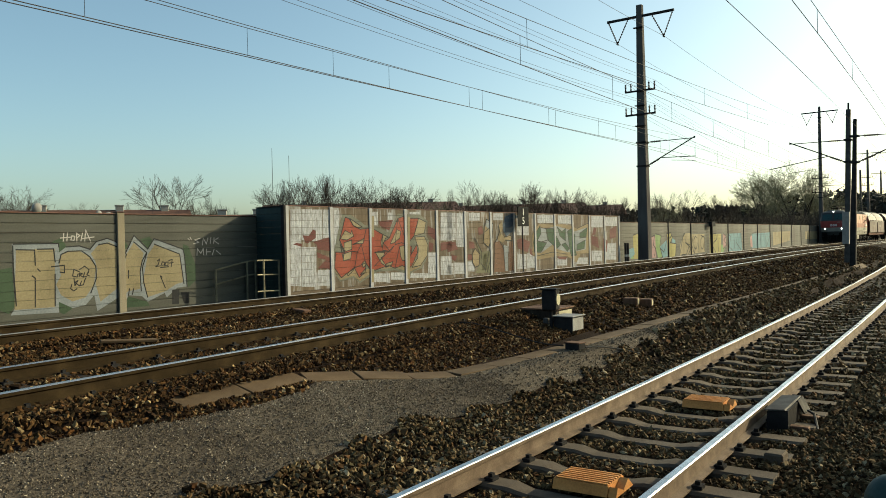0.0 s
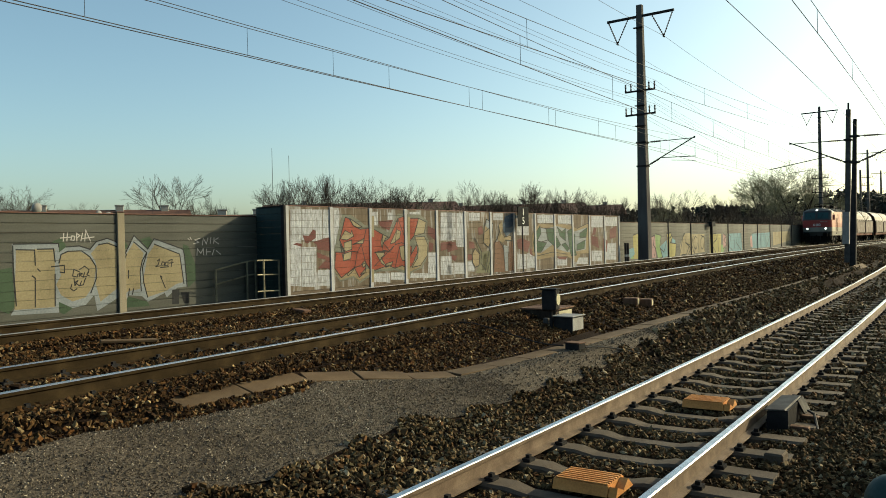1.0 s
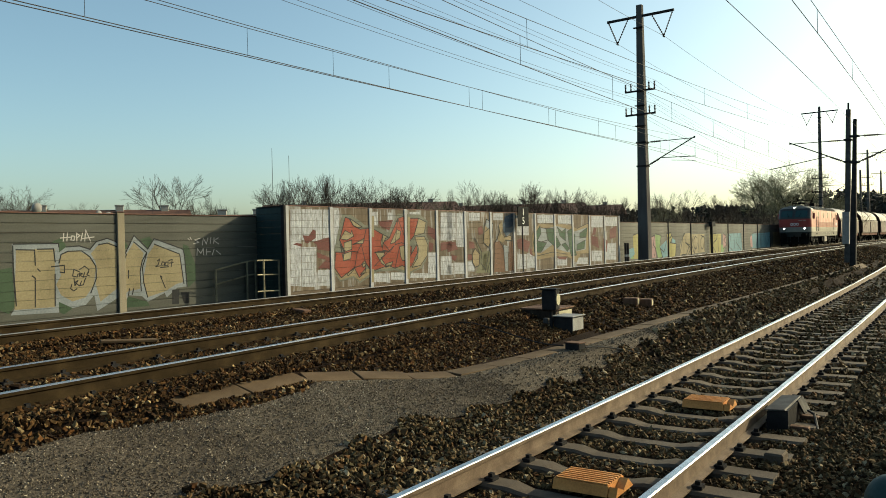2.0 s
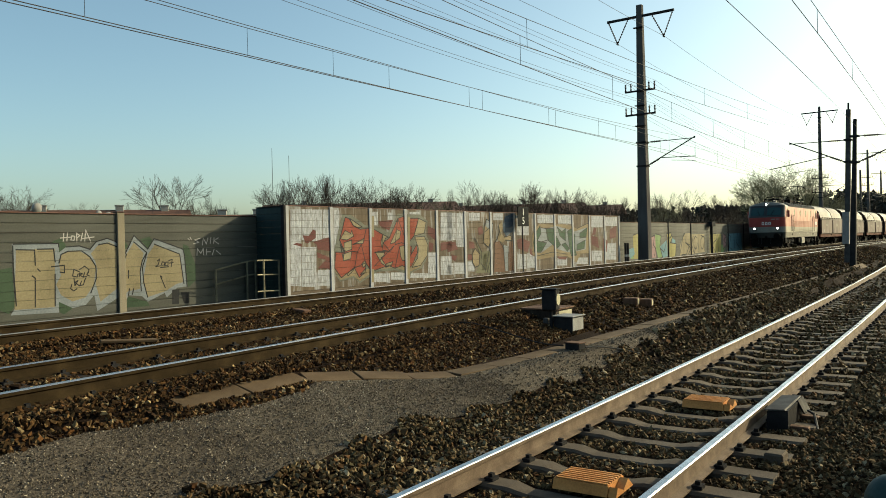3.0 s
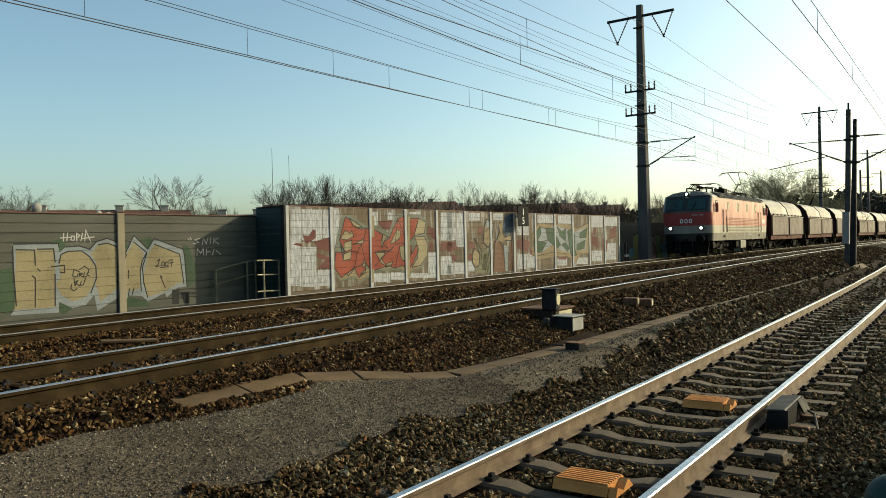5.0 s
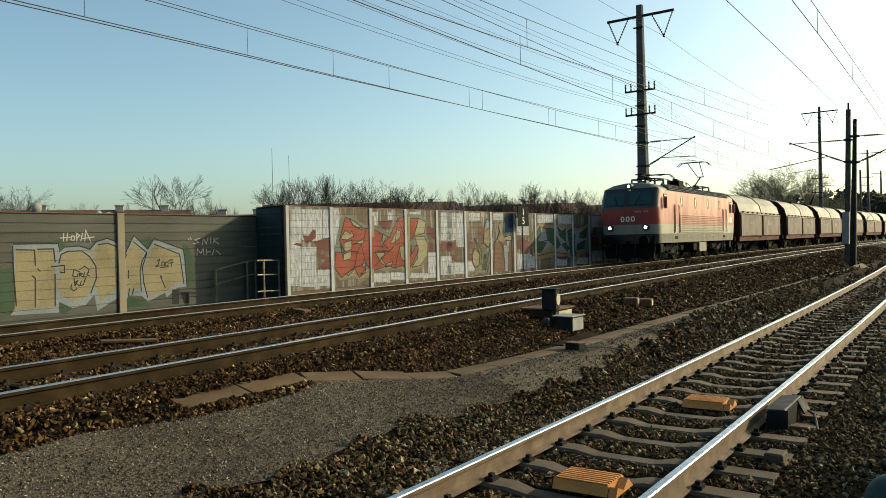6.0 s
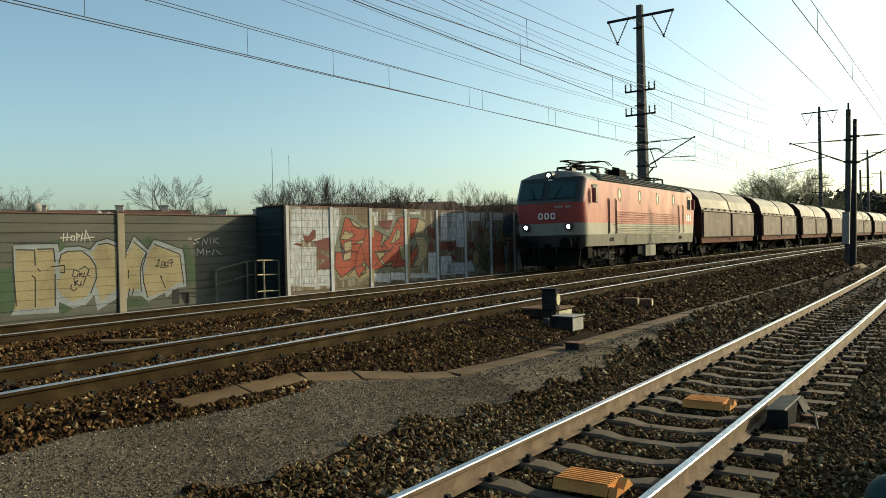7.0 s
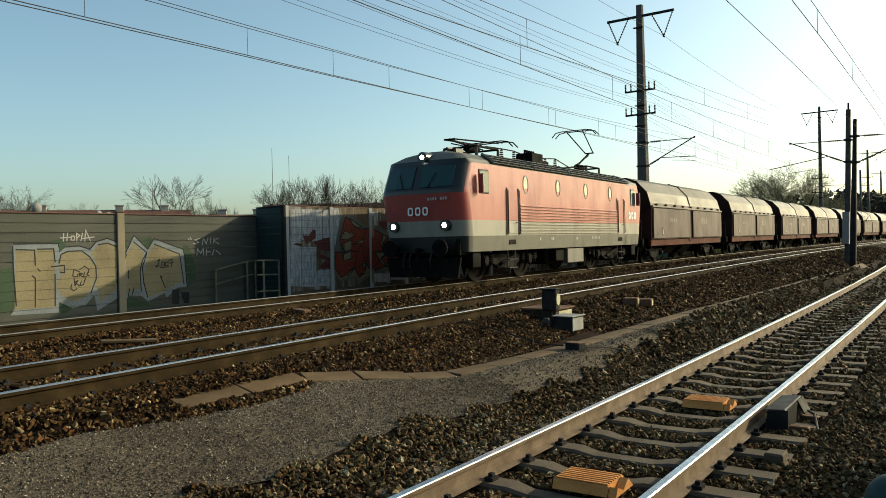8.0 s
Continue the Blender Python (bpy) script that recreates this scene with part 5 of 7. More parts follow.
def pantograph(parent, x, up, turn):
    """A single-arm current collector."""
    z0 = 3.98
    bm = bmesh.new()
    for y in (-0.6, 0.6):
        rod(bm, (x - 0.7, y, z0 + 0.22), (x + 0.7, y, z0 + 0.22), 0.035)
    for dx in (-0.7, 0.7):
        rod(bm, (x + dx, -0.6, z0 + 0.22), (x + dx, 0.6, z0 + 0.22), 0.035)
    pg = part("pantograph", bm, T_BLACK, parent, "dark steel single arm pantograph")
    for dx in (-0.7, 0.7):
        for y in (-0.6, 0.6):
            bm = bmesh.new()
            rod(bm, (x + dx, y, z0 - 0.12), (x + dx, y, z0 + 0.2), 0.06, 0.045)
            part("insulator", bm, M_INSULATOR, pg)
    bm = bmesh.new()
    rod(bm, (x - 0.3, 0, z0 + 0.25), (x + 0.35, 0, z0 + 0.25), 0.13, 0.13, 10)
    k = turn
    base = Vector((x + 0.55 * k, 0, z0 + 0.28))
    if up:
        knee = Vector((x - 1.15 * k, 0, z0 + 0.95))
        head = Vector((x + 0.35 * k, 0, z0 + 1.75))
        base = Vector((x + 0.3 * k, 0, z0 + 0.28))
    else:
        knee = Vector((x - 1.3 * k, 0, z0 + 0.42))
        head = Vector((x + 1.2 * k, 0, z0 + 0.55))
    rod(bm, base, knee, 0.04)
    rod(bm, base + Vector((0.2 * k, 0, 0)), knee + Vector((0.1 * k, 0, -0.12)), 0.02)
    for y in (-0.35, 0.35):
        rod(bm, knee + Vector((0, y * 0.5, 0)), head + Vector((0, y, -0.05)), 0.025)
    rod(bm, knee + Vector((0, -0.2, 0)), knee + Vector((0, 0.2, 0)), 0.03)
    for dx in (-0.18, 0.18):
        pts = [head + Vector((dx, y, z)) for y, z in ((-0.98, -0.22), (-0.8, -0.04), (-0.55, 0.0), (0.55, 0.0), (0.8, -0.04), (0.98, -0.22))]
        tube_path(bm, pts, 0.022)
    rod(bm, head + Vector((-0.18, -0.4, -0.03)), head + Vector((0.18, -0.4, -0.03)), 0.015)
    rod(bm, head + Vector((-0.18, 0.4, -0.03)), head + Vector((0.18, 0.4, -0.03)), 0.015)
    part("arm", bm, T_BLACK, pg)


def logo_shapes(parent, m, s, bold=0.032):
    """Three plain rounded white shapes where the maker's mark stands."""
    for i in range(3):
        bm = bmesh.new()
        x = (i - 1) * 0.36 * s
        w, h, t = 0.13 * s, 0.17 * s, bold * s
        n = 20
        vo, vi = [], []
        for k in range(n):
            c, q = math.cos(2 * math.pi * k / n), math.sin(2 * math.pi * k / n)
            c, q = math.copysign(abs(c) ** 0.6, c), math.copysign(abs(q) ** 0.6, q)
            vo.append(bm.verts.new((x + w * c, 0, h * q)))
            vi.append(bm.verts.new((x + (w - t) * c, 0, (h - t) * q)))
        for k in range(n):
            bm.faces.new((vo[k], vo[(k + 1) % n], vi[(k + 1) % n], vi[k]))
        r = bmesh.ops.extrude_face_region(bm, geom=bm.faces[:])
        for v in [e for e in r["geom"] if isinstance(e, bmesh.types.BMVert)]:
            v.co.y -= 0.004
        bmesh.ops.recalc_face_normals(bm, faces=bm.faces)
        ob = part("mark", bm, P_NUMERAL, parent, "plain white painted mark")
        ob.matrix_local = m


def bars(parent, m, n, w, h, gap, mat):
    """Writing too small to read, as plain bars."""
    bm = bmesh.new()
    for i in range(n):
        box(bm, i * (w + gap), i * (w + gap) + w, -0.004, 0.0, 0, h)
    ob = part("lettering", bm, mat, parent)
    ob.matrix_local = m


def build_loco():
    lo = thing("locomotive", pose(0, 0, 0), "red electric locomotive with white band and grey sill, headlamps lit", "locomotive")
    L = LOCO_L
    bm = bmesh.new()
    rings = []
    for z, w, f in LEVELS:
        ring = [bm.verts.new((f + SWEPT[i] * (1 if z < 3.6 else 0.5), w * c, z)) for i, c in enumerate(COLS)]
        ring += [bm.verts.new((L - f - SWEPT[i] * (1 if z < 3.6 else 0.5), w * COLS[i], z)) for i in range(len(COLS) - 1, -1, -1)]
        rings.append(ring)
    n = len(rings[0])
    level_mat = [2, 1, 0, 0, 0, 4, 4, 4]
    for k, (a, b) in enumerate(zip(rings[:-1], rings[1:])):
        for i in range(n):
            f = bm.faces.new((a[i], a[(i + 1) % n], b[(i + 1) % n], b[i]))
            m = level_mat[k]
            e = i % len(COLS)
            end = e < len(COLS) - 1 and abs(COLS[e] + COLS[e + 1]) / 2 < 0.975
            # k 3 to 5: dark window band; k 0: grey sill's end shade as colour
            if end and k in (0, 3, 4, 5):
                m = 3
            f.material_index = m
    top = bm.faces.new(rings[-1])
    top.material_index = 4
    bm.faces.new(rings[0][::-1]).material_index = 2
    bmesh.ops.recalc_face_normals(bm, faces=bm.faces)
    for e in bm.edges:
        # only the upright edges of the round corners run smooth
        if abs(e.verts[0].co.z - e.verts[1].co.z) < 1e-4 or any(min(abs(abs(v.co.y) - w) for _, w, _ in LEVELS) < 1e-4 for v in e.verts):
            e.smooth = False
    body = part("body", bm, [T_RED, T_WHITE, T_GREY, T_DARK, T_ROOF], lo, "", True)
    # windscreens, set on the raked upper front of both cabs
    for end in (0, 1):
        for s in (-1, 1):
            bm = bmesh.new()
            pts = []
            for cy, z in ((0.09, 2.8), (0.5, 2.8), (0.8, 2.83), (0.79, 3.4), (0.5, 3.44), (0.09, 3.44)):
                w, f = loco_front(z)
                sw = swept(cy)
                pts.append(Vector((f + sw - 0.03, s * cy * w, z)))
            if end:
                pts = [Vector((L - p.x, p.y, p.z)) for p in pts]
            vs = [bm.verts.new(p) for p in pts]
            bm.faces.new((vs[0], vs[1], vs[4], vs[5]))
            bm.faces.new((vs[1], vs[2], vs[3], vs[4]))
            r = bmesh.ops.extrude_face_region(bm, geom=bm.faces[:])
            for v in [e for e in r["geom"] if isinstance(e, bmesh.types.BMVert)]:
                v.co.x += 0.03 * (1 if not end else -1)
            bmesh.ops.recalc_face_normals(bm, faces=bm.faces)
            g = part("windscreen", bm, T_GLASS, body, "dark tinted glass")
            bm = bmesh.new()
            c0 = (pts[0] + pts[1]) / 2 + Vector((-0.02 if not end else 0.02, 0, 0))
            rod(bm, c0, c0 + Vector((0.16 if not end else -0.16, 0.2 * s, 0.42)), 0.012, None, 6)
            part("wiper", bm, T_BLACK, g)
    # lit lower headlamps, dark housings, one lamp above the screens
    for y, z, x in ((-0.9, 1.7, 0.08), (0.9, 1.7, 0.08), (0.0, 3.72, 0.36)):
        bm = bmesh.new()
        rod(bm, (x - 0.1, y, z), (x + 0.3, y, z), 0.16, 0.17, 18)
        h = part("headlamp", bm, T_DARK, lo, "round headlamp, lit")
        bm = bmesh.new()
        rod(bm, (x - 0.112, y, z), (x - 0.1, y, z), 0.075 if z < 2 else 0.07, None, 16)
        part("lens", bm, T_LAMP, h, "bright white light")
    logo_shapes(lo, pose(-0.1, -0.05, 2.12, 0, 0, -90), 0.72, 0.06)
    bars(lo, pose(-0.13, -0.42, 2.42, 0, 0, -90), 4, 0.05, 0.08, 0.035, P_WHITE)
    bars(lo, pose(-0.13, -0.85, 2.42, 0, 0, -90), 3, 0.05, 0.08, 0.035, P_WHITE)
    # coupling box, buffers and snow plough at both ends
    for end in (0, 1):
        sx = -1 if end == 0 else 1
        x0 = 0.2 if end == 0 else L - 0.2
        bm = bmesh.new()
        box(bm, min(x0, x0 - sx * 0.5), max(x0, x0 - sx * 0.5), -1.25, 1.25, 0.82, 1.3, 0, 0.03)
        part("buffer_beam", bm, T_BLACK, lo)
        for y in (-0.88, 0.88):
            bm = bmesh.new()
            rod(bm, (x0, y, 1.05), (x0 + sx * 0.42, y, 1.05), 0.1, None, 12)
            rod(bm, (x0 + sx * 0.42, y, 1.05), (x0 + sx * 0.47, y, 1.05), 0.25, 0.25, 18)
            part("buffer", bm, T_BLACK, lo, "black round buffer")
        bm = bmesh.new()
        prism(bm, [(-1.2, 0.2), (1.2, 0.2), (1.3, 0.78), (-1.3, 0.78)], 0, x0 - 0.03, x0 + 0.05)
        part("plough", bm, T_BLACK, lo)
        bm = bmesh.new()
        rod(bm, (x0, 0, 1.0), (x0 + sx * 0.35, 0, 1.0), 0.06)
        rod(bm, (x0 + sx * 0.3, 0, 1.0), (x0 + sx * 0.28, 0, 0.55), 0.04)
        part("coupling", bm, T_BLACK, lo)
        for y in (-0.35, 0.38, 0.6):
            bm = bmesh.new()
            tube_path(bm, [(x0 + sx * 0.05, y, 0.95), (x0 + sx * 0.18, y, 0.7), (x0 + sx * 0.16, y, 0.5), (x0 + sx * 0.02, y + 0.05, 0.45)], 0.025)
            part("brake_hose", bm, T_RUBBER, lo)
    # sides
    for s in (-1, 1):
        m = pose(0, 0, 0) if s < 0 else pose(L, 0, 0, 0, 0, 180)
        yb = -1.472

        def side(name, bm, mat, label="", parent=lo, smooth=False):
            ob = part(name, bm, mat, parent, label, smooth)
            ob.matrix_local = m
            return ob
        for x in (4.02, 6.54, 9.06, 11.62):
            bm = bmesh.new()
            n = 24
            ring = [[bm.verts.new((x + a * math.cos(2 * math.pi * i / n), yb + d, 3.02 + b * math.sin(2 * math.pi * i / n))) for i in range(n)] for a, b, d in ((0.19, 0.3, 0.06), (0.19, 0.3, -0.006), (0.155, 0.265, -0.006), (0.155, 0.265, 0.02))]
            for a, b in zip(ring[:-1], ring[1:]):
                for i in range(n):
                    bm.faces.new((a[i], a[(i + 1) % n], b[(i + 1) % n], b[i]))
            f = bm.faces.new(ring[-1])
            bmesh.ops.recalc_face_normals(bm, faces=bm.faces)
            fr = side("porthole", bm, T_GREY, "round window with pale glass")
            bm = bmesh.new()
            f = bm.faces.new([bm.verts.new((x + 0.153 * math.cos(2 * math.pi * i / n), yb + 0.006, 3.02 + 0.262 * math.sin(2 * math.pi * i / n))) for i in range(n)])
            bmesh.ops.recalc_face_normals(bm, faces=bm.faces)
            pane = part("pane", bm, T_PORT, fr)
        # corrugated side sheet: five red and five white ribs
        for i in range(10):
            z = 1.42 + i * 0.098
            bm = bmesh.new()
            prism(bm, [(yb, z), (yb - 0.045, z + 0.012), (yb - 0.045, z + 0.05), (yb, z + 0.066)], 0, 3.55, 12.3)
            side("rib", bm, T_WHITE if z < 1.8 else T_RED)
        # doors with hand rails
        for x in (2.7, 12.4):
            bm = bmesh.new()
            for dx0, dx1, z0, z1 in ((0.06, 0.7, 1.44, 1.84), (0.06, 0.7, 1.845, 2.74)):
                box(bm, x + dx0, x + dx1, yb - 0.012, yb + 0.02, z0, z1, 0 if z1 > 2 else 1, 0.004)
            d = side("door", bm, [T_RED, T_WHITE])
            for dx in (0.0, 0.78):
                # flat dark brown strip in place of the shaded hollow behind the rail
                bm = bmesh.new()
                prism(bm, [(x + dx - 0.045, 1.4), (x + dx + 0.045, 1.4), (x + dx + 0.045, 2.86), (x + dx - 0.045, 2.86)], 1, yb + 0.02, yb - 0.006)
                rc = side("recess", bm, T_HOPPER_DARK)
                bm = bmesh.new()
                rod(bm, (x + dx, yb - 0.05, 1.45), (x + dx, yb - 0.05, 2.8), 0.014, None, 6)
                side("grab_rail", bm, M_DARK_STEEL)
            bm = bmesh.new()
            rod(bm, (x + 0.5, yb - 0.05, 1.78), (x + 0.62, yb - 0.05, 1.78), 0.018, None, 6)
            part("handle", bm, M_STEEL, d)
            # steps under the door
            bm = bmesh.new()
            for dx in (0.12, 0.62):
                rod(bm, (x + dx, yb + 0.08, 0.92), (x + dx, yb + 0.08, 0.35), 0.016, None, 6)
            for z in (0.36, 0.62):
                box(bm, x + 0.1, x + 0.64, yb, yb + 0.16, z, z + 0.025)
            side("step_ladder", bm, M_STEEL, "grey steel step ladder")
            bm = bmesh.new()
            box(bm, x + 0.15, x + 0.6, yb + 0.014, yb + 0.05, 1.1, 1.25, 0, 0.01)
            side("foot_hold", bm, T_BLACK)
        # cab side windows
        for x0, x1 in ((1.05, 1.55), (14.1, 14.6)):
            bm = bmesh.new()
            box(bm, x0 - 0.05, x1 + 0.05, yb - 0.012, yb + 0.1, 2.6, 3.34, 0, 0.03)
            fr = side("cab_window", bm, T_RUBBER)
            bm = bmesh.new()
            box(bm, x0, x1, yb - 0.018, yb + 0.02, 2.66, 3.28, 0, 0.005)
            g = part("pane", bm, T_GLASS, fr)
            bm = bmesh.new()
            xm = x0 - 0.12 if x0 < 5 else x1 + 0.12
            box(bm, xm - 0.03, xm + 0.05, yb - 0.2, yb - 0.03, 2.62, 3.18, 0, 0.02)
            part("mirror", bm, T_RED, fr, "folded red mirror housing")
        # dark slatted air intake along the roof edge
        bm = bmesh.new()
        n = 26
        for i in range(n):
            x = 1.85 + (13.9 - 1.85) * i / n
            xe = x + (13.9 - 1.85) / n
            p = [(-1.45, 3.52), (-1.37, 3.63), (-1.05, 3.83)]
            q = [(y - 0.03, z + 0.02) for y, z in p]
            for (y0, z0), (y1, z1) in zip(q[:-1], q[1:]):
                f = bm.faces.new([bm.verts.new(c) for c in ((x, y0, z0), (xe, y0, z0), (xe, y1, z1), (x, y1, z1))])
                f.material_index = 0
            for (y0, z0), (y1, z1) in zip(q[:-1], q[1:]):
                rod(bm, (x, y0 - 0.012, z0 + 0.008), (x, y1 - 0.012, z1 + 0.008), 0.02 if i % 6 else 0.05, None, 4, 1)
        for y0, z0 in ((-1.47, 3.56), (-1.4, 3.65), (-1.24, 3.75), (-1.09, 3.85)):
            rod(bm, (1.85, y0 - 0.012, z0 + 0.012), (13.9, y0 - 0.012, z0 + 0.012), 0.014, None, 4, 1)
        bmesh.ops.recalc_face_normals(bm, faces=bm.faces)
        side("air_intake", bm, [T_BLACK, T_ROOF], "dark slatted roof air intake")
        logo_shapes(lo, m @ pose(14.25, yb - 0.004, 2.18), 0.95, 0.1)
        for x, nn in ((5.0, 1), (5.9, 2), (8.0, 2), (9.6, 6)):
            bars(lo, m @ pose(x, -1.462, 1.2), nn, 0.09, 0.1, 0.05, P_WHITE)
        # sand boxes and bogie side gear
        for x in (0.75, 14.4):
            bm = bmesh.new()
            box(bm, x, x + 0.5, -1.35, -1.05, 0.45, 0.9, 0, 0.03)
            side("sand_box", bm, T_BLACK)
    # under-floor box
    for s in (-1, 1):
        bm = bmesh.new()
        box(bm, 7.4, 8.9, s * 1.3 - 0.1, s * 1.3 + 0.1, 0.35, 0.88, 0, 0.03)
        part("equipment_box", bm, T_GREY, lo, "grey under-floor equipment box")
        bm = bmesh.new()
        box(bm, 6.6, 7.3, s * 1.2 - 0.1, s * 1.2 + 0.1, 0.45, 0.88, 0, 0.03)
        part("equipment_box", bm, T_BLACK, lo)
    bm = bmesh.new()
    box(bm, 6.3, 9.4, -1.05, 1.05, 0.35, 0.95, 0, 0.05)
    part("transformer", bm, T_BLACK, lo)
    # bogies
    for xc in (3.3, L - 3.3):
        bm = bmesh.new()
        for s in (-1, 1):
            prism(bm, [(xc - 2.2, 0.62), (xc - 0.9, 0.55), (xc - 0.5, 0.38), (xc + 0.5, 0.38), (xc + 0.9, 0.55), (xc + 2.2, 0.62), (xc + 2.2, 0.8), (xc - 2.2, 0.8)], 1, s * 1.02 - 0.07, s * 1.02 + 0.07)
        box(bm, xc - 0.4, xc + 0.4, -1.0, 1.0, 0.5, 0.85, 0, 0.03)
        bg = part("bogie", bm, T_BLACK, lo, "black two axle bogie")
        for dx in (-1.46, 1.46):
            wheels(lo, xc + dx, 0.62, WHEEL_BIG)
            for s in (-1, 1):
                bm = bmesh.new()
                box(bm, xc + dx - 0.17, xc + dx + 0.17, s * 1.08 - 0.1, s * 1.08 + 0.1, 0.45, 0.8, 0, 0.04)
                rod(bm, (xc + dx, s * 1.1, 0.62), (xc + dx, s * 1.21, 0.62), 0.13, None, 12)
                part("axle_box", bm, T_BLACK, bg)
                for k in (-0.42, 0.42):
                    bm = bmesh.new()
                    for j in range(5):
                        rod(bm, (xc + dx + k, s * 1.1, 0.5 + 0.07 * j), (xc + dx + k, s * 1.1, 0.54 + 0.07 * j), 0.09, None, 10)
                    part("spring", bm, T_BLACK, bg)
        for s in (-1, 1):
            bm = bmesh.new()
            rod(bm, (xc - 0.5, s * 1.16, 0.5), (xc + 0.6, s * 1.16, 0.78), 0.05, None, 8)
            part("damper", bm, T_BLACK, bg)
            for dx in (-2.15, -0.72, 0.72, 2.15):
                bm = bmesh.new()
                rod(bm, (xc + dx, s * 0.95, 0.75), (xc + dx * 0.97, s * 0.8, 0.14), 0.03, None, 6)
                part("sand_pipe", bm, M_STEEL, bg)
    # roof gear
    pantograph(lo, 3.1, False, 1)
    pantograph(lo, 12.0, True, -1)
    for x, h in ((4.5, 0.42), (5.4, 0.42), (7.9, 0.36), (8.8, 0.42)):
        bm = bmesh.new()
        for j in range(6):
            rod(bm, (x, -0.35, 3.9 + h * j / 6), (x, -0.35, 3.9 + h * (j + 0.6) / 6), 0.085 - 0.006 * j, None, 10)
        part("roof_insulator", bm, M_INSULATOR, lo)
    bm = bmesh.new()
    tube_path(bm, [(3.4, -0.35, 4.3), (4.5, -0.35, 4.32), (5.4, -0.35, 4.32), (6.4, -0.35, 4.22), (7.9, -0.35, 4.26), (8.8, -0.35, 4.32), (10.2, -0.3, 4.1), (11.6, -0.2, 4.2)], 0.022)
    part("roof_busbar", bm, M_DARK_STEEL, lo)
    bm = bmesh.new()
    box(bm, 6.0, 6.9, -0.75, -0.1, 3.92, 4.3, 0, 0.03)
    for j in range(5):
        rod(bm, (6.1 + 0.17 * j, -0.42, 4.3), (6.1 + 0.17 * j, -0.42, 4.42), 0.04, None, 8)
    part("roof_switch", bm, T_BLACK, lo)
    bm = bmesh.new()
    box(bm, 7.1, 7.7, -0.6, -0.2, 3.92, 4.1, 0, 0.03)
    part("roof_box", bm, T_BLACK, lo)
    bm = bmesh.new()
    box(bm, 1.25, 1.7, -0.55, -0.25, 3.88, 4.06, 0, 0.03)
    rod(bm, (1.0, -0.4, 4.02), (1.3, -0.4, 4.02), 0.035, 0.06, 8)
    part("horn", bm, T_DARK, lo)
    return lo


WAGON_PITCH, WAGON_L = 15.7, 12.8


def build_wagon():
    wg = thing("hopper_wagon", pose(0, 0, 0), "dusty brown covered hopper wagon with beige roof", "freight wagon", "wagons of the freight train")
    L = WAGON_L
    prof = [(1.47, 1.12), (1.47, 2.66), (1.44, 2.84), (1.3, 3.34), (0.82, 3.86), (0.3, 4.06)]
    bm = bmesh.new()
    outline = [(-y, z) for y, z in prof] + [(y, z) for y, z in prof[::-1]]
    prism(bm, outline, 0, 0.0, L, 0)
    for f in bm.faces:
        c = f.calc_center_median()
        # end faces get the dark colour, so their shade is painted in
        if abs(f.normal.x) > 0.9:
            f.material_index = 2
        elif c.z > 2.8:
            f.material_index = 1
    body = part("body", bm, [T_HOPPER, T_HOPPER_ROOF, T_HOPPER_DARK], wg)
    for s in (-1, 1):
        for x0, x1 in ((0.12, L / 2 - 0.28), (L / 2 + 0.28, L - 0.12)):
            bm = bmesh.new()
            box(bm, x0, x1, s * 1.5 - 0.06, s * 1.5 + 0.06, 1.16, 2.58, 0, 0.015)
            part("side_flap", bm, T_HOPPER, body)
        # pillar coloured dark to deepen the shade between the flaps
        bm = bmesh.new()
        box(bm, L / 2 - 0.24, L / 2 + 0.24, s * 1.45 - 0.03, s * 1.45 + 0.03, 0.95, 2.6, 0, 0.01)
        part("pillar", bm, T_HOPPER_DARK, body)
        bm = bmesh.new()
        box(bm, 0.0, L, s * 1.5 - 0.08, s * 1.5 + 0.08, 2.62, 2.7, 0, 0.01)
        for j in range(9):
            x = 0.7 + j * (L - 1.4) / 8
            box(bm, x - 0.08, x + 0.08, s * 1.52 - 0.05, s * 1.52 + 0.05, 2.7, 2.8, 1, 0.01)
        part("roof_rail", bm, [T_HOPPER_ROOF, T_HOPPER_DARK], body)
        bm = bmesh.new()
        box(bm, 0.0, L, s * 1.38 - 0.06, s * 1.38 + 0.06, 0.8, 1.1, 0, 0.015)
        part("sill", bm, T_SILL, wg, "red brown lower sill")
        bm = bmesh.new()
        box(bm, 1.3, 1.62, s * 1.564 - 0.004, s * 1.564 + 0.004, 1.3, 1.62, 0, 0.003)
        pl = part("plate", bm, P_BLACK, body)
        bm = bmesh.new()
        box(bm, 1.36, 1.5, s * 1.571 - 0.003, s * 1.571 + 0.003, 1.34, 1.58)
        part("card", bm, P_WHITE, pl, "white paper card")
        bars(body, pose(2.6, s * 1.561, 1.95) if s < 0 else pose(4.6, s * 1.561, 1.95, 0, 0, 180), 4, 0.22, 0.18, 0.08, T_HOPPER_ROOF)
        bars(body, pose(8.2, s * 1.561, 1.9) if s < 0 else pose(10.2, s * 1.561, 1.9, 0, 0, 180), 3, 0.3, 0.3, 0.14, T_HOPPER_ROOF)
        for j in (0.5,):
            bm = bmesh.new()
            tube_path(bm, [(L * j, s * 1.46, 2.86), (L * j, s * 1.32, 3.36), (L * j, s * 0.84, 3.88), (L * j, s * 0.3, 4.08)], 0.025, 4)
            part("roof_seam", bm, T_HOPPER_DARK, body)
    # frame, hoppers, platforms
    bm = bmesh.new()
    box(bm, -0.75, L + 0.75, -0.35, 0.35, 0.78, 1.05, 0, 0.02)
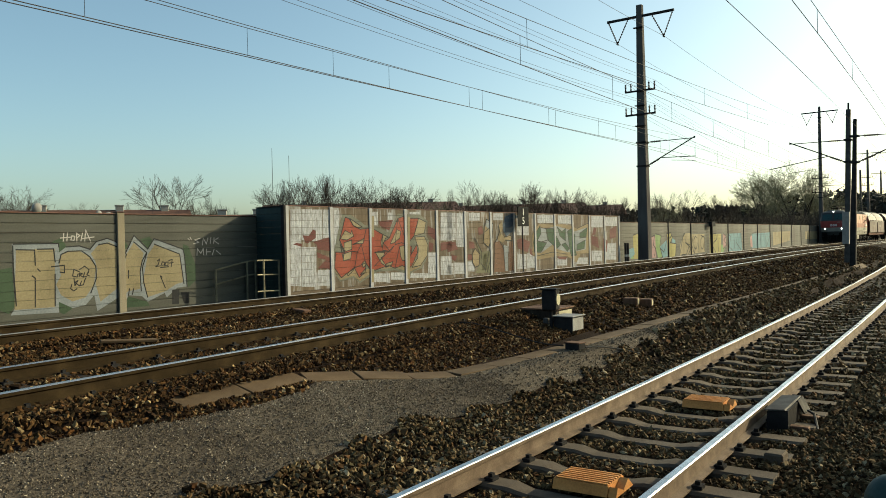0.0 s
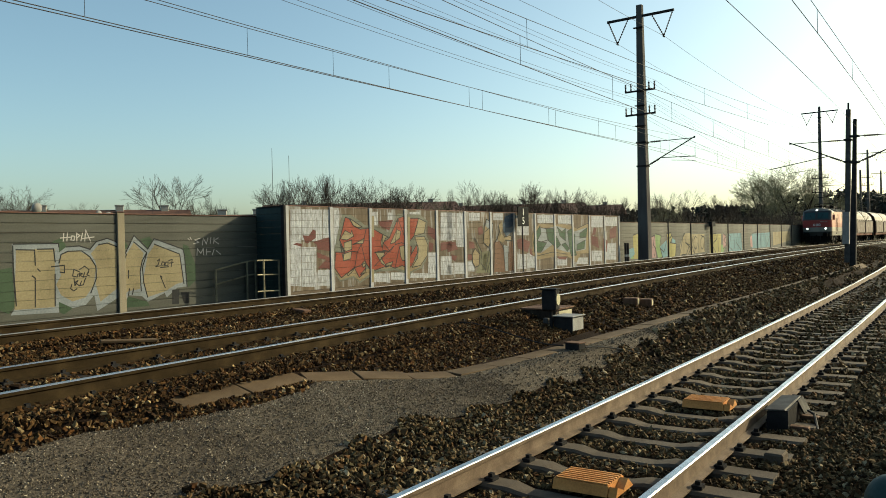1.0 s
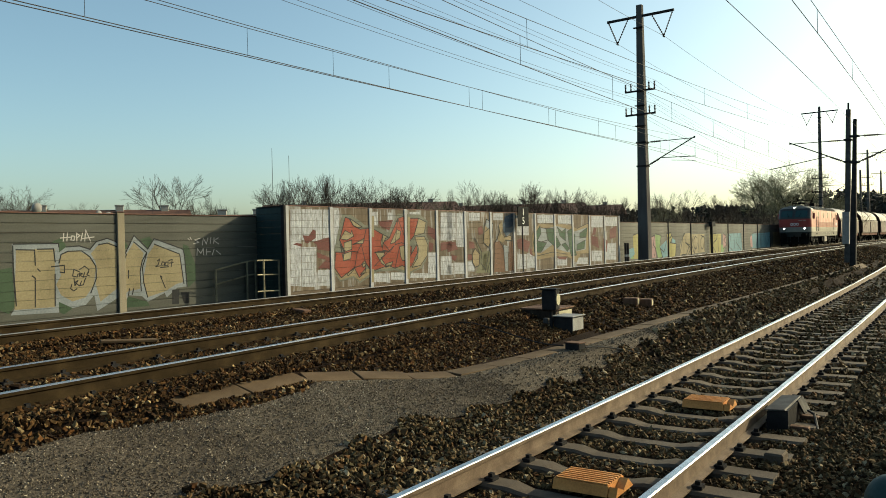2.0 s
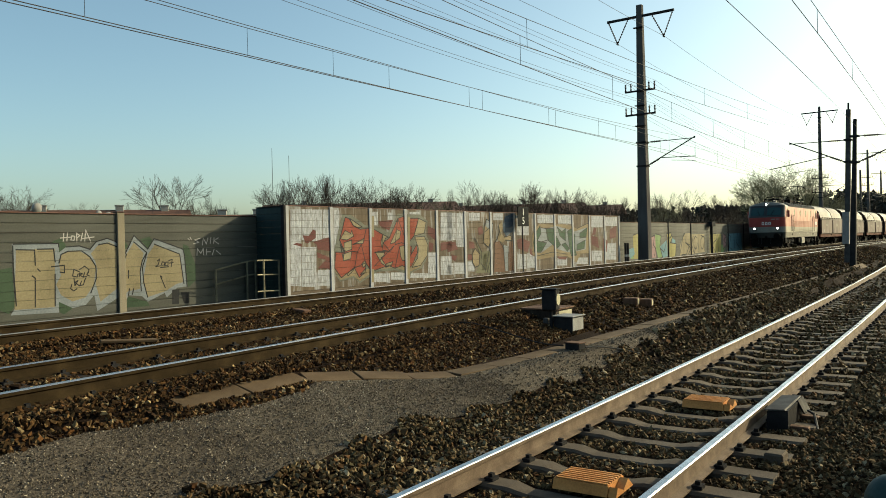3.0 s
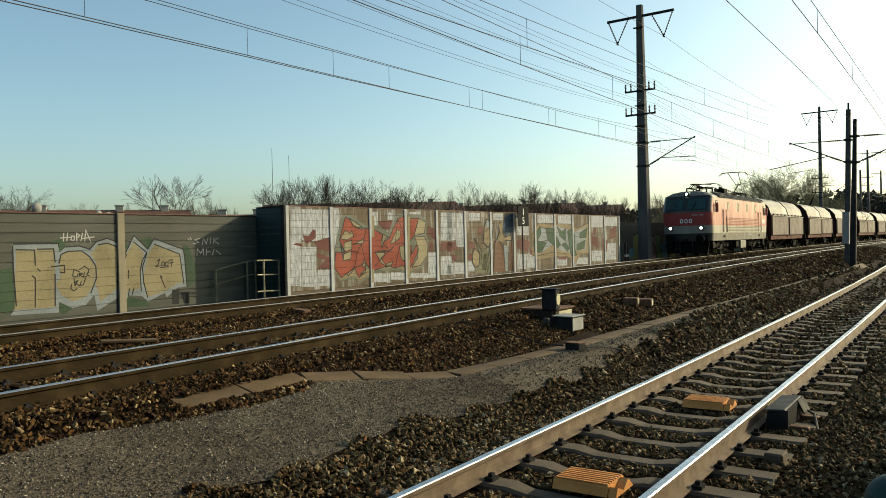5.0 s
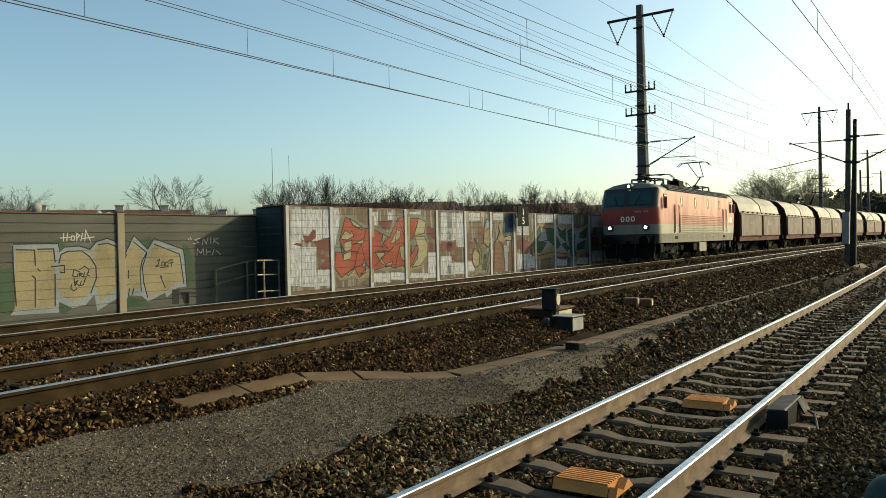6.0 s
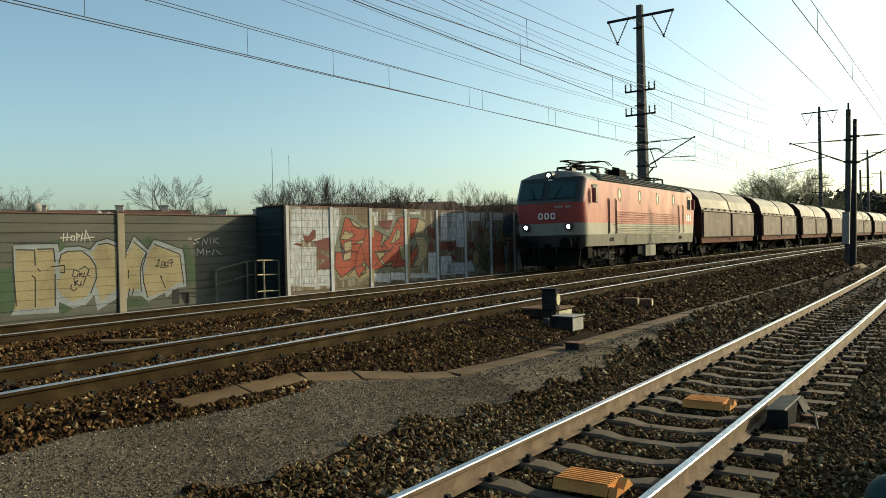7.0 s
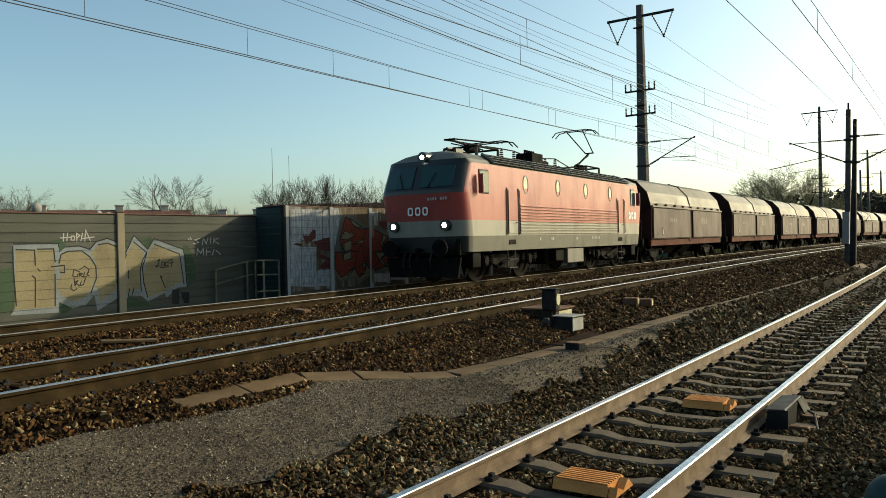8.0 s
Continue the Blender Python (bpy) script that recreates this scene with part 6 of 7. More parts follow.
    for x in (-0.75, L + 0.55):
        box(bm, x, x + 0.2, -1.3, 1.3, 0.8, 1.15, 0, 0.02)
    part("frame", bm, T_BLACK, wg)
    bm = bmesh.new()
    for xc in (5.0, 7.8):
        prism(bm, [(-1.3, 1.1), (1.3, 1.1), (0.5, 0.35), (-0.5, 0.35)], 0, xc - 0.9, xc + 0.9)
    part("chute", bm, T_BLACK, wg)
    for x in (-0.75, L + 0.75):
        sx = -1 if x < 0 else 1
        for y in (-0.88, 0.88):
            bm = bmesh.new()
            rod(bm, (x, y, 1.02), (x + sx * 0.5, y, 1.02), 0.09, None, 8)
            rod(bm, (x + sx * 0.5, y, 1.02), (x + sx * 0.55, y, 1.02), 0.22, None, 12)
            part("buffer", bm, T_BLACK, wg)
        bm = bmesh.new()
        for y in (-1.25, -0.5):
            rod(bm, (x, y, 1.1), (x, y, 2.0), 0.018, None, 5)
        rod(bm, (x, -1.25, 2.0), (x, -0.5, 2.0), 0.018, None, 5)
        part("end_rail", bm, M_STEEL, wg)
    for xc in (1.6, L - 1.6):
        bm = bmesh.new()
        for s in (-1, 1):
            prism(bm, [(xc - 1.25, 0.42), (xc - 0.6, 0.4), (xc - 0.3, 0.25), (xc + 0.3, 0.25), (xc + 0.6, 0.4), (xc + 1.25, 0.42), (xc + 1.2, 0.66), (xc - 1.2, 0.66)], 1, s * 1.0 - 0.05, s * 1.0 + 0.05)
        box(bm, xc - 0.25, xc + 0.25, -0.95, 0.95, 0.35, 0.78, 0, 0.02)
        bg = part("bogie", bm, T_BLACK, wg)
        for dx in (-0.9, 0.9):
            wheels(wg, xc + dx, 0.46, WHEEL_SMALL)
            for s in (-1, 1):
                bm = bmesh.new()
                box(bm, xc + dx - 0.13, xc + dx + 0.13, s * 1.06 - 0.08, s * 1.06 + 0.08, 0.34, 0.6, 0, 0.03)
                rod(bm, (xc + dx, s * 1.08, 0.46), (xc + dx, s * 1.18, 0.46), 0.1, None, 10)
                part("axle_box", bm, T_BLACK, bg)
    return wg


def run(t):
    """Distance of the locomotive's front along the line at t seconds: it slows a little."""
    return ((((-0.0111287 * t + 0.2222782) * t - 1.2174369) * t - 9.1655307) * t + 101.481599)


def train_pose(x, l):
    y0, y1 = main_y(x, FAR_TRACK), main_y(x + l, FAR_TRACK)
    return pose(x, y0, 0, 0, 0, math.degrees(math.atan2(y1 - y0, l)))


loco = build_loco()
cars = [(loco, 0.0, LOCO_L)]
first = build_wagon()
for i in range(9):
    wg = first if i == 0 else copy_thing(first, pose(0, 0, 0))
    cars.append((wg, 16.87 + WAGON_PITCH * i, WAGON_L))


def motions():
    times = [0.25 * i for i in range(33)]
    for ob, ahead, l in cars:
        walk(ob, [(t, train_pose(run(t) + ahead, l)) for t in times])
    each_frame = [i / FPS for i in range(241)]
    for ob, ahead, l in cars:
        for w in [c for c in ob.children if c.name.split(".")[0] == "wheel"]:
            p = w.location.copy()
            r = p.z
            near = w.location.y < 0
            rows = []
            for t in each_frame:
                turn = (run(t) - run(0.0)) / r
                rows.append((t, Matrix.Translation(p) @ Matrix.Rotation(turn, 4, 'Y') @ (Matrix.Identity(4) if near else Matrix.Rotation(math.pi, 4, 'Z'))))
            walk(w, rows)


# ---- masts and wires ----
def mast(x, y, z0, h, w0, w1, deg, label, mat=None, lean=0.0):
    m = thing("overhead_mast", pose(x, y, z0, lean, 0, deg), label, "mast", "overhead line masts")
    bm = bmesh.new()
    vs = box(bm, -1, 1, -1, 1, 0, h, 0)
    for v in vs:
        k = (w0 + (w1 - w0) * v.co.z / h) / 2
        v.co.x, v.co.y = v.co.x * k, v.co.y * k
    es = [e for e in bm.edges if abs(e.verts[0].co.z - e.verts[1].co.z) > 1]
    bmesh.ops.bevel(bm, geom=es, offset=0.035, segments=2, affect='EDGES', profile=0.5)
    part("shaft", bm, mat or M_POLE, m)
    return m


def insulator(parent, a, b, r=0.06, sheds=7):
    bm = bmesh.new()
    a, b = Vector(a), Vector(b)
    rod(bm, a, b, r * 0.45, None, 6)
    for i in range(sheds):
        t = (i + 0.2) / sheds
        rod(bm, a.lerp(b, t), a.lerp(b, t + 0.45 / sheds), r, r * 0.55, 8)
    return part("insulator", bm, M_INSULATOR, parent, "dark ribbed insulator")


def cross_arms(m, top, scale=1.0, short=(5.05, 6.45)):
    """Feeder arm with two hanging V strings, and two short arms with upright insulators."""
    bm = bmesh.new()
    box(bm, -0.06, 0.06, -2.05 * scale, 2.05 * scale, top - 0.62, top - 0.48, 0, 0.01)
    part("feeder_arm", bm, M_DARK_STEEL, m)
    for s in (-1, 1):
        for y0 in (1.95, 0.75):
            insulator(m, (0, s * y0 * scale, top - 0.64), (0, s * 1.42 * scale, top - 1.95), 0.055, 9)
        bm = bmesh.new()
        rod(bm, (-0.1, s * 1.42 * scale, top - 1.98), (0.1, s * 1.42 * scale, top - 1.98), 0.05)
        part("wire_clamp", bm, M_DARK_STEEL, m)
    for z in (top - short[0], top - short[1]):
        bm = bmesh.new()
        box(bm, -0.3, -0.2, -0.92, 0.92, z, z + 0.1, 0, 0.01)
        part("short_arm", bm, M_DARK_STEEL, m)
        for y in (-0.88, -0.55, 0.55, 0.88):
            insulator(m, (-0.25, y, z + 0.1), (-0.25, y, z + 0.52), 0.07, 5)
    for z in (top - 1.3, top - 5.9, top - 7.1):
        bm = bmesh.new()
        box(bm, -0.38, -0.2, -0.3, 0.3, z, z + 0.05)
        part("foot_rung", bm, M_DARK_STEEL, m)


def bracket(m, z_top, z_low, reach, w, side=-1, z_reg=None, far=None):
    """Swivelling bracket arm: a stay, a strut and a registration arm, with insulators by the mast."""
    tip = Vector((0, side * reach, z_top))
    b1, b2 = Vector((0, side * w, z_top)), Vector((0, side * w, z_low))
    bm = bmesh.new()
    rod(bm, b1, tip, 0.025, None, 6)
    rod(bm, b2, tip + Vector((0, 0, 0.08)), 0.035, None, 6)
    q = b2.lerp(tip, 0.3)
    reg = z_reg or z_low + 0.35
    rod(bm, q, (0, side * (far or reach), reg), 0.025, None, 6)
    rod(bm, (0, side * reach * 0.55, reg - 0.12), (0.02, side * reach * 1.0, reg - 0.25), 0.014, None, 5)
    arm = part("bracket_arm", bm, M_DARK_STEEL, m, "dark steel bracket arm")
    insulator(arm, b1.lerp(tip, 0.08), b1.lerp(tip, 0.3), 0.075, 6)
    insulator(arm, b2.lerp(tip, 0.06), b2.lerp(tip, 0.26), 0.075, 6)
    for z in (z_top, z_low):
        bm = bmesh.new()
        box(bm, -w - 0.03, w + 0.03, -w - 0.05, w + 0.05, z - 0.05, z + 0.05, 0, 0.01)
        part("collar", bm, M_DARK_STEEL, m)


mast_a = mast(44.9, 13.6, -0.5, 15.5, 0.66, 0.34, -3.5, "tall tapered grey concrete overhead mast with crossarms")
cross_arms(mast_a, 15.4)
bracket(mast_a, 7.35, 5.95, 3.1, 0.26)
mast_b = mast(102.5, 9.42, -0.5, 17.0, 0.5, 0.26, -6, "tall tapered grey concrete overhead mast with crossarms")
cross_arms(mast_b, 16.9, 1.0, (8.6, 10.3))
bracket(mast_b, 7.4, 6.0, 3.0, 0.27)
mast_c = mast(43.2, 2.6, -0.9, 7.75, 0.29, 0.16, -8, "slender dark steel overhead mast beside near track", M_DARK_STEEL, 1.7)
bracket(mast_c, 6.9, 5.6, 3.2, 0.16, -1)
mast_d = mast(45.6, 2.98, -0.8, 8.5, 0.3, 0.22, -8, "dark steel overhead mast with signal box and brackets", M_STEEL, 1.2)
bracket(mast_d, 6.9, 5.75, 2.95, 0.15, 1, 5.55, 4.0)
bm = bmesh.new()
box(bm, -0.38, -0.17, -0.13, 0.2, 1.4, 3.1, 0, 0.02)
part("cabinet", bm, M_PALE_BOX, mast_d, "pale grey metal cabinet")
bm = bmesh.new()
rod(bm, (0, 0, 8.5), (0, 0, 8.85), 0.05)
part("tip", bm, M_DARK_STEEL, mast_d)
mast_e = mast(160.0, 6.9, -0.5, 16.8, 0.6, 0.3, -9, "distant tall overhead mast with crossarms")
cross_arms(mast_e, 16.7)
mast_f = mast(150.0, 7.6, -0.5, 12.5, 0.4, 0.3, -9, "distant grey overhead mast", M_STEEL)
mast_g = mast(205.0, 6.2, -0.5, 16.0, 0.6, 0.3, -9, "distant tall overhead mast with crossarms")
cross_arms(mast_g, 15.9)


def wire_object(name, label, lines, droppers=(), r=0.009):
    bm = bmesh.new()
    for pts in lines:
        tube_path(bm, pts, r, 4)
    for a, b in droppers:
        rod(bm, a, b, 0.006, None, 4)
    return tagged(part(name, bm, M_WIRE), label, "wire", "overhead wires")


def overhead(yf, zc, rise, x0, x1, spans, label, gap=5.2, sag=0.35):
    """Contact wire, sagging carrier wire above it, and droppers."""
    n = int((x1 - x0) / 2.5)
    xs = [x0 + (x1 - x0) * i / n for i in range(n + 1)]

    def carrier(x):
        for a, b in zip(spans[:-1], spans[1:]):
            if a <= x <= b:
                t = (x - a) / (b - a)
                return zc(x) + rise - 4 * sag * t * (1 - t)
        return zc(x) + rise
    low = [(x, yf(x), zc(x)) for x in xs]
    high = [(x, yf(x), carrier(x)) for x in xs]
    drops = []
    x = x0 + 2
    while x < x1:
        drops.append(((x, yf(x), zc(x)), (x, yf(x), carrier(x))))
        x += gap
    wire_object("overhead_wire", label, [low], (), 0.0095)
    wire_object("overhead_wire", label, [high], drops, 0.008)


overhead(lambda x: main_y(x, FAR_TRACK), lambda x: 5.1 + 0.0222 * min(x, 45), 0.98, -16, 165, [-16, 45, 102.5, 165], "thin dark overhead wire above the far track")
overhead(lambda x: main_y(x, FAR_TRACK) + 0.12, lambda x: 5.22 + 0.0185 * min(x, 36), 0.9, -14, 110, [-14, 52, 110], "thin dark overhead wire of the next section above the far track", 6.75, 0.25)
overhead(lambda x: main_y(x, MID_TRACK), lambda x: 4.97 + 0.0115 * min(x, 45), 0.85, -16, 165, [-16, 45, 102.5, 165], "thin dark overhead wire above the middle track", 5.9, 0.2)
overhead(lambda x: main_y(x, MID_TRACK) + 0.1 - 0.002 * x, lambda x: 4.77 + 0.0548 * min(x, 45), 0.75, -10, 45, [-10, 45], "thin dark overhead wire climbing to its anchor mast", 8.0, 0.1)
overhead(near_y, lambda x: 5.45, 0.95, -14, 110, [-14, 43.2, 110], "thin dark overhead wire above the near track", 6.0, 0.45)


wire_object("overhead_wire", "thin dark overhead wire beside the near track", [[(x, near_y(x) + 1.0, 5.5) for x in range(-10, 100, 5)]])


def span(a, b, sag, n=14):
    a, b = Vector(a), Vector(b)
    return [tuple(a.lerp(b, i / n) - Vector((0, 0, 4 * sag * (i / n) * (1 - i / n)))) for i in range(n + 1)]


for s in (-1, 1):
    ya, yb, yc = 13.6 + s * 1.42, 9.42 + s * 1.42, 14.6 + s * 1.42
    wire_object("feeder_wire", "thin feeder wire on hanging insulators", [span((-17, yc, 13.2), (44.9, ya, 12.95), 1.1), span((44.9, ya, 12.95), (102.5, yb, 14.0), 1.0), span((102.5, yb, 14.0), (160, 6.9 + s * 1.42, 14.2), 1.0)], (), 0.011)
for z, zb in ((10.4, 8.3), (9.0, 6.6)):
    for y in (-0.88, -0.55, 0.55, 0.88):
        wire_object("line_wire", "thin line wire on upright insulators", [span((-17, 14.6 + y, z), (44.65, 13.6 + y, z + 0.02), 0.9), span((44.65, 13.6 + y, z + 0.02), (102.3, 9.42 + y, zb), 0.8)], (), 0.007)

# ---- things beside the tracks ----
M_WOOD = worn("old_timber", (0.123, 0.0655, 0.0385), (0.077, 0.0423, 0.0254), (0.169, 0.0963, 0.0577), 2, 50, 0.85, 0, 0.4, (1, 6, 1))
M_ORANGE = worn("orange_board", (0.5, 0.22, 0.06), (0.36, 0.15, 0.045), (0.58, 0.29, 0.09), 3, 60, 0.7, 0, 0.3)
M_DISC = worn("pale_yellow_disc", (0.385, 0.354, 0.231), (0.308, 0.277, 0.169), (0.462, 0.424, 0.293), 5, 60, 0.5)
M_CABLE = material("black_cable", (0.025, 0.023, 0.02), 0.6)

# dwarf shunting signal
dwarf = thing("shunting_signal", pose(12.5, 5.5, ground_z(12.5, 5.5), 0, 0, 4), "small dark shunting signal with pale round disc", "signal")
bm = bmesh.new()
box(bm, -0.11, 0.11, -0.13, 0.13, 0.32, 0.68, 0, 0.015)
box(bm, -0.13, 0.13, -0.15, 0.15, 0.68, 0.705, 0, 0.008)
head = part("head", bm, M_DARK_STEEL, dwarf)
bm = bmesh.new()
rod(bm, (0.0, -0.131, 0.51), (0.0, -0.145, 0.51), 0.1, None, 24)
part("disc", bm, M_DISC, head, "pale yellow round disc")
bm = bmesh.new()
rod(bm, (0, 0, 0), (0, 0, 0.34), 0.03)
part("post", bm, M_DARK_STEEL, dwarf)

# point machine with its timber cover
pm = thing("point_machine", pose(13.3, 5.93, ground_z(13.3, 5.93) - 0.02, 0, 0, -4), "timber covered point machine with pale metal box", "point machine")
# timber body dark as its shaded front; cover boards carry the lit top's tone
bm = bmesh.new()
box(bm, -0.32, 0.36, -0.34, 0.36, -0.12, 0.19, 0, 0.012)
part("timber", bm, M_SLEEPER_DARK, pm)
# sunlit end of the timber, put on as a pale layer
bm = bmesh.new()
box(bm, -0.2, 0.34, -0.352, -0.338, -0.05, 0.17, 0, 0.004)
part("end_plate", bm, M_DISC, pm, "pale layer for the sunlit end of the timber")
for i in range(4):
    bm = bmesh.new()
    box(bm, -0.34 + i * 0.18, -0.165 + i * 0.18, -0.38, 0.4, 0.194 + 0.004 * (i % 2), 0.225 + 0.004 * (i % 2), 0, 0.006)
    part("cover_board", bm, M_WOOD, pm)
# one pale box: shaded side painted dark, sunlit front and top laid on pale
bm = bmesh.new()
box(bm, -0.72, -0.26, -0.86, -0.5, -0.15, 0.12, 0, 0.012)
b1 = part("machine_box", bm, M_DARK_STEEL, pm, "machine box coloured dark for its shaded side")
bm = bmesh.new()
box(bm, -0.7, -0.27, -0.872, -0.858, -0.12, 0.1, 0, 0.004)
part("front_plate", bm, M_PALE_BOX, b1, "pale grey layer for the sunlit front of the box")
bm = bmesh.new()
box(bm, -0.75, -0.23, -0.9, -0.46, 0.124, 0.142, 0, 0.006)
part("box_lid", bm, M_PALE_BOX, b1, "pale grey layer for the sunlit top of the box")
bm = bmesh.new()
box(bm, -0.62, -0.52, -0.34, -0.24, -0.22, 0.08, 0, 0.01)
part("stake", bm, M_STEEL, pm)
bm = bmesh.new()
box(bm, -0.15, 0.2, 0.42, 1.05, -0.1, 0.05, 0, 0.012)
part("drive_rod_cover", bm, M_WOOD, pm, "red brown drive rod cover")

for x, y, w, lab in ((17.0, 5.5, 0.16, "small weathered timber marker block"), (17.3, 5.25, 0.14, "small red brown timber marker block")):
    tm = thing("track_marker", pose(x, y, ground_z(x, y), 0, 0, 8), lab, "marker", "timber marker blocks")
    bm = bmesh.new()
    box(bm, -0.14, 0.14, -w, w, -0.03, 0.17, 0, 0.012)
    part("block", bm, M_WOOD, tm)
    bm = bmesh.new()
    box(bm, -0.1, 0.1, -w - 0.012, -w - 0.001, 0.02, 0.15, 0, 0.004)
    part("end_plate", bm, M_DISC, tm, "pale end plate")

jb = thing("junction_box", pose(11.0, 4.45, ground_z(11.0, 4.45) + 0.02, 0, 0, -14), "small dark cable junction box on the path", "junction box")
bm = bmesh.new()
box(bm, -0.09, 0.09, -0.13, 0.13, 0.0, 0.1, 0, 0.012)
part("case", bm, M_DARK_STEEL, jb)
bm = bmesh.new()
box(bm, -0.1, 0.1, -0.14, 0.14, 0.1, 0.115, 0, 0.004)
part("case_lid", bm, M_WOOD, jb)
bm = bmesh.new()
pts = [(11.0 + 0.9 * t + 0.1 * math.sin(3 * t), 4.28 - 0.55 * t, ground_z(11 + 0.9 * t, 4.28 - 0.55 * t) + 0.06) for t in [i / 8 for i in range(9)]]
tube_path(bm, pts, 0.012, 5)
tagged(part("cable", bm, M_CABLE), "thin black cable over the ballast", "cable", "cables on the ballast")
bm = bmesh.new()
pts = [(10.9 + 0.1 * t, 4.6 + 1.9 * t, ground_z(11, 4.6 + 1.9 * t) + 0.08) for t in [i / 8 for i in range(9)]]
tube_path(bm, pts, 0.011, 5)
tagged(part("cable", bm, M_CABLE), "thin black cable over the ballast", "cable", "cables on the ballast")

bd = thing("loose_board", pose(11.9, 10.85, ground_z(11.9, 10.85) + 0.05, 4, 0, -6), "short rusty brown board lying on the ballast", "board")
bm = bmesh.new()
box(bm, -0.1, 0.1, -0.2, 0.18, 0.0, 0.06, 0, 0.008)
part("plank", bm, M_WOOD, bd)
bd = thing("loose_board", pose(7.2, 10.0, ground_z(7.2, 10.0) + 0.05, 3, 0, 60), "pale flat board lying on the ballast", "board")
bm = bmesh.new()
box(bm, -0.1, 0.1, -0.4, 0.4, 0.0, 0.04, 0, 0.008)
part("plank", bm, M_LID, bd)


# orange cable guards between the near rails
def guard(s, side, length, label):
    p = near_point(s, side, NEAR_Z - 0.172)
    g = thing("cable_guard", pose(p.x, p.y, p.z, 0, 0, math.degrees(NEAR_ANG) + 2), label, "cable guard", "orange guards in the track")
    bm = bmesh.new()
    l = length / 2
    prism(bm, [(-0.2, 0.0), (-0.16, 0.075), (0.16, 0.075), (0.2, 0.0)], 1, -l, l)
    top = part("ramp", bm, M_ORANGE, g)
    for i in range(7):
        bm = bmesh.new()
        x = -0.14 + i * 0.0467
        box(bm, x - 0.012, x + 0.012, -l + 0.01, l - 0.01, 0.0755, 0.087, 0, 0.003)
        part("tread", bm, M_ORANGE, top)
    bm = bmesh.new()
    prism(bm, [(-0.19, 0.0), (-0.15, 0.07), (-0.02, 0.02), (0.08, 0.085), (0.19, 0.0)], 1, -l - 0.07, -l - 0.004)
    part("broken_edge", bm, M_ORANGE, g, "splintered orange end")


guard(5.62, -0.1, 0.46, "orange ribbed plastic cable guard with splintered end")
guard(9.0, -0.06, 0.46, "orange ribbed plastic cable guard with splintered end")

# wheel detector housing beside the right rail
wd = thing("wheel_detector", pose(8.75, 1.2, NEAR_Z - 0.2, 0, 0, math.degrees(NEAR_ANG)), "dark steel wheel detector housing clamped to the rail", "wheel detector")
bm = bmesh.new()
prism(bm, [(-0.12, 0.0), (0.09, 0.0), (0.08, 0.2), (-0.07, 0.225), (-0.12, 0.22)], 0, -0.4, 0.38)
part("housing", bm, M_DARK_STEEL, wd)
bm = bmesh.new()
prism(bm, [(-0.1, 0.222), (-0.09, 0.236), (0.1, 0.22), (0.1, 0.208)], 0, -0.42, 0.4)
part("cover", bm, M_STEEL, wd, "dull grey steel cover plate")
bm = bmesh.new()
prism(bm, [(-0.1, 0.225), (-0.17, 0.1), (-0.19, 0.1), (-0.12, 0.235)], 0, 0.1, 0.38)
part("flap", bm, M_DARK_STEEL, wd, "bent steel side flap")
for x in (-0.3, 0.24):
    bm = bmesh.new()
    box(bm, x - 0.05, x + 0.05, -0.3, -0.1, 0.0, 0.06, 0, 0.01)
    part("clamp", bm, M_WOOD, wd, "rusty brown clamp")
for x in (0.46, 0.56, 0.7, 0.8):
    bm = bmesh.new()
    rod(bm, (x, 0.16, 0.09), (x, 0.29, 0.09), 0.028, None, 6)
    part("bolt", bm, M_DARK_STEEL, wd)
bm = bmesh.new()
tube_path(bm, [(0.2, -0.2, 0.12), (0.14, -0.27, 0.1), (0.0, -0.31, 0.04), (-0.2, -0.36, 0.0), (-0.34, -0.5, 0.0), (-0.45, -0.85, 0.0), (-0.75, -1.5, 0.0), (-1.1, -2.2, 0.0)], 0.014, 6)
part("cable", bm, M_CABLE, wd, "black cable")
sb = thing("concrete_block", pose(7.2, 1.06, NEAR_Z - 0.2, 0, 0, -5), "small grey concrete block at a sleeper end", "block")
bm = bmesh.new()
box(bm, -0.1, 0.1, -0.08, 0.08, -0.02, 0.1, 0, 0.015)
part("block", bm, M_CONCRETE, sb)

# dark bollard close to the camera
M_TEAL_PLASTIC = worn("dark_teal_plastic", (0.0154, 0.0385, 0.037), (0.0108, 0.0277, 0.027), (0.0231, 0.0501, 0.0477), 4, 60, 0.5)
BOLLARD_TOP = 0.280
bo = thing("bollard", pose(2.999, 0.062, -0.85), "dark teal round topped bollard beside the near track", "bollard")
bm = bmesh.new()
rod(bm, (0, 0, 0), (0, 0, BOLLARD_TOP + 0.85), 0.1, 0.1, 24)
part("post", bm, M_TEAL_PLASTIC, bo)
bm = bmesh.new()
bmesh.ops.create_uvsphere(bm, u_segments=24, v_segments=12, radius=0.1)
for v in bm.verts:
    v.co.z += BOLLARD_TOP + 0.85
part("dome", bm, M_TEAL_PLASTIC, bo, smooth=True)

# pale litter on the ballast
for i, (x, y) in enumerate(((14.2, 8.05), (9.8, 7.3), (6.4, 7.6), (46.0, 2.1), (47.5, 1.6))):
    bm = bmesh.new()
    bmesh.ops.create_icosphere(bm, subdivisions=1, radius=0.07)
    for v in bm.verts:
        v.co = Vector((v.co.x * random.uniform(0.7, 1.3), v.co.y * random.uniform(0.6, 1.2), v.co.z * 0.45))
    tagged(part("litter", bm, M_PALE_BOX), "crumpled scrap of white litter on ballast", "litter", "scraps of litter").location = (x, y, ground_z(x, y) + 0.03)

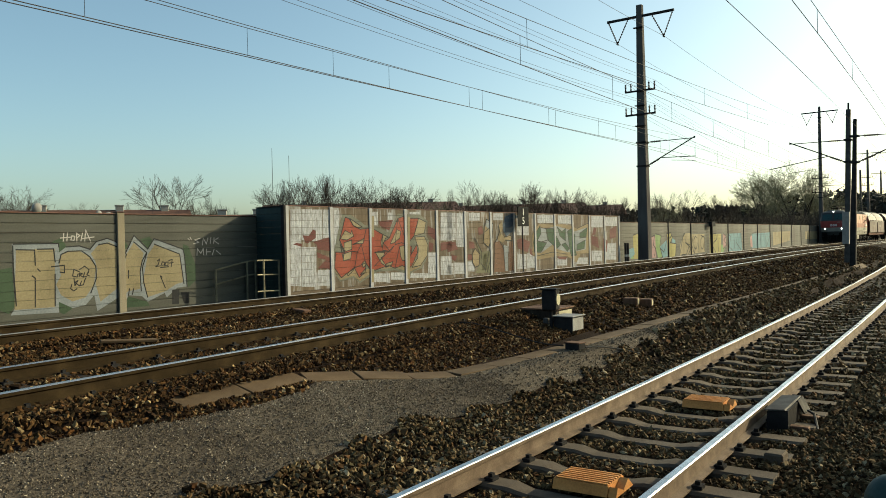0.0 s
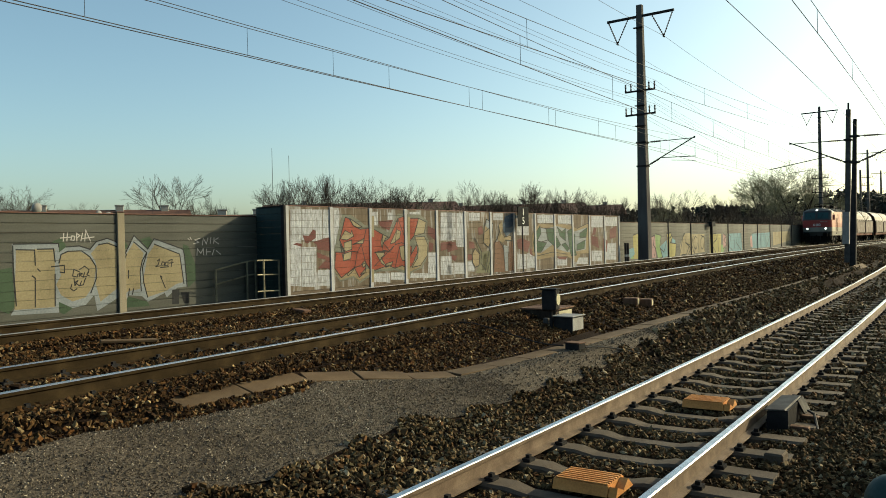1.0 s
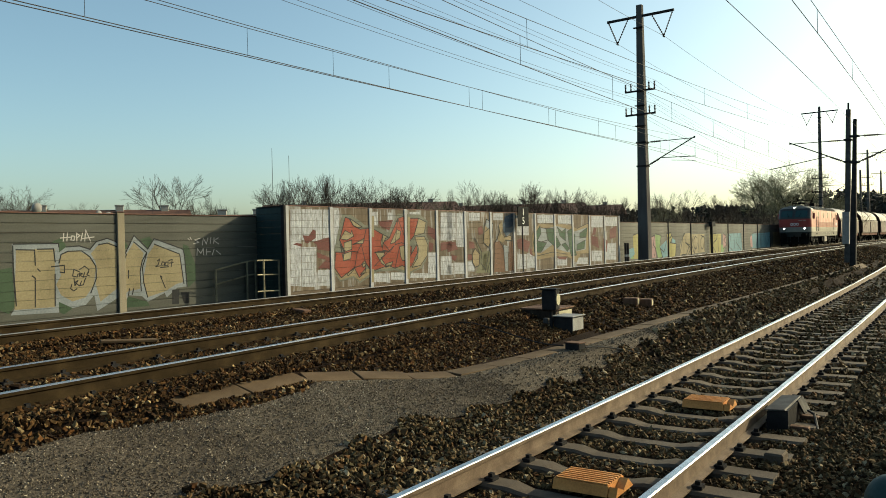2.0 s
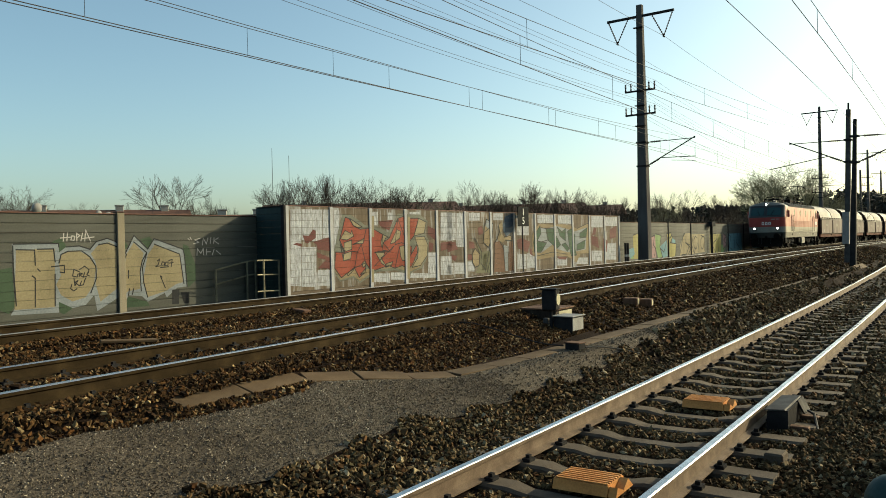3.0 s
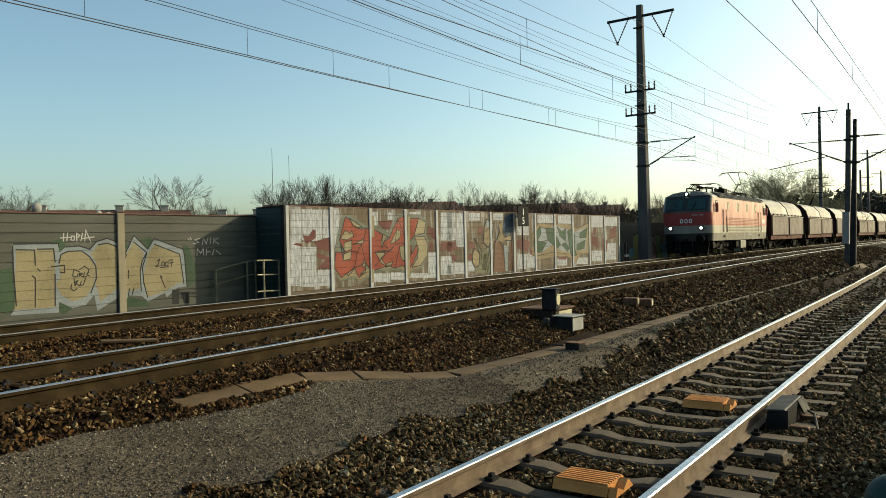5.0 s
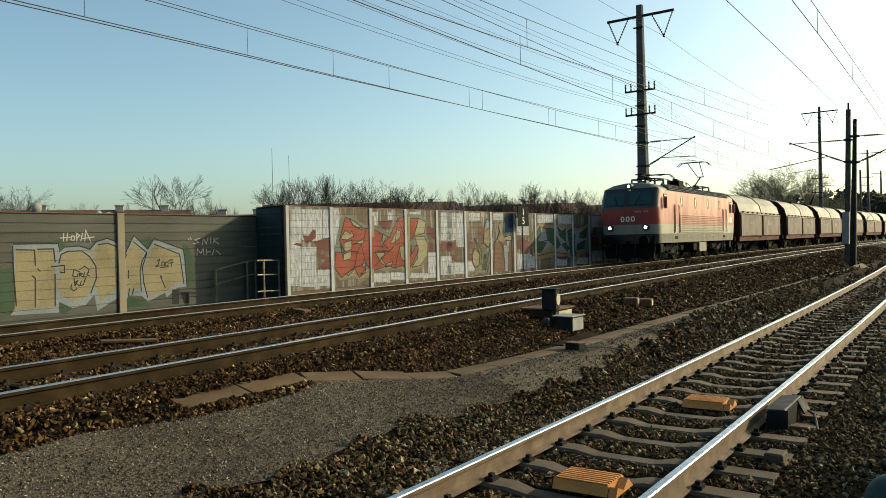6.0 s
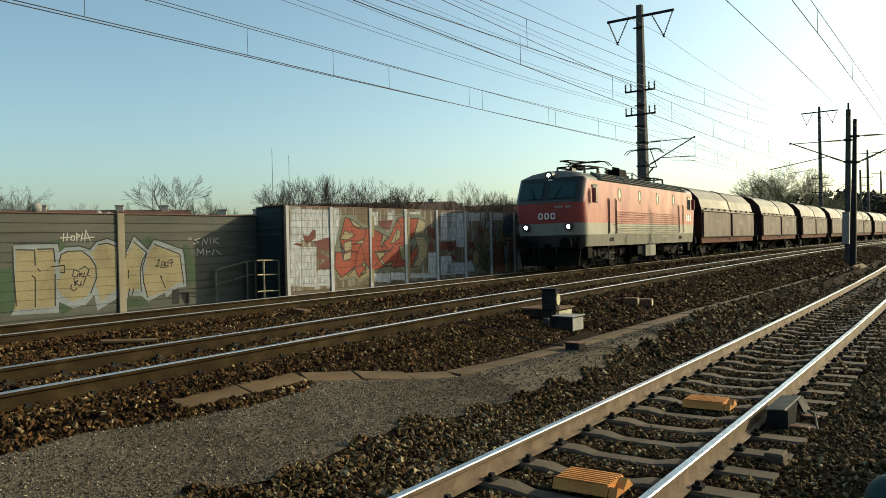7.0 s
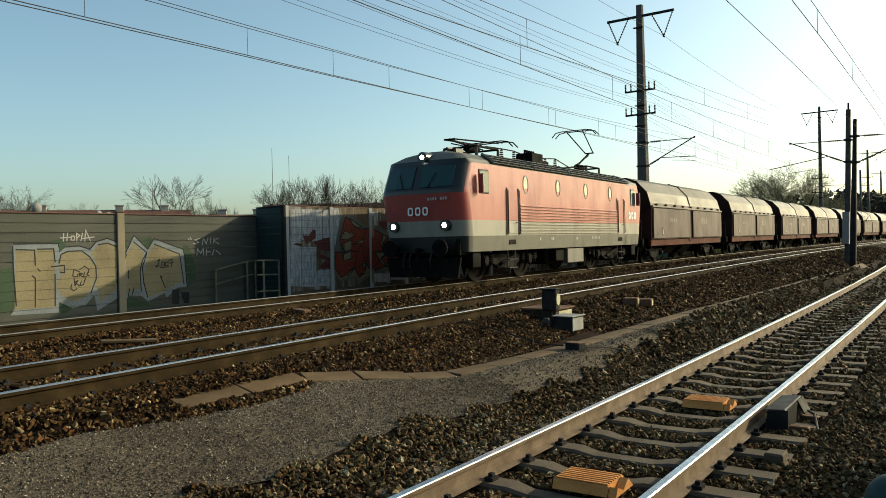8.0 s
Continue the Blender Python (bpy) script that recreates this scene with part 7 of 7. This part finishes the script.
# ---- behind the walls ----
M_BARK = worn("bare_bark", (0.03462, 0.02772, 0.02172), (0.0231, 0.01848, 0.01476), (0.05082, 0.04158, 0.03234), 4, 40, 0.9)
M_TWIG = worn("twigs", (0.05082, 0.0393, 0.02862), (0.03696, 0.02772, 0.02082), (0.069, 0.05544, 0.04158), 2, 30, 0.9)
# pale budding twigs, brightened further to carry the haze over backlit crowns
M_TWIG_PALE = worn("budding_hazed_twigs", (0.2156, 0.1988, 0.1186), (0.161, 0.1512, 0.08624), (0.28, 0.259, 0.161), 2, 30, 0.9)
M_WOODS = worn("far_woods", (0.02082, 0.0222, 0.0162), (0.01386, 0.01476, 0.01158), (0.03234, 0.03006, 0.02082), 0.2, 2, 0.95)


def tube_mesh(name, segs, mat, sides=3):
    """Many thin tapered pieces in one mesh; segs: (a, b, ra, rb)."""
    a = np.array([s[0] for s in segs])
    b = np.array([s[1] for s in segs])
    ra = np.array([s[2] for s in segs])
    rb = np.array([s[3] for s in segs])
    d = b - a
    d /= np.linalg.norm(d, axis=1, keepdims=True) + 1e-9
    up = np.where(np.abs(d[:, 2:3]) < 0.9, np.array([[0, 0, 1.0]]), np.array([[1.0, 0, 0]]))
    u = np.cross(d, up)
    u /= np.linalg.norm(u, axis=1, keepdims=True)
    w = np.cross(d, u)
    n = len(segs)
    v = np.zeros((n, 2 * sides, 3))
    for k in range(sides):
        o = math.cos(2 * math.pi * k / sides) * u + math.sin(2 * math.pi * k / sides) * w
        v[:, k] = a + o * ra[:, None]
        v[:, sides + k] = b + o * rb[:, None]
    q = np.array([[k, (k + 1) % sides, sides + (k + 1) % sides, sides + k] for k in range(sides)])
    faces = (q[None] + (2 * sides) * np.arange(n)[:, None, None]).reshape(-1, 4)
    me = bpy.data.meshes.new(name)
    me.from_pydata(v.reshape(-1, 3).tolist(), [], faces.tolist())
    me.materials.append(mat)
    return me


def grow(seed, height, spread, levels=5, stems=1, forks=(1, 1, 1, 2)):
    """Branch pieces of a bare tree, 1 = thick wood, 2 = twigs."""
    rng = random.Random(seed)
    thick, thin = [], []

    def branch(p, d, l, r, lev):
        steps = 3
        for i in range(steps):
            d = (d + Vector((rng.gauss(0, 0.13), rng.gauss(0, 0.13), rng.gauss(0.05, 0.08)))).normalized()
            q = p + d * (l / steps)
            r2 = r * (1 - 0.14)
            (thick if r > 0.03 else thin).append((tuple(p), tuple(q), r, r2))
            if lev < levels and (i or lev):
                for _ in range(1 if lev < 2 else rng.choice(forks)):
                    side = Vector((rng.gauss(0, 1), rng.gauss(0, 1), rng.gauss(0, 0.45)))
                    side = (side - d * side.dot(d)).normalized()
                    nd = (d * rng.uniform(0.6, 1.0) + side * spread * rng.uniform(0.6, 1.1)).normalized()
                    branch(q, nd, l * rng.uniform(0.55, 0.75), max(0.009, r2 * rng.uniform(0.5, 0.65)), lev + 1)
            p, r = q, r2
        if lev < levels:
            branch(p, d, l * 0.65, max(0.009, r * 0.75), lev + 1)
    for s in range(stems):
        a = Vector((rng.gauss(0, 0.25), rng.gauss(0, 0.25), 1)) if stems > 1 else Vector((rng.gauss(0, 0.05), rng.gauss(0, 0.05), 1))
        branch(Vector((rng.gauss(0, 0.2), rng.gauss(0, 0.2), 0)) if stems > 1 else Vector((0, 0, 0)), a.normalized(), height * 0.38, height * 0.02, 0)
    top = max(s[1][2] for s in thick + thin)
    k = height / top
    sc = lambda seg: (tuple(c * k for c in seg[0]), tuple(c * k for c in seg[1]), seg[2] * k, seg[3] * k)
    return [sc(s) for s in thick], [sc(s) for s in thin]


def bare_tree(seed, spread, mat, stems, label, forks=(1, 1, 1, 2)):
    thick, thin = grow(seed, 8.0, spread, 5, stems, forks)
    t = thing("bare_tree", pose(0, 0, -500), label, "tree", "bare trees behind the wall")
    for name, segs, mt, sides in (("trunk", thick, M_BARK, 5), ("crown", thin, mat, 3)):
        ob = new(name, tube_mesh(name, segs, mt, sides))
        ob.parent = t
    return t


KINDS = [bare_tree(3, 0.75, M_TWIG, 1, "bare leafless tree with fine brown twigs", (1, 1, 1, 1, 1, 2)), bare_tree(8, 0.9, M_TWIG, 1, "spreading bare tree with fine twigs"),
         bare_tree(14, 0.6, M_TWIG, 3, "bare multi-stemmed shrub tree"), bare_tree(21, 0.8, M_TWIG_PALE, 3, "budding pale green shrub tree, twigs lightened as by haze", (1, 1, 1, 1, 1, 2)), bare_tree(30, 0.7, M_TWIG, 2, "upright bare tree with forked trunk")]
TREES = []
TREES += [(29.3, 52.4, 6.6, 4.0, 1), (31.5, 58.0, 6.5, 2.4, 4), (41.3, 62.6, 6.3, 2.5, 1), (37.6, 59.0, 5.6, 1.3, 2), (32.2, 40.8, 6.8, 3.5, 0), (30.3, 34.6, 4.9, 1.5, 2), (33.6, 37.0, 4.6, 1.1, 4), (35.4, 48.5, 5.3, 1.3, 2), (36.4, 34.3, 6.3, 2.6, 4), (38.5, 34.9, 6.7, 2.3, 0), (36.7, 30.9, 6.4, 2.0, 4), (34.7, 30.2, 5.3, 2.0, 2), (36.2, 28.4, 5.7, 2.0, 4), (37.5, 28.3, 6.0, 2.4, 1), (36.4, 26.4, 5.2, 2.0, 2), (41.1, 28.5, 5.7, 1.7, 4), (40.1, 26.4, 5.7, 2.0, 0), (37.2, 23.5, 4.5, 1.6, 3)]
TREES += [(40.3, 24.1, 5.1, 1.7, 2), (42.4, 24.5, 5.8, 2.2, 1), (40.3, 22.2, 4.8, 1.7, 2), (44.2, 23.4, 5.3, 1.9, 4), (44.8, 22.3, 4.9, 1.9, 2), (48.0, 22.6, 5.9, 2.4, 4), (50.3, 22.3, 5.4, 2.0, 2), (52.5, 22.2, 5.8, 2.3, 0), (53.9, 21.4, 5.4, 2.6, 2), (56.2, 21.0, 5.7, 3.1, 1), (58.5, 20.5, 5.3, 2.3, 2), (66.5, 21.9, 5.5, 2.1, 2), (80.7, 23.2, 6.7, 3.4, 0), (83.1, 22.1, 6.3, 2.6, 3), (89.5, 21.2, 7.3, 4.1, 1), (93.1, 19.1, 6.7, 3.5, 2), (98.4, 17.9, 6.5, 3.7, 2), (69.1, 20.4, 4.3, 2.1, 3)]
TREES += [(133.9, 17.2, 14.0, 8.5, 3), (137.6, 20.0, 13.4, 7.5, 3), (129.2, 14.6, 12.4, 7.5, 3), (139.4, 12.8, 9.0, 6.5, 3), (149.7, 9.8, 8.2, 6.5, 2)]
WIDTH = [max(1.0, 2 * max(math.hypot(v.co.x, v.co.y) for v in k.children[-1].data.vertices) * 0.8) for k in KINDS]
used = [0] * len(KINDS)
for i, (x, y, h, w, k) in enumerate(TREES):
    m = pose(x, y, -0.6, 0, 0, (i * 67) % 360) @ Matrix.Diagonal((w / WIDTH[k],) * 2 + (h / 8, 1))
    if used[k] == 0:
        KINDS[k].matrix_world = m
        ob = KINDS[k]
    else:
        ob = copy_thing(KINDS[k], m)
        ob.matrix_world = m
    used[k] += 1

# far woods beyond the line: many small ragged crowns
segs = []
rng = random.Random(9)
for i in range(900):
    az = radians(rng.uniform(-6, 24))
    d = rng.uniform(190, 300)
    h = rng.uniform(7, 12) * (d / 240) * (1.15 if az < radians(8) else 0.9)
    x, y = d * math.cos(az), d * math.sin(az)
    if y < main_y(x, FAR_TRACK) + 8:
        continue
    for j in range(14):
        z = h * rng.uniform(0.05, 0.92)
        w = (1 - z / h) * 2.4 + 0.5
        a = rng.uniform(0, 6.28)
        p = Vector((x + rng.gauss(0, 0.5), y + rng.gauss(0, 0.5), z))
        q = p + Vector((math.cos(a) * w, math.sin(a) * w, rng.uniform(0.2, 1.4)))
        segs.append((tuple(p), tuple(q), 0.75, 0.1))
tagged(new("far_woods", tube_mesh("far_woods", segs, M_WOODS, 4)), "dark distant woods beyond the railway", "woods", "", "stuff")
# undergrowth behind the wall
segs = []
for i in range(7000):
    az = radians(rng.uniform(3, 40))
    d = rng.uniform(40, 62) + max(0, 26 - math.degrees(az)) * 3.2
    x, y = d * math.cos(az), d * math.sin(az)
    p = Vector((x, y, -0.5))
    for j in range(3):
        q = p + Vector((rng.gauss(0, 0.42), rng.gauss(0, 0.42), rng.uniform(0.5, 1.25) * (1.0 + max(0, 22 - math.degrees(az)) * 0.03)))
        segs.append((tuple(p), tuple(q), 0.028, 0.014))
        p = q
tagged(new("undergrowth", tube_mesh("undergrowth", segs, M_TWIG, 3)), "dense brown leafless undergrowth behind the wall", "undergrowth", "", "stuff")

# thin antenna rods, a dish and roof tops over the wall
M_ROOF_TILE = worn("old_roof", (0.1, 0.0539, 0.0385), (0.0693, 0.0385, 0.0308), (0.139, 0.077, 0.0577), 2, 20, 0.85)
M_PLASTER = worn("pale_plaster", (0.347, 0.323, 0.277), (0.277, 0.262, 0.223), (0.4, 0.377, 0.331), 1, 20, 0.85)


def house(x, y, w, d, wall_h, roof_h, deg, label):
    h = thing("house", pose(x, y, -0.7, 0, 0, deg), label, "house", "low houses behind the wall")
    bm = bmesh.new()
    box(bm, -w / 2, w / 2, -d / 2, d / 2, 0, wall_h, 0, 0.02)
    wl = part("wall", bm, M_PLASTER, h)
    bm = bmesh.new()
    prism(bm, [(-d / 2 - 0.3, wall_h), (d / 2 + 0.3, wall_h), (0.0, wall_h + roof_h)], 0, -w / 2 - 0.3, w / 2 + 0.3)
    rf = part("roof", bm, M_ROOF_TILE, h)
    for cx in (-w * 0.3, w * 0.12, w * 0.38):
        bm = bmesh.new()
        box(bm, cx - 0.2, cx + 0.2, -0.2, 0.2, wall_h + roof_h * 0.5, wall_h + roof_h + 0.2, 0, 0.02)
        box(bm, cx - 0.24, cx + 0.24, -0.24, 0.24, wall_h + roof_h + 0.2, wall_h + roof_h + 0.27, 0, 0.01)
        part("chimney", bm, M_PLASTER, rf, "pale plastered chimney")
    for cx in (-w * 0.25, w * 0.25):
        bm = bmesh.new()
        box(bm, cx - 0.5, cx + 0.5, -d / 2 - 0.03, -d / 2 + 0.02, 0.9, 2.0, 0, 0.01)
        part("window", bm, T_GLASS, wl)
    return h


LOW = "low house with brown roof and pale chimneys"
house(25.5, 37.8, 9, 6, 2.7, 1.45, -33, LOW)
house(31.5, 52.0, 10, 7, 3.0, 1.5, -35, LOW)
house(27.2, 28.2, 4, 4, 2.7, 0.85, -44, LOW)
house(52.4, 40.6, 16, 8, 4.4, 1.1, -52, LOW)
house(63.5, 32.2, 14, 8, 4.2, 1.1, -62, LOW)
house(72.0, 30.5, 12, 8, 4.2, 1.1, -66, LOW)
for az, d, h in ((52.5, 39, 4.7), (45.8, 40, 3.6), (44.2, 38, 6.6), (43.0, 41, 6.6), (47.0, 43, 3.4), (44.9, 44, 4.6), (53.4, 36, 3.3)):
    x, y = d * math.cos(radians(az)), d * math.sin(radians(az))
    ap = thing("antenna_rod", pose(x, y, -0.6), "thin metal rod standing behind the wall", "antenna", "rods behind the wall")
    bm = bmesh.new()
    rod(bm, (0, 0, 0), (0.02, 0, h), 0.018, 0.01, 5)
    part("rod", bm, M_STEEL, ap)
    bm = bmesh.new()
    box(bm, -0.06, 0.06, -0.06, 0.06, -0.05, 0.1)
    part("foot", bm, M_STEEL, ap)
for az, d, z, r in ((59.6, 34, 2.95, 0.22), (55.9, 40, 3.0, 0.16), (55.3, 40, 2.9, 0.18)):
    x, y = d * math.cos(radians(az)), d * math.sin(radians(az))
    dish = thing("satellite_dish", pose(x, y, -0.6), "white satellite dish on a pole", "satellite dish", "dishes behind the wall")
    bm = bmesh.new()
    rod(bm, (0, 0.1, 0), (0, 0.1, z + 0.6), 0.03)
    part("pole", bm, M_STEEL, dish)
    bm = bmesh.new()
    bmesh.ops.create_uvsphere(bm, u_segments=24, v_segments=12, radius=1)
    bmesh.ops.delete(bm, geom=[v for v in bm.verts if v.co.z > -0.5], context='VERTS')
    for v in bm.verts:
        v.co = Matrix.Rotation(radians(-80), 3, 'X') @ Vector((v.co.x * r / 0.87, v.co.y * r / 0.87, (v.co.z + 1) * r)) + Vector((0, 0, z + 0.6))
    bowl = part("bowl", bm, M_PALE_BOX, dish, smooth=True)
    sm = bowl.modifiers.new("thick", 'SOLIDIFY')
    sm.thickness = 0.02

motions()
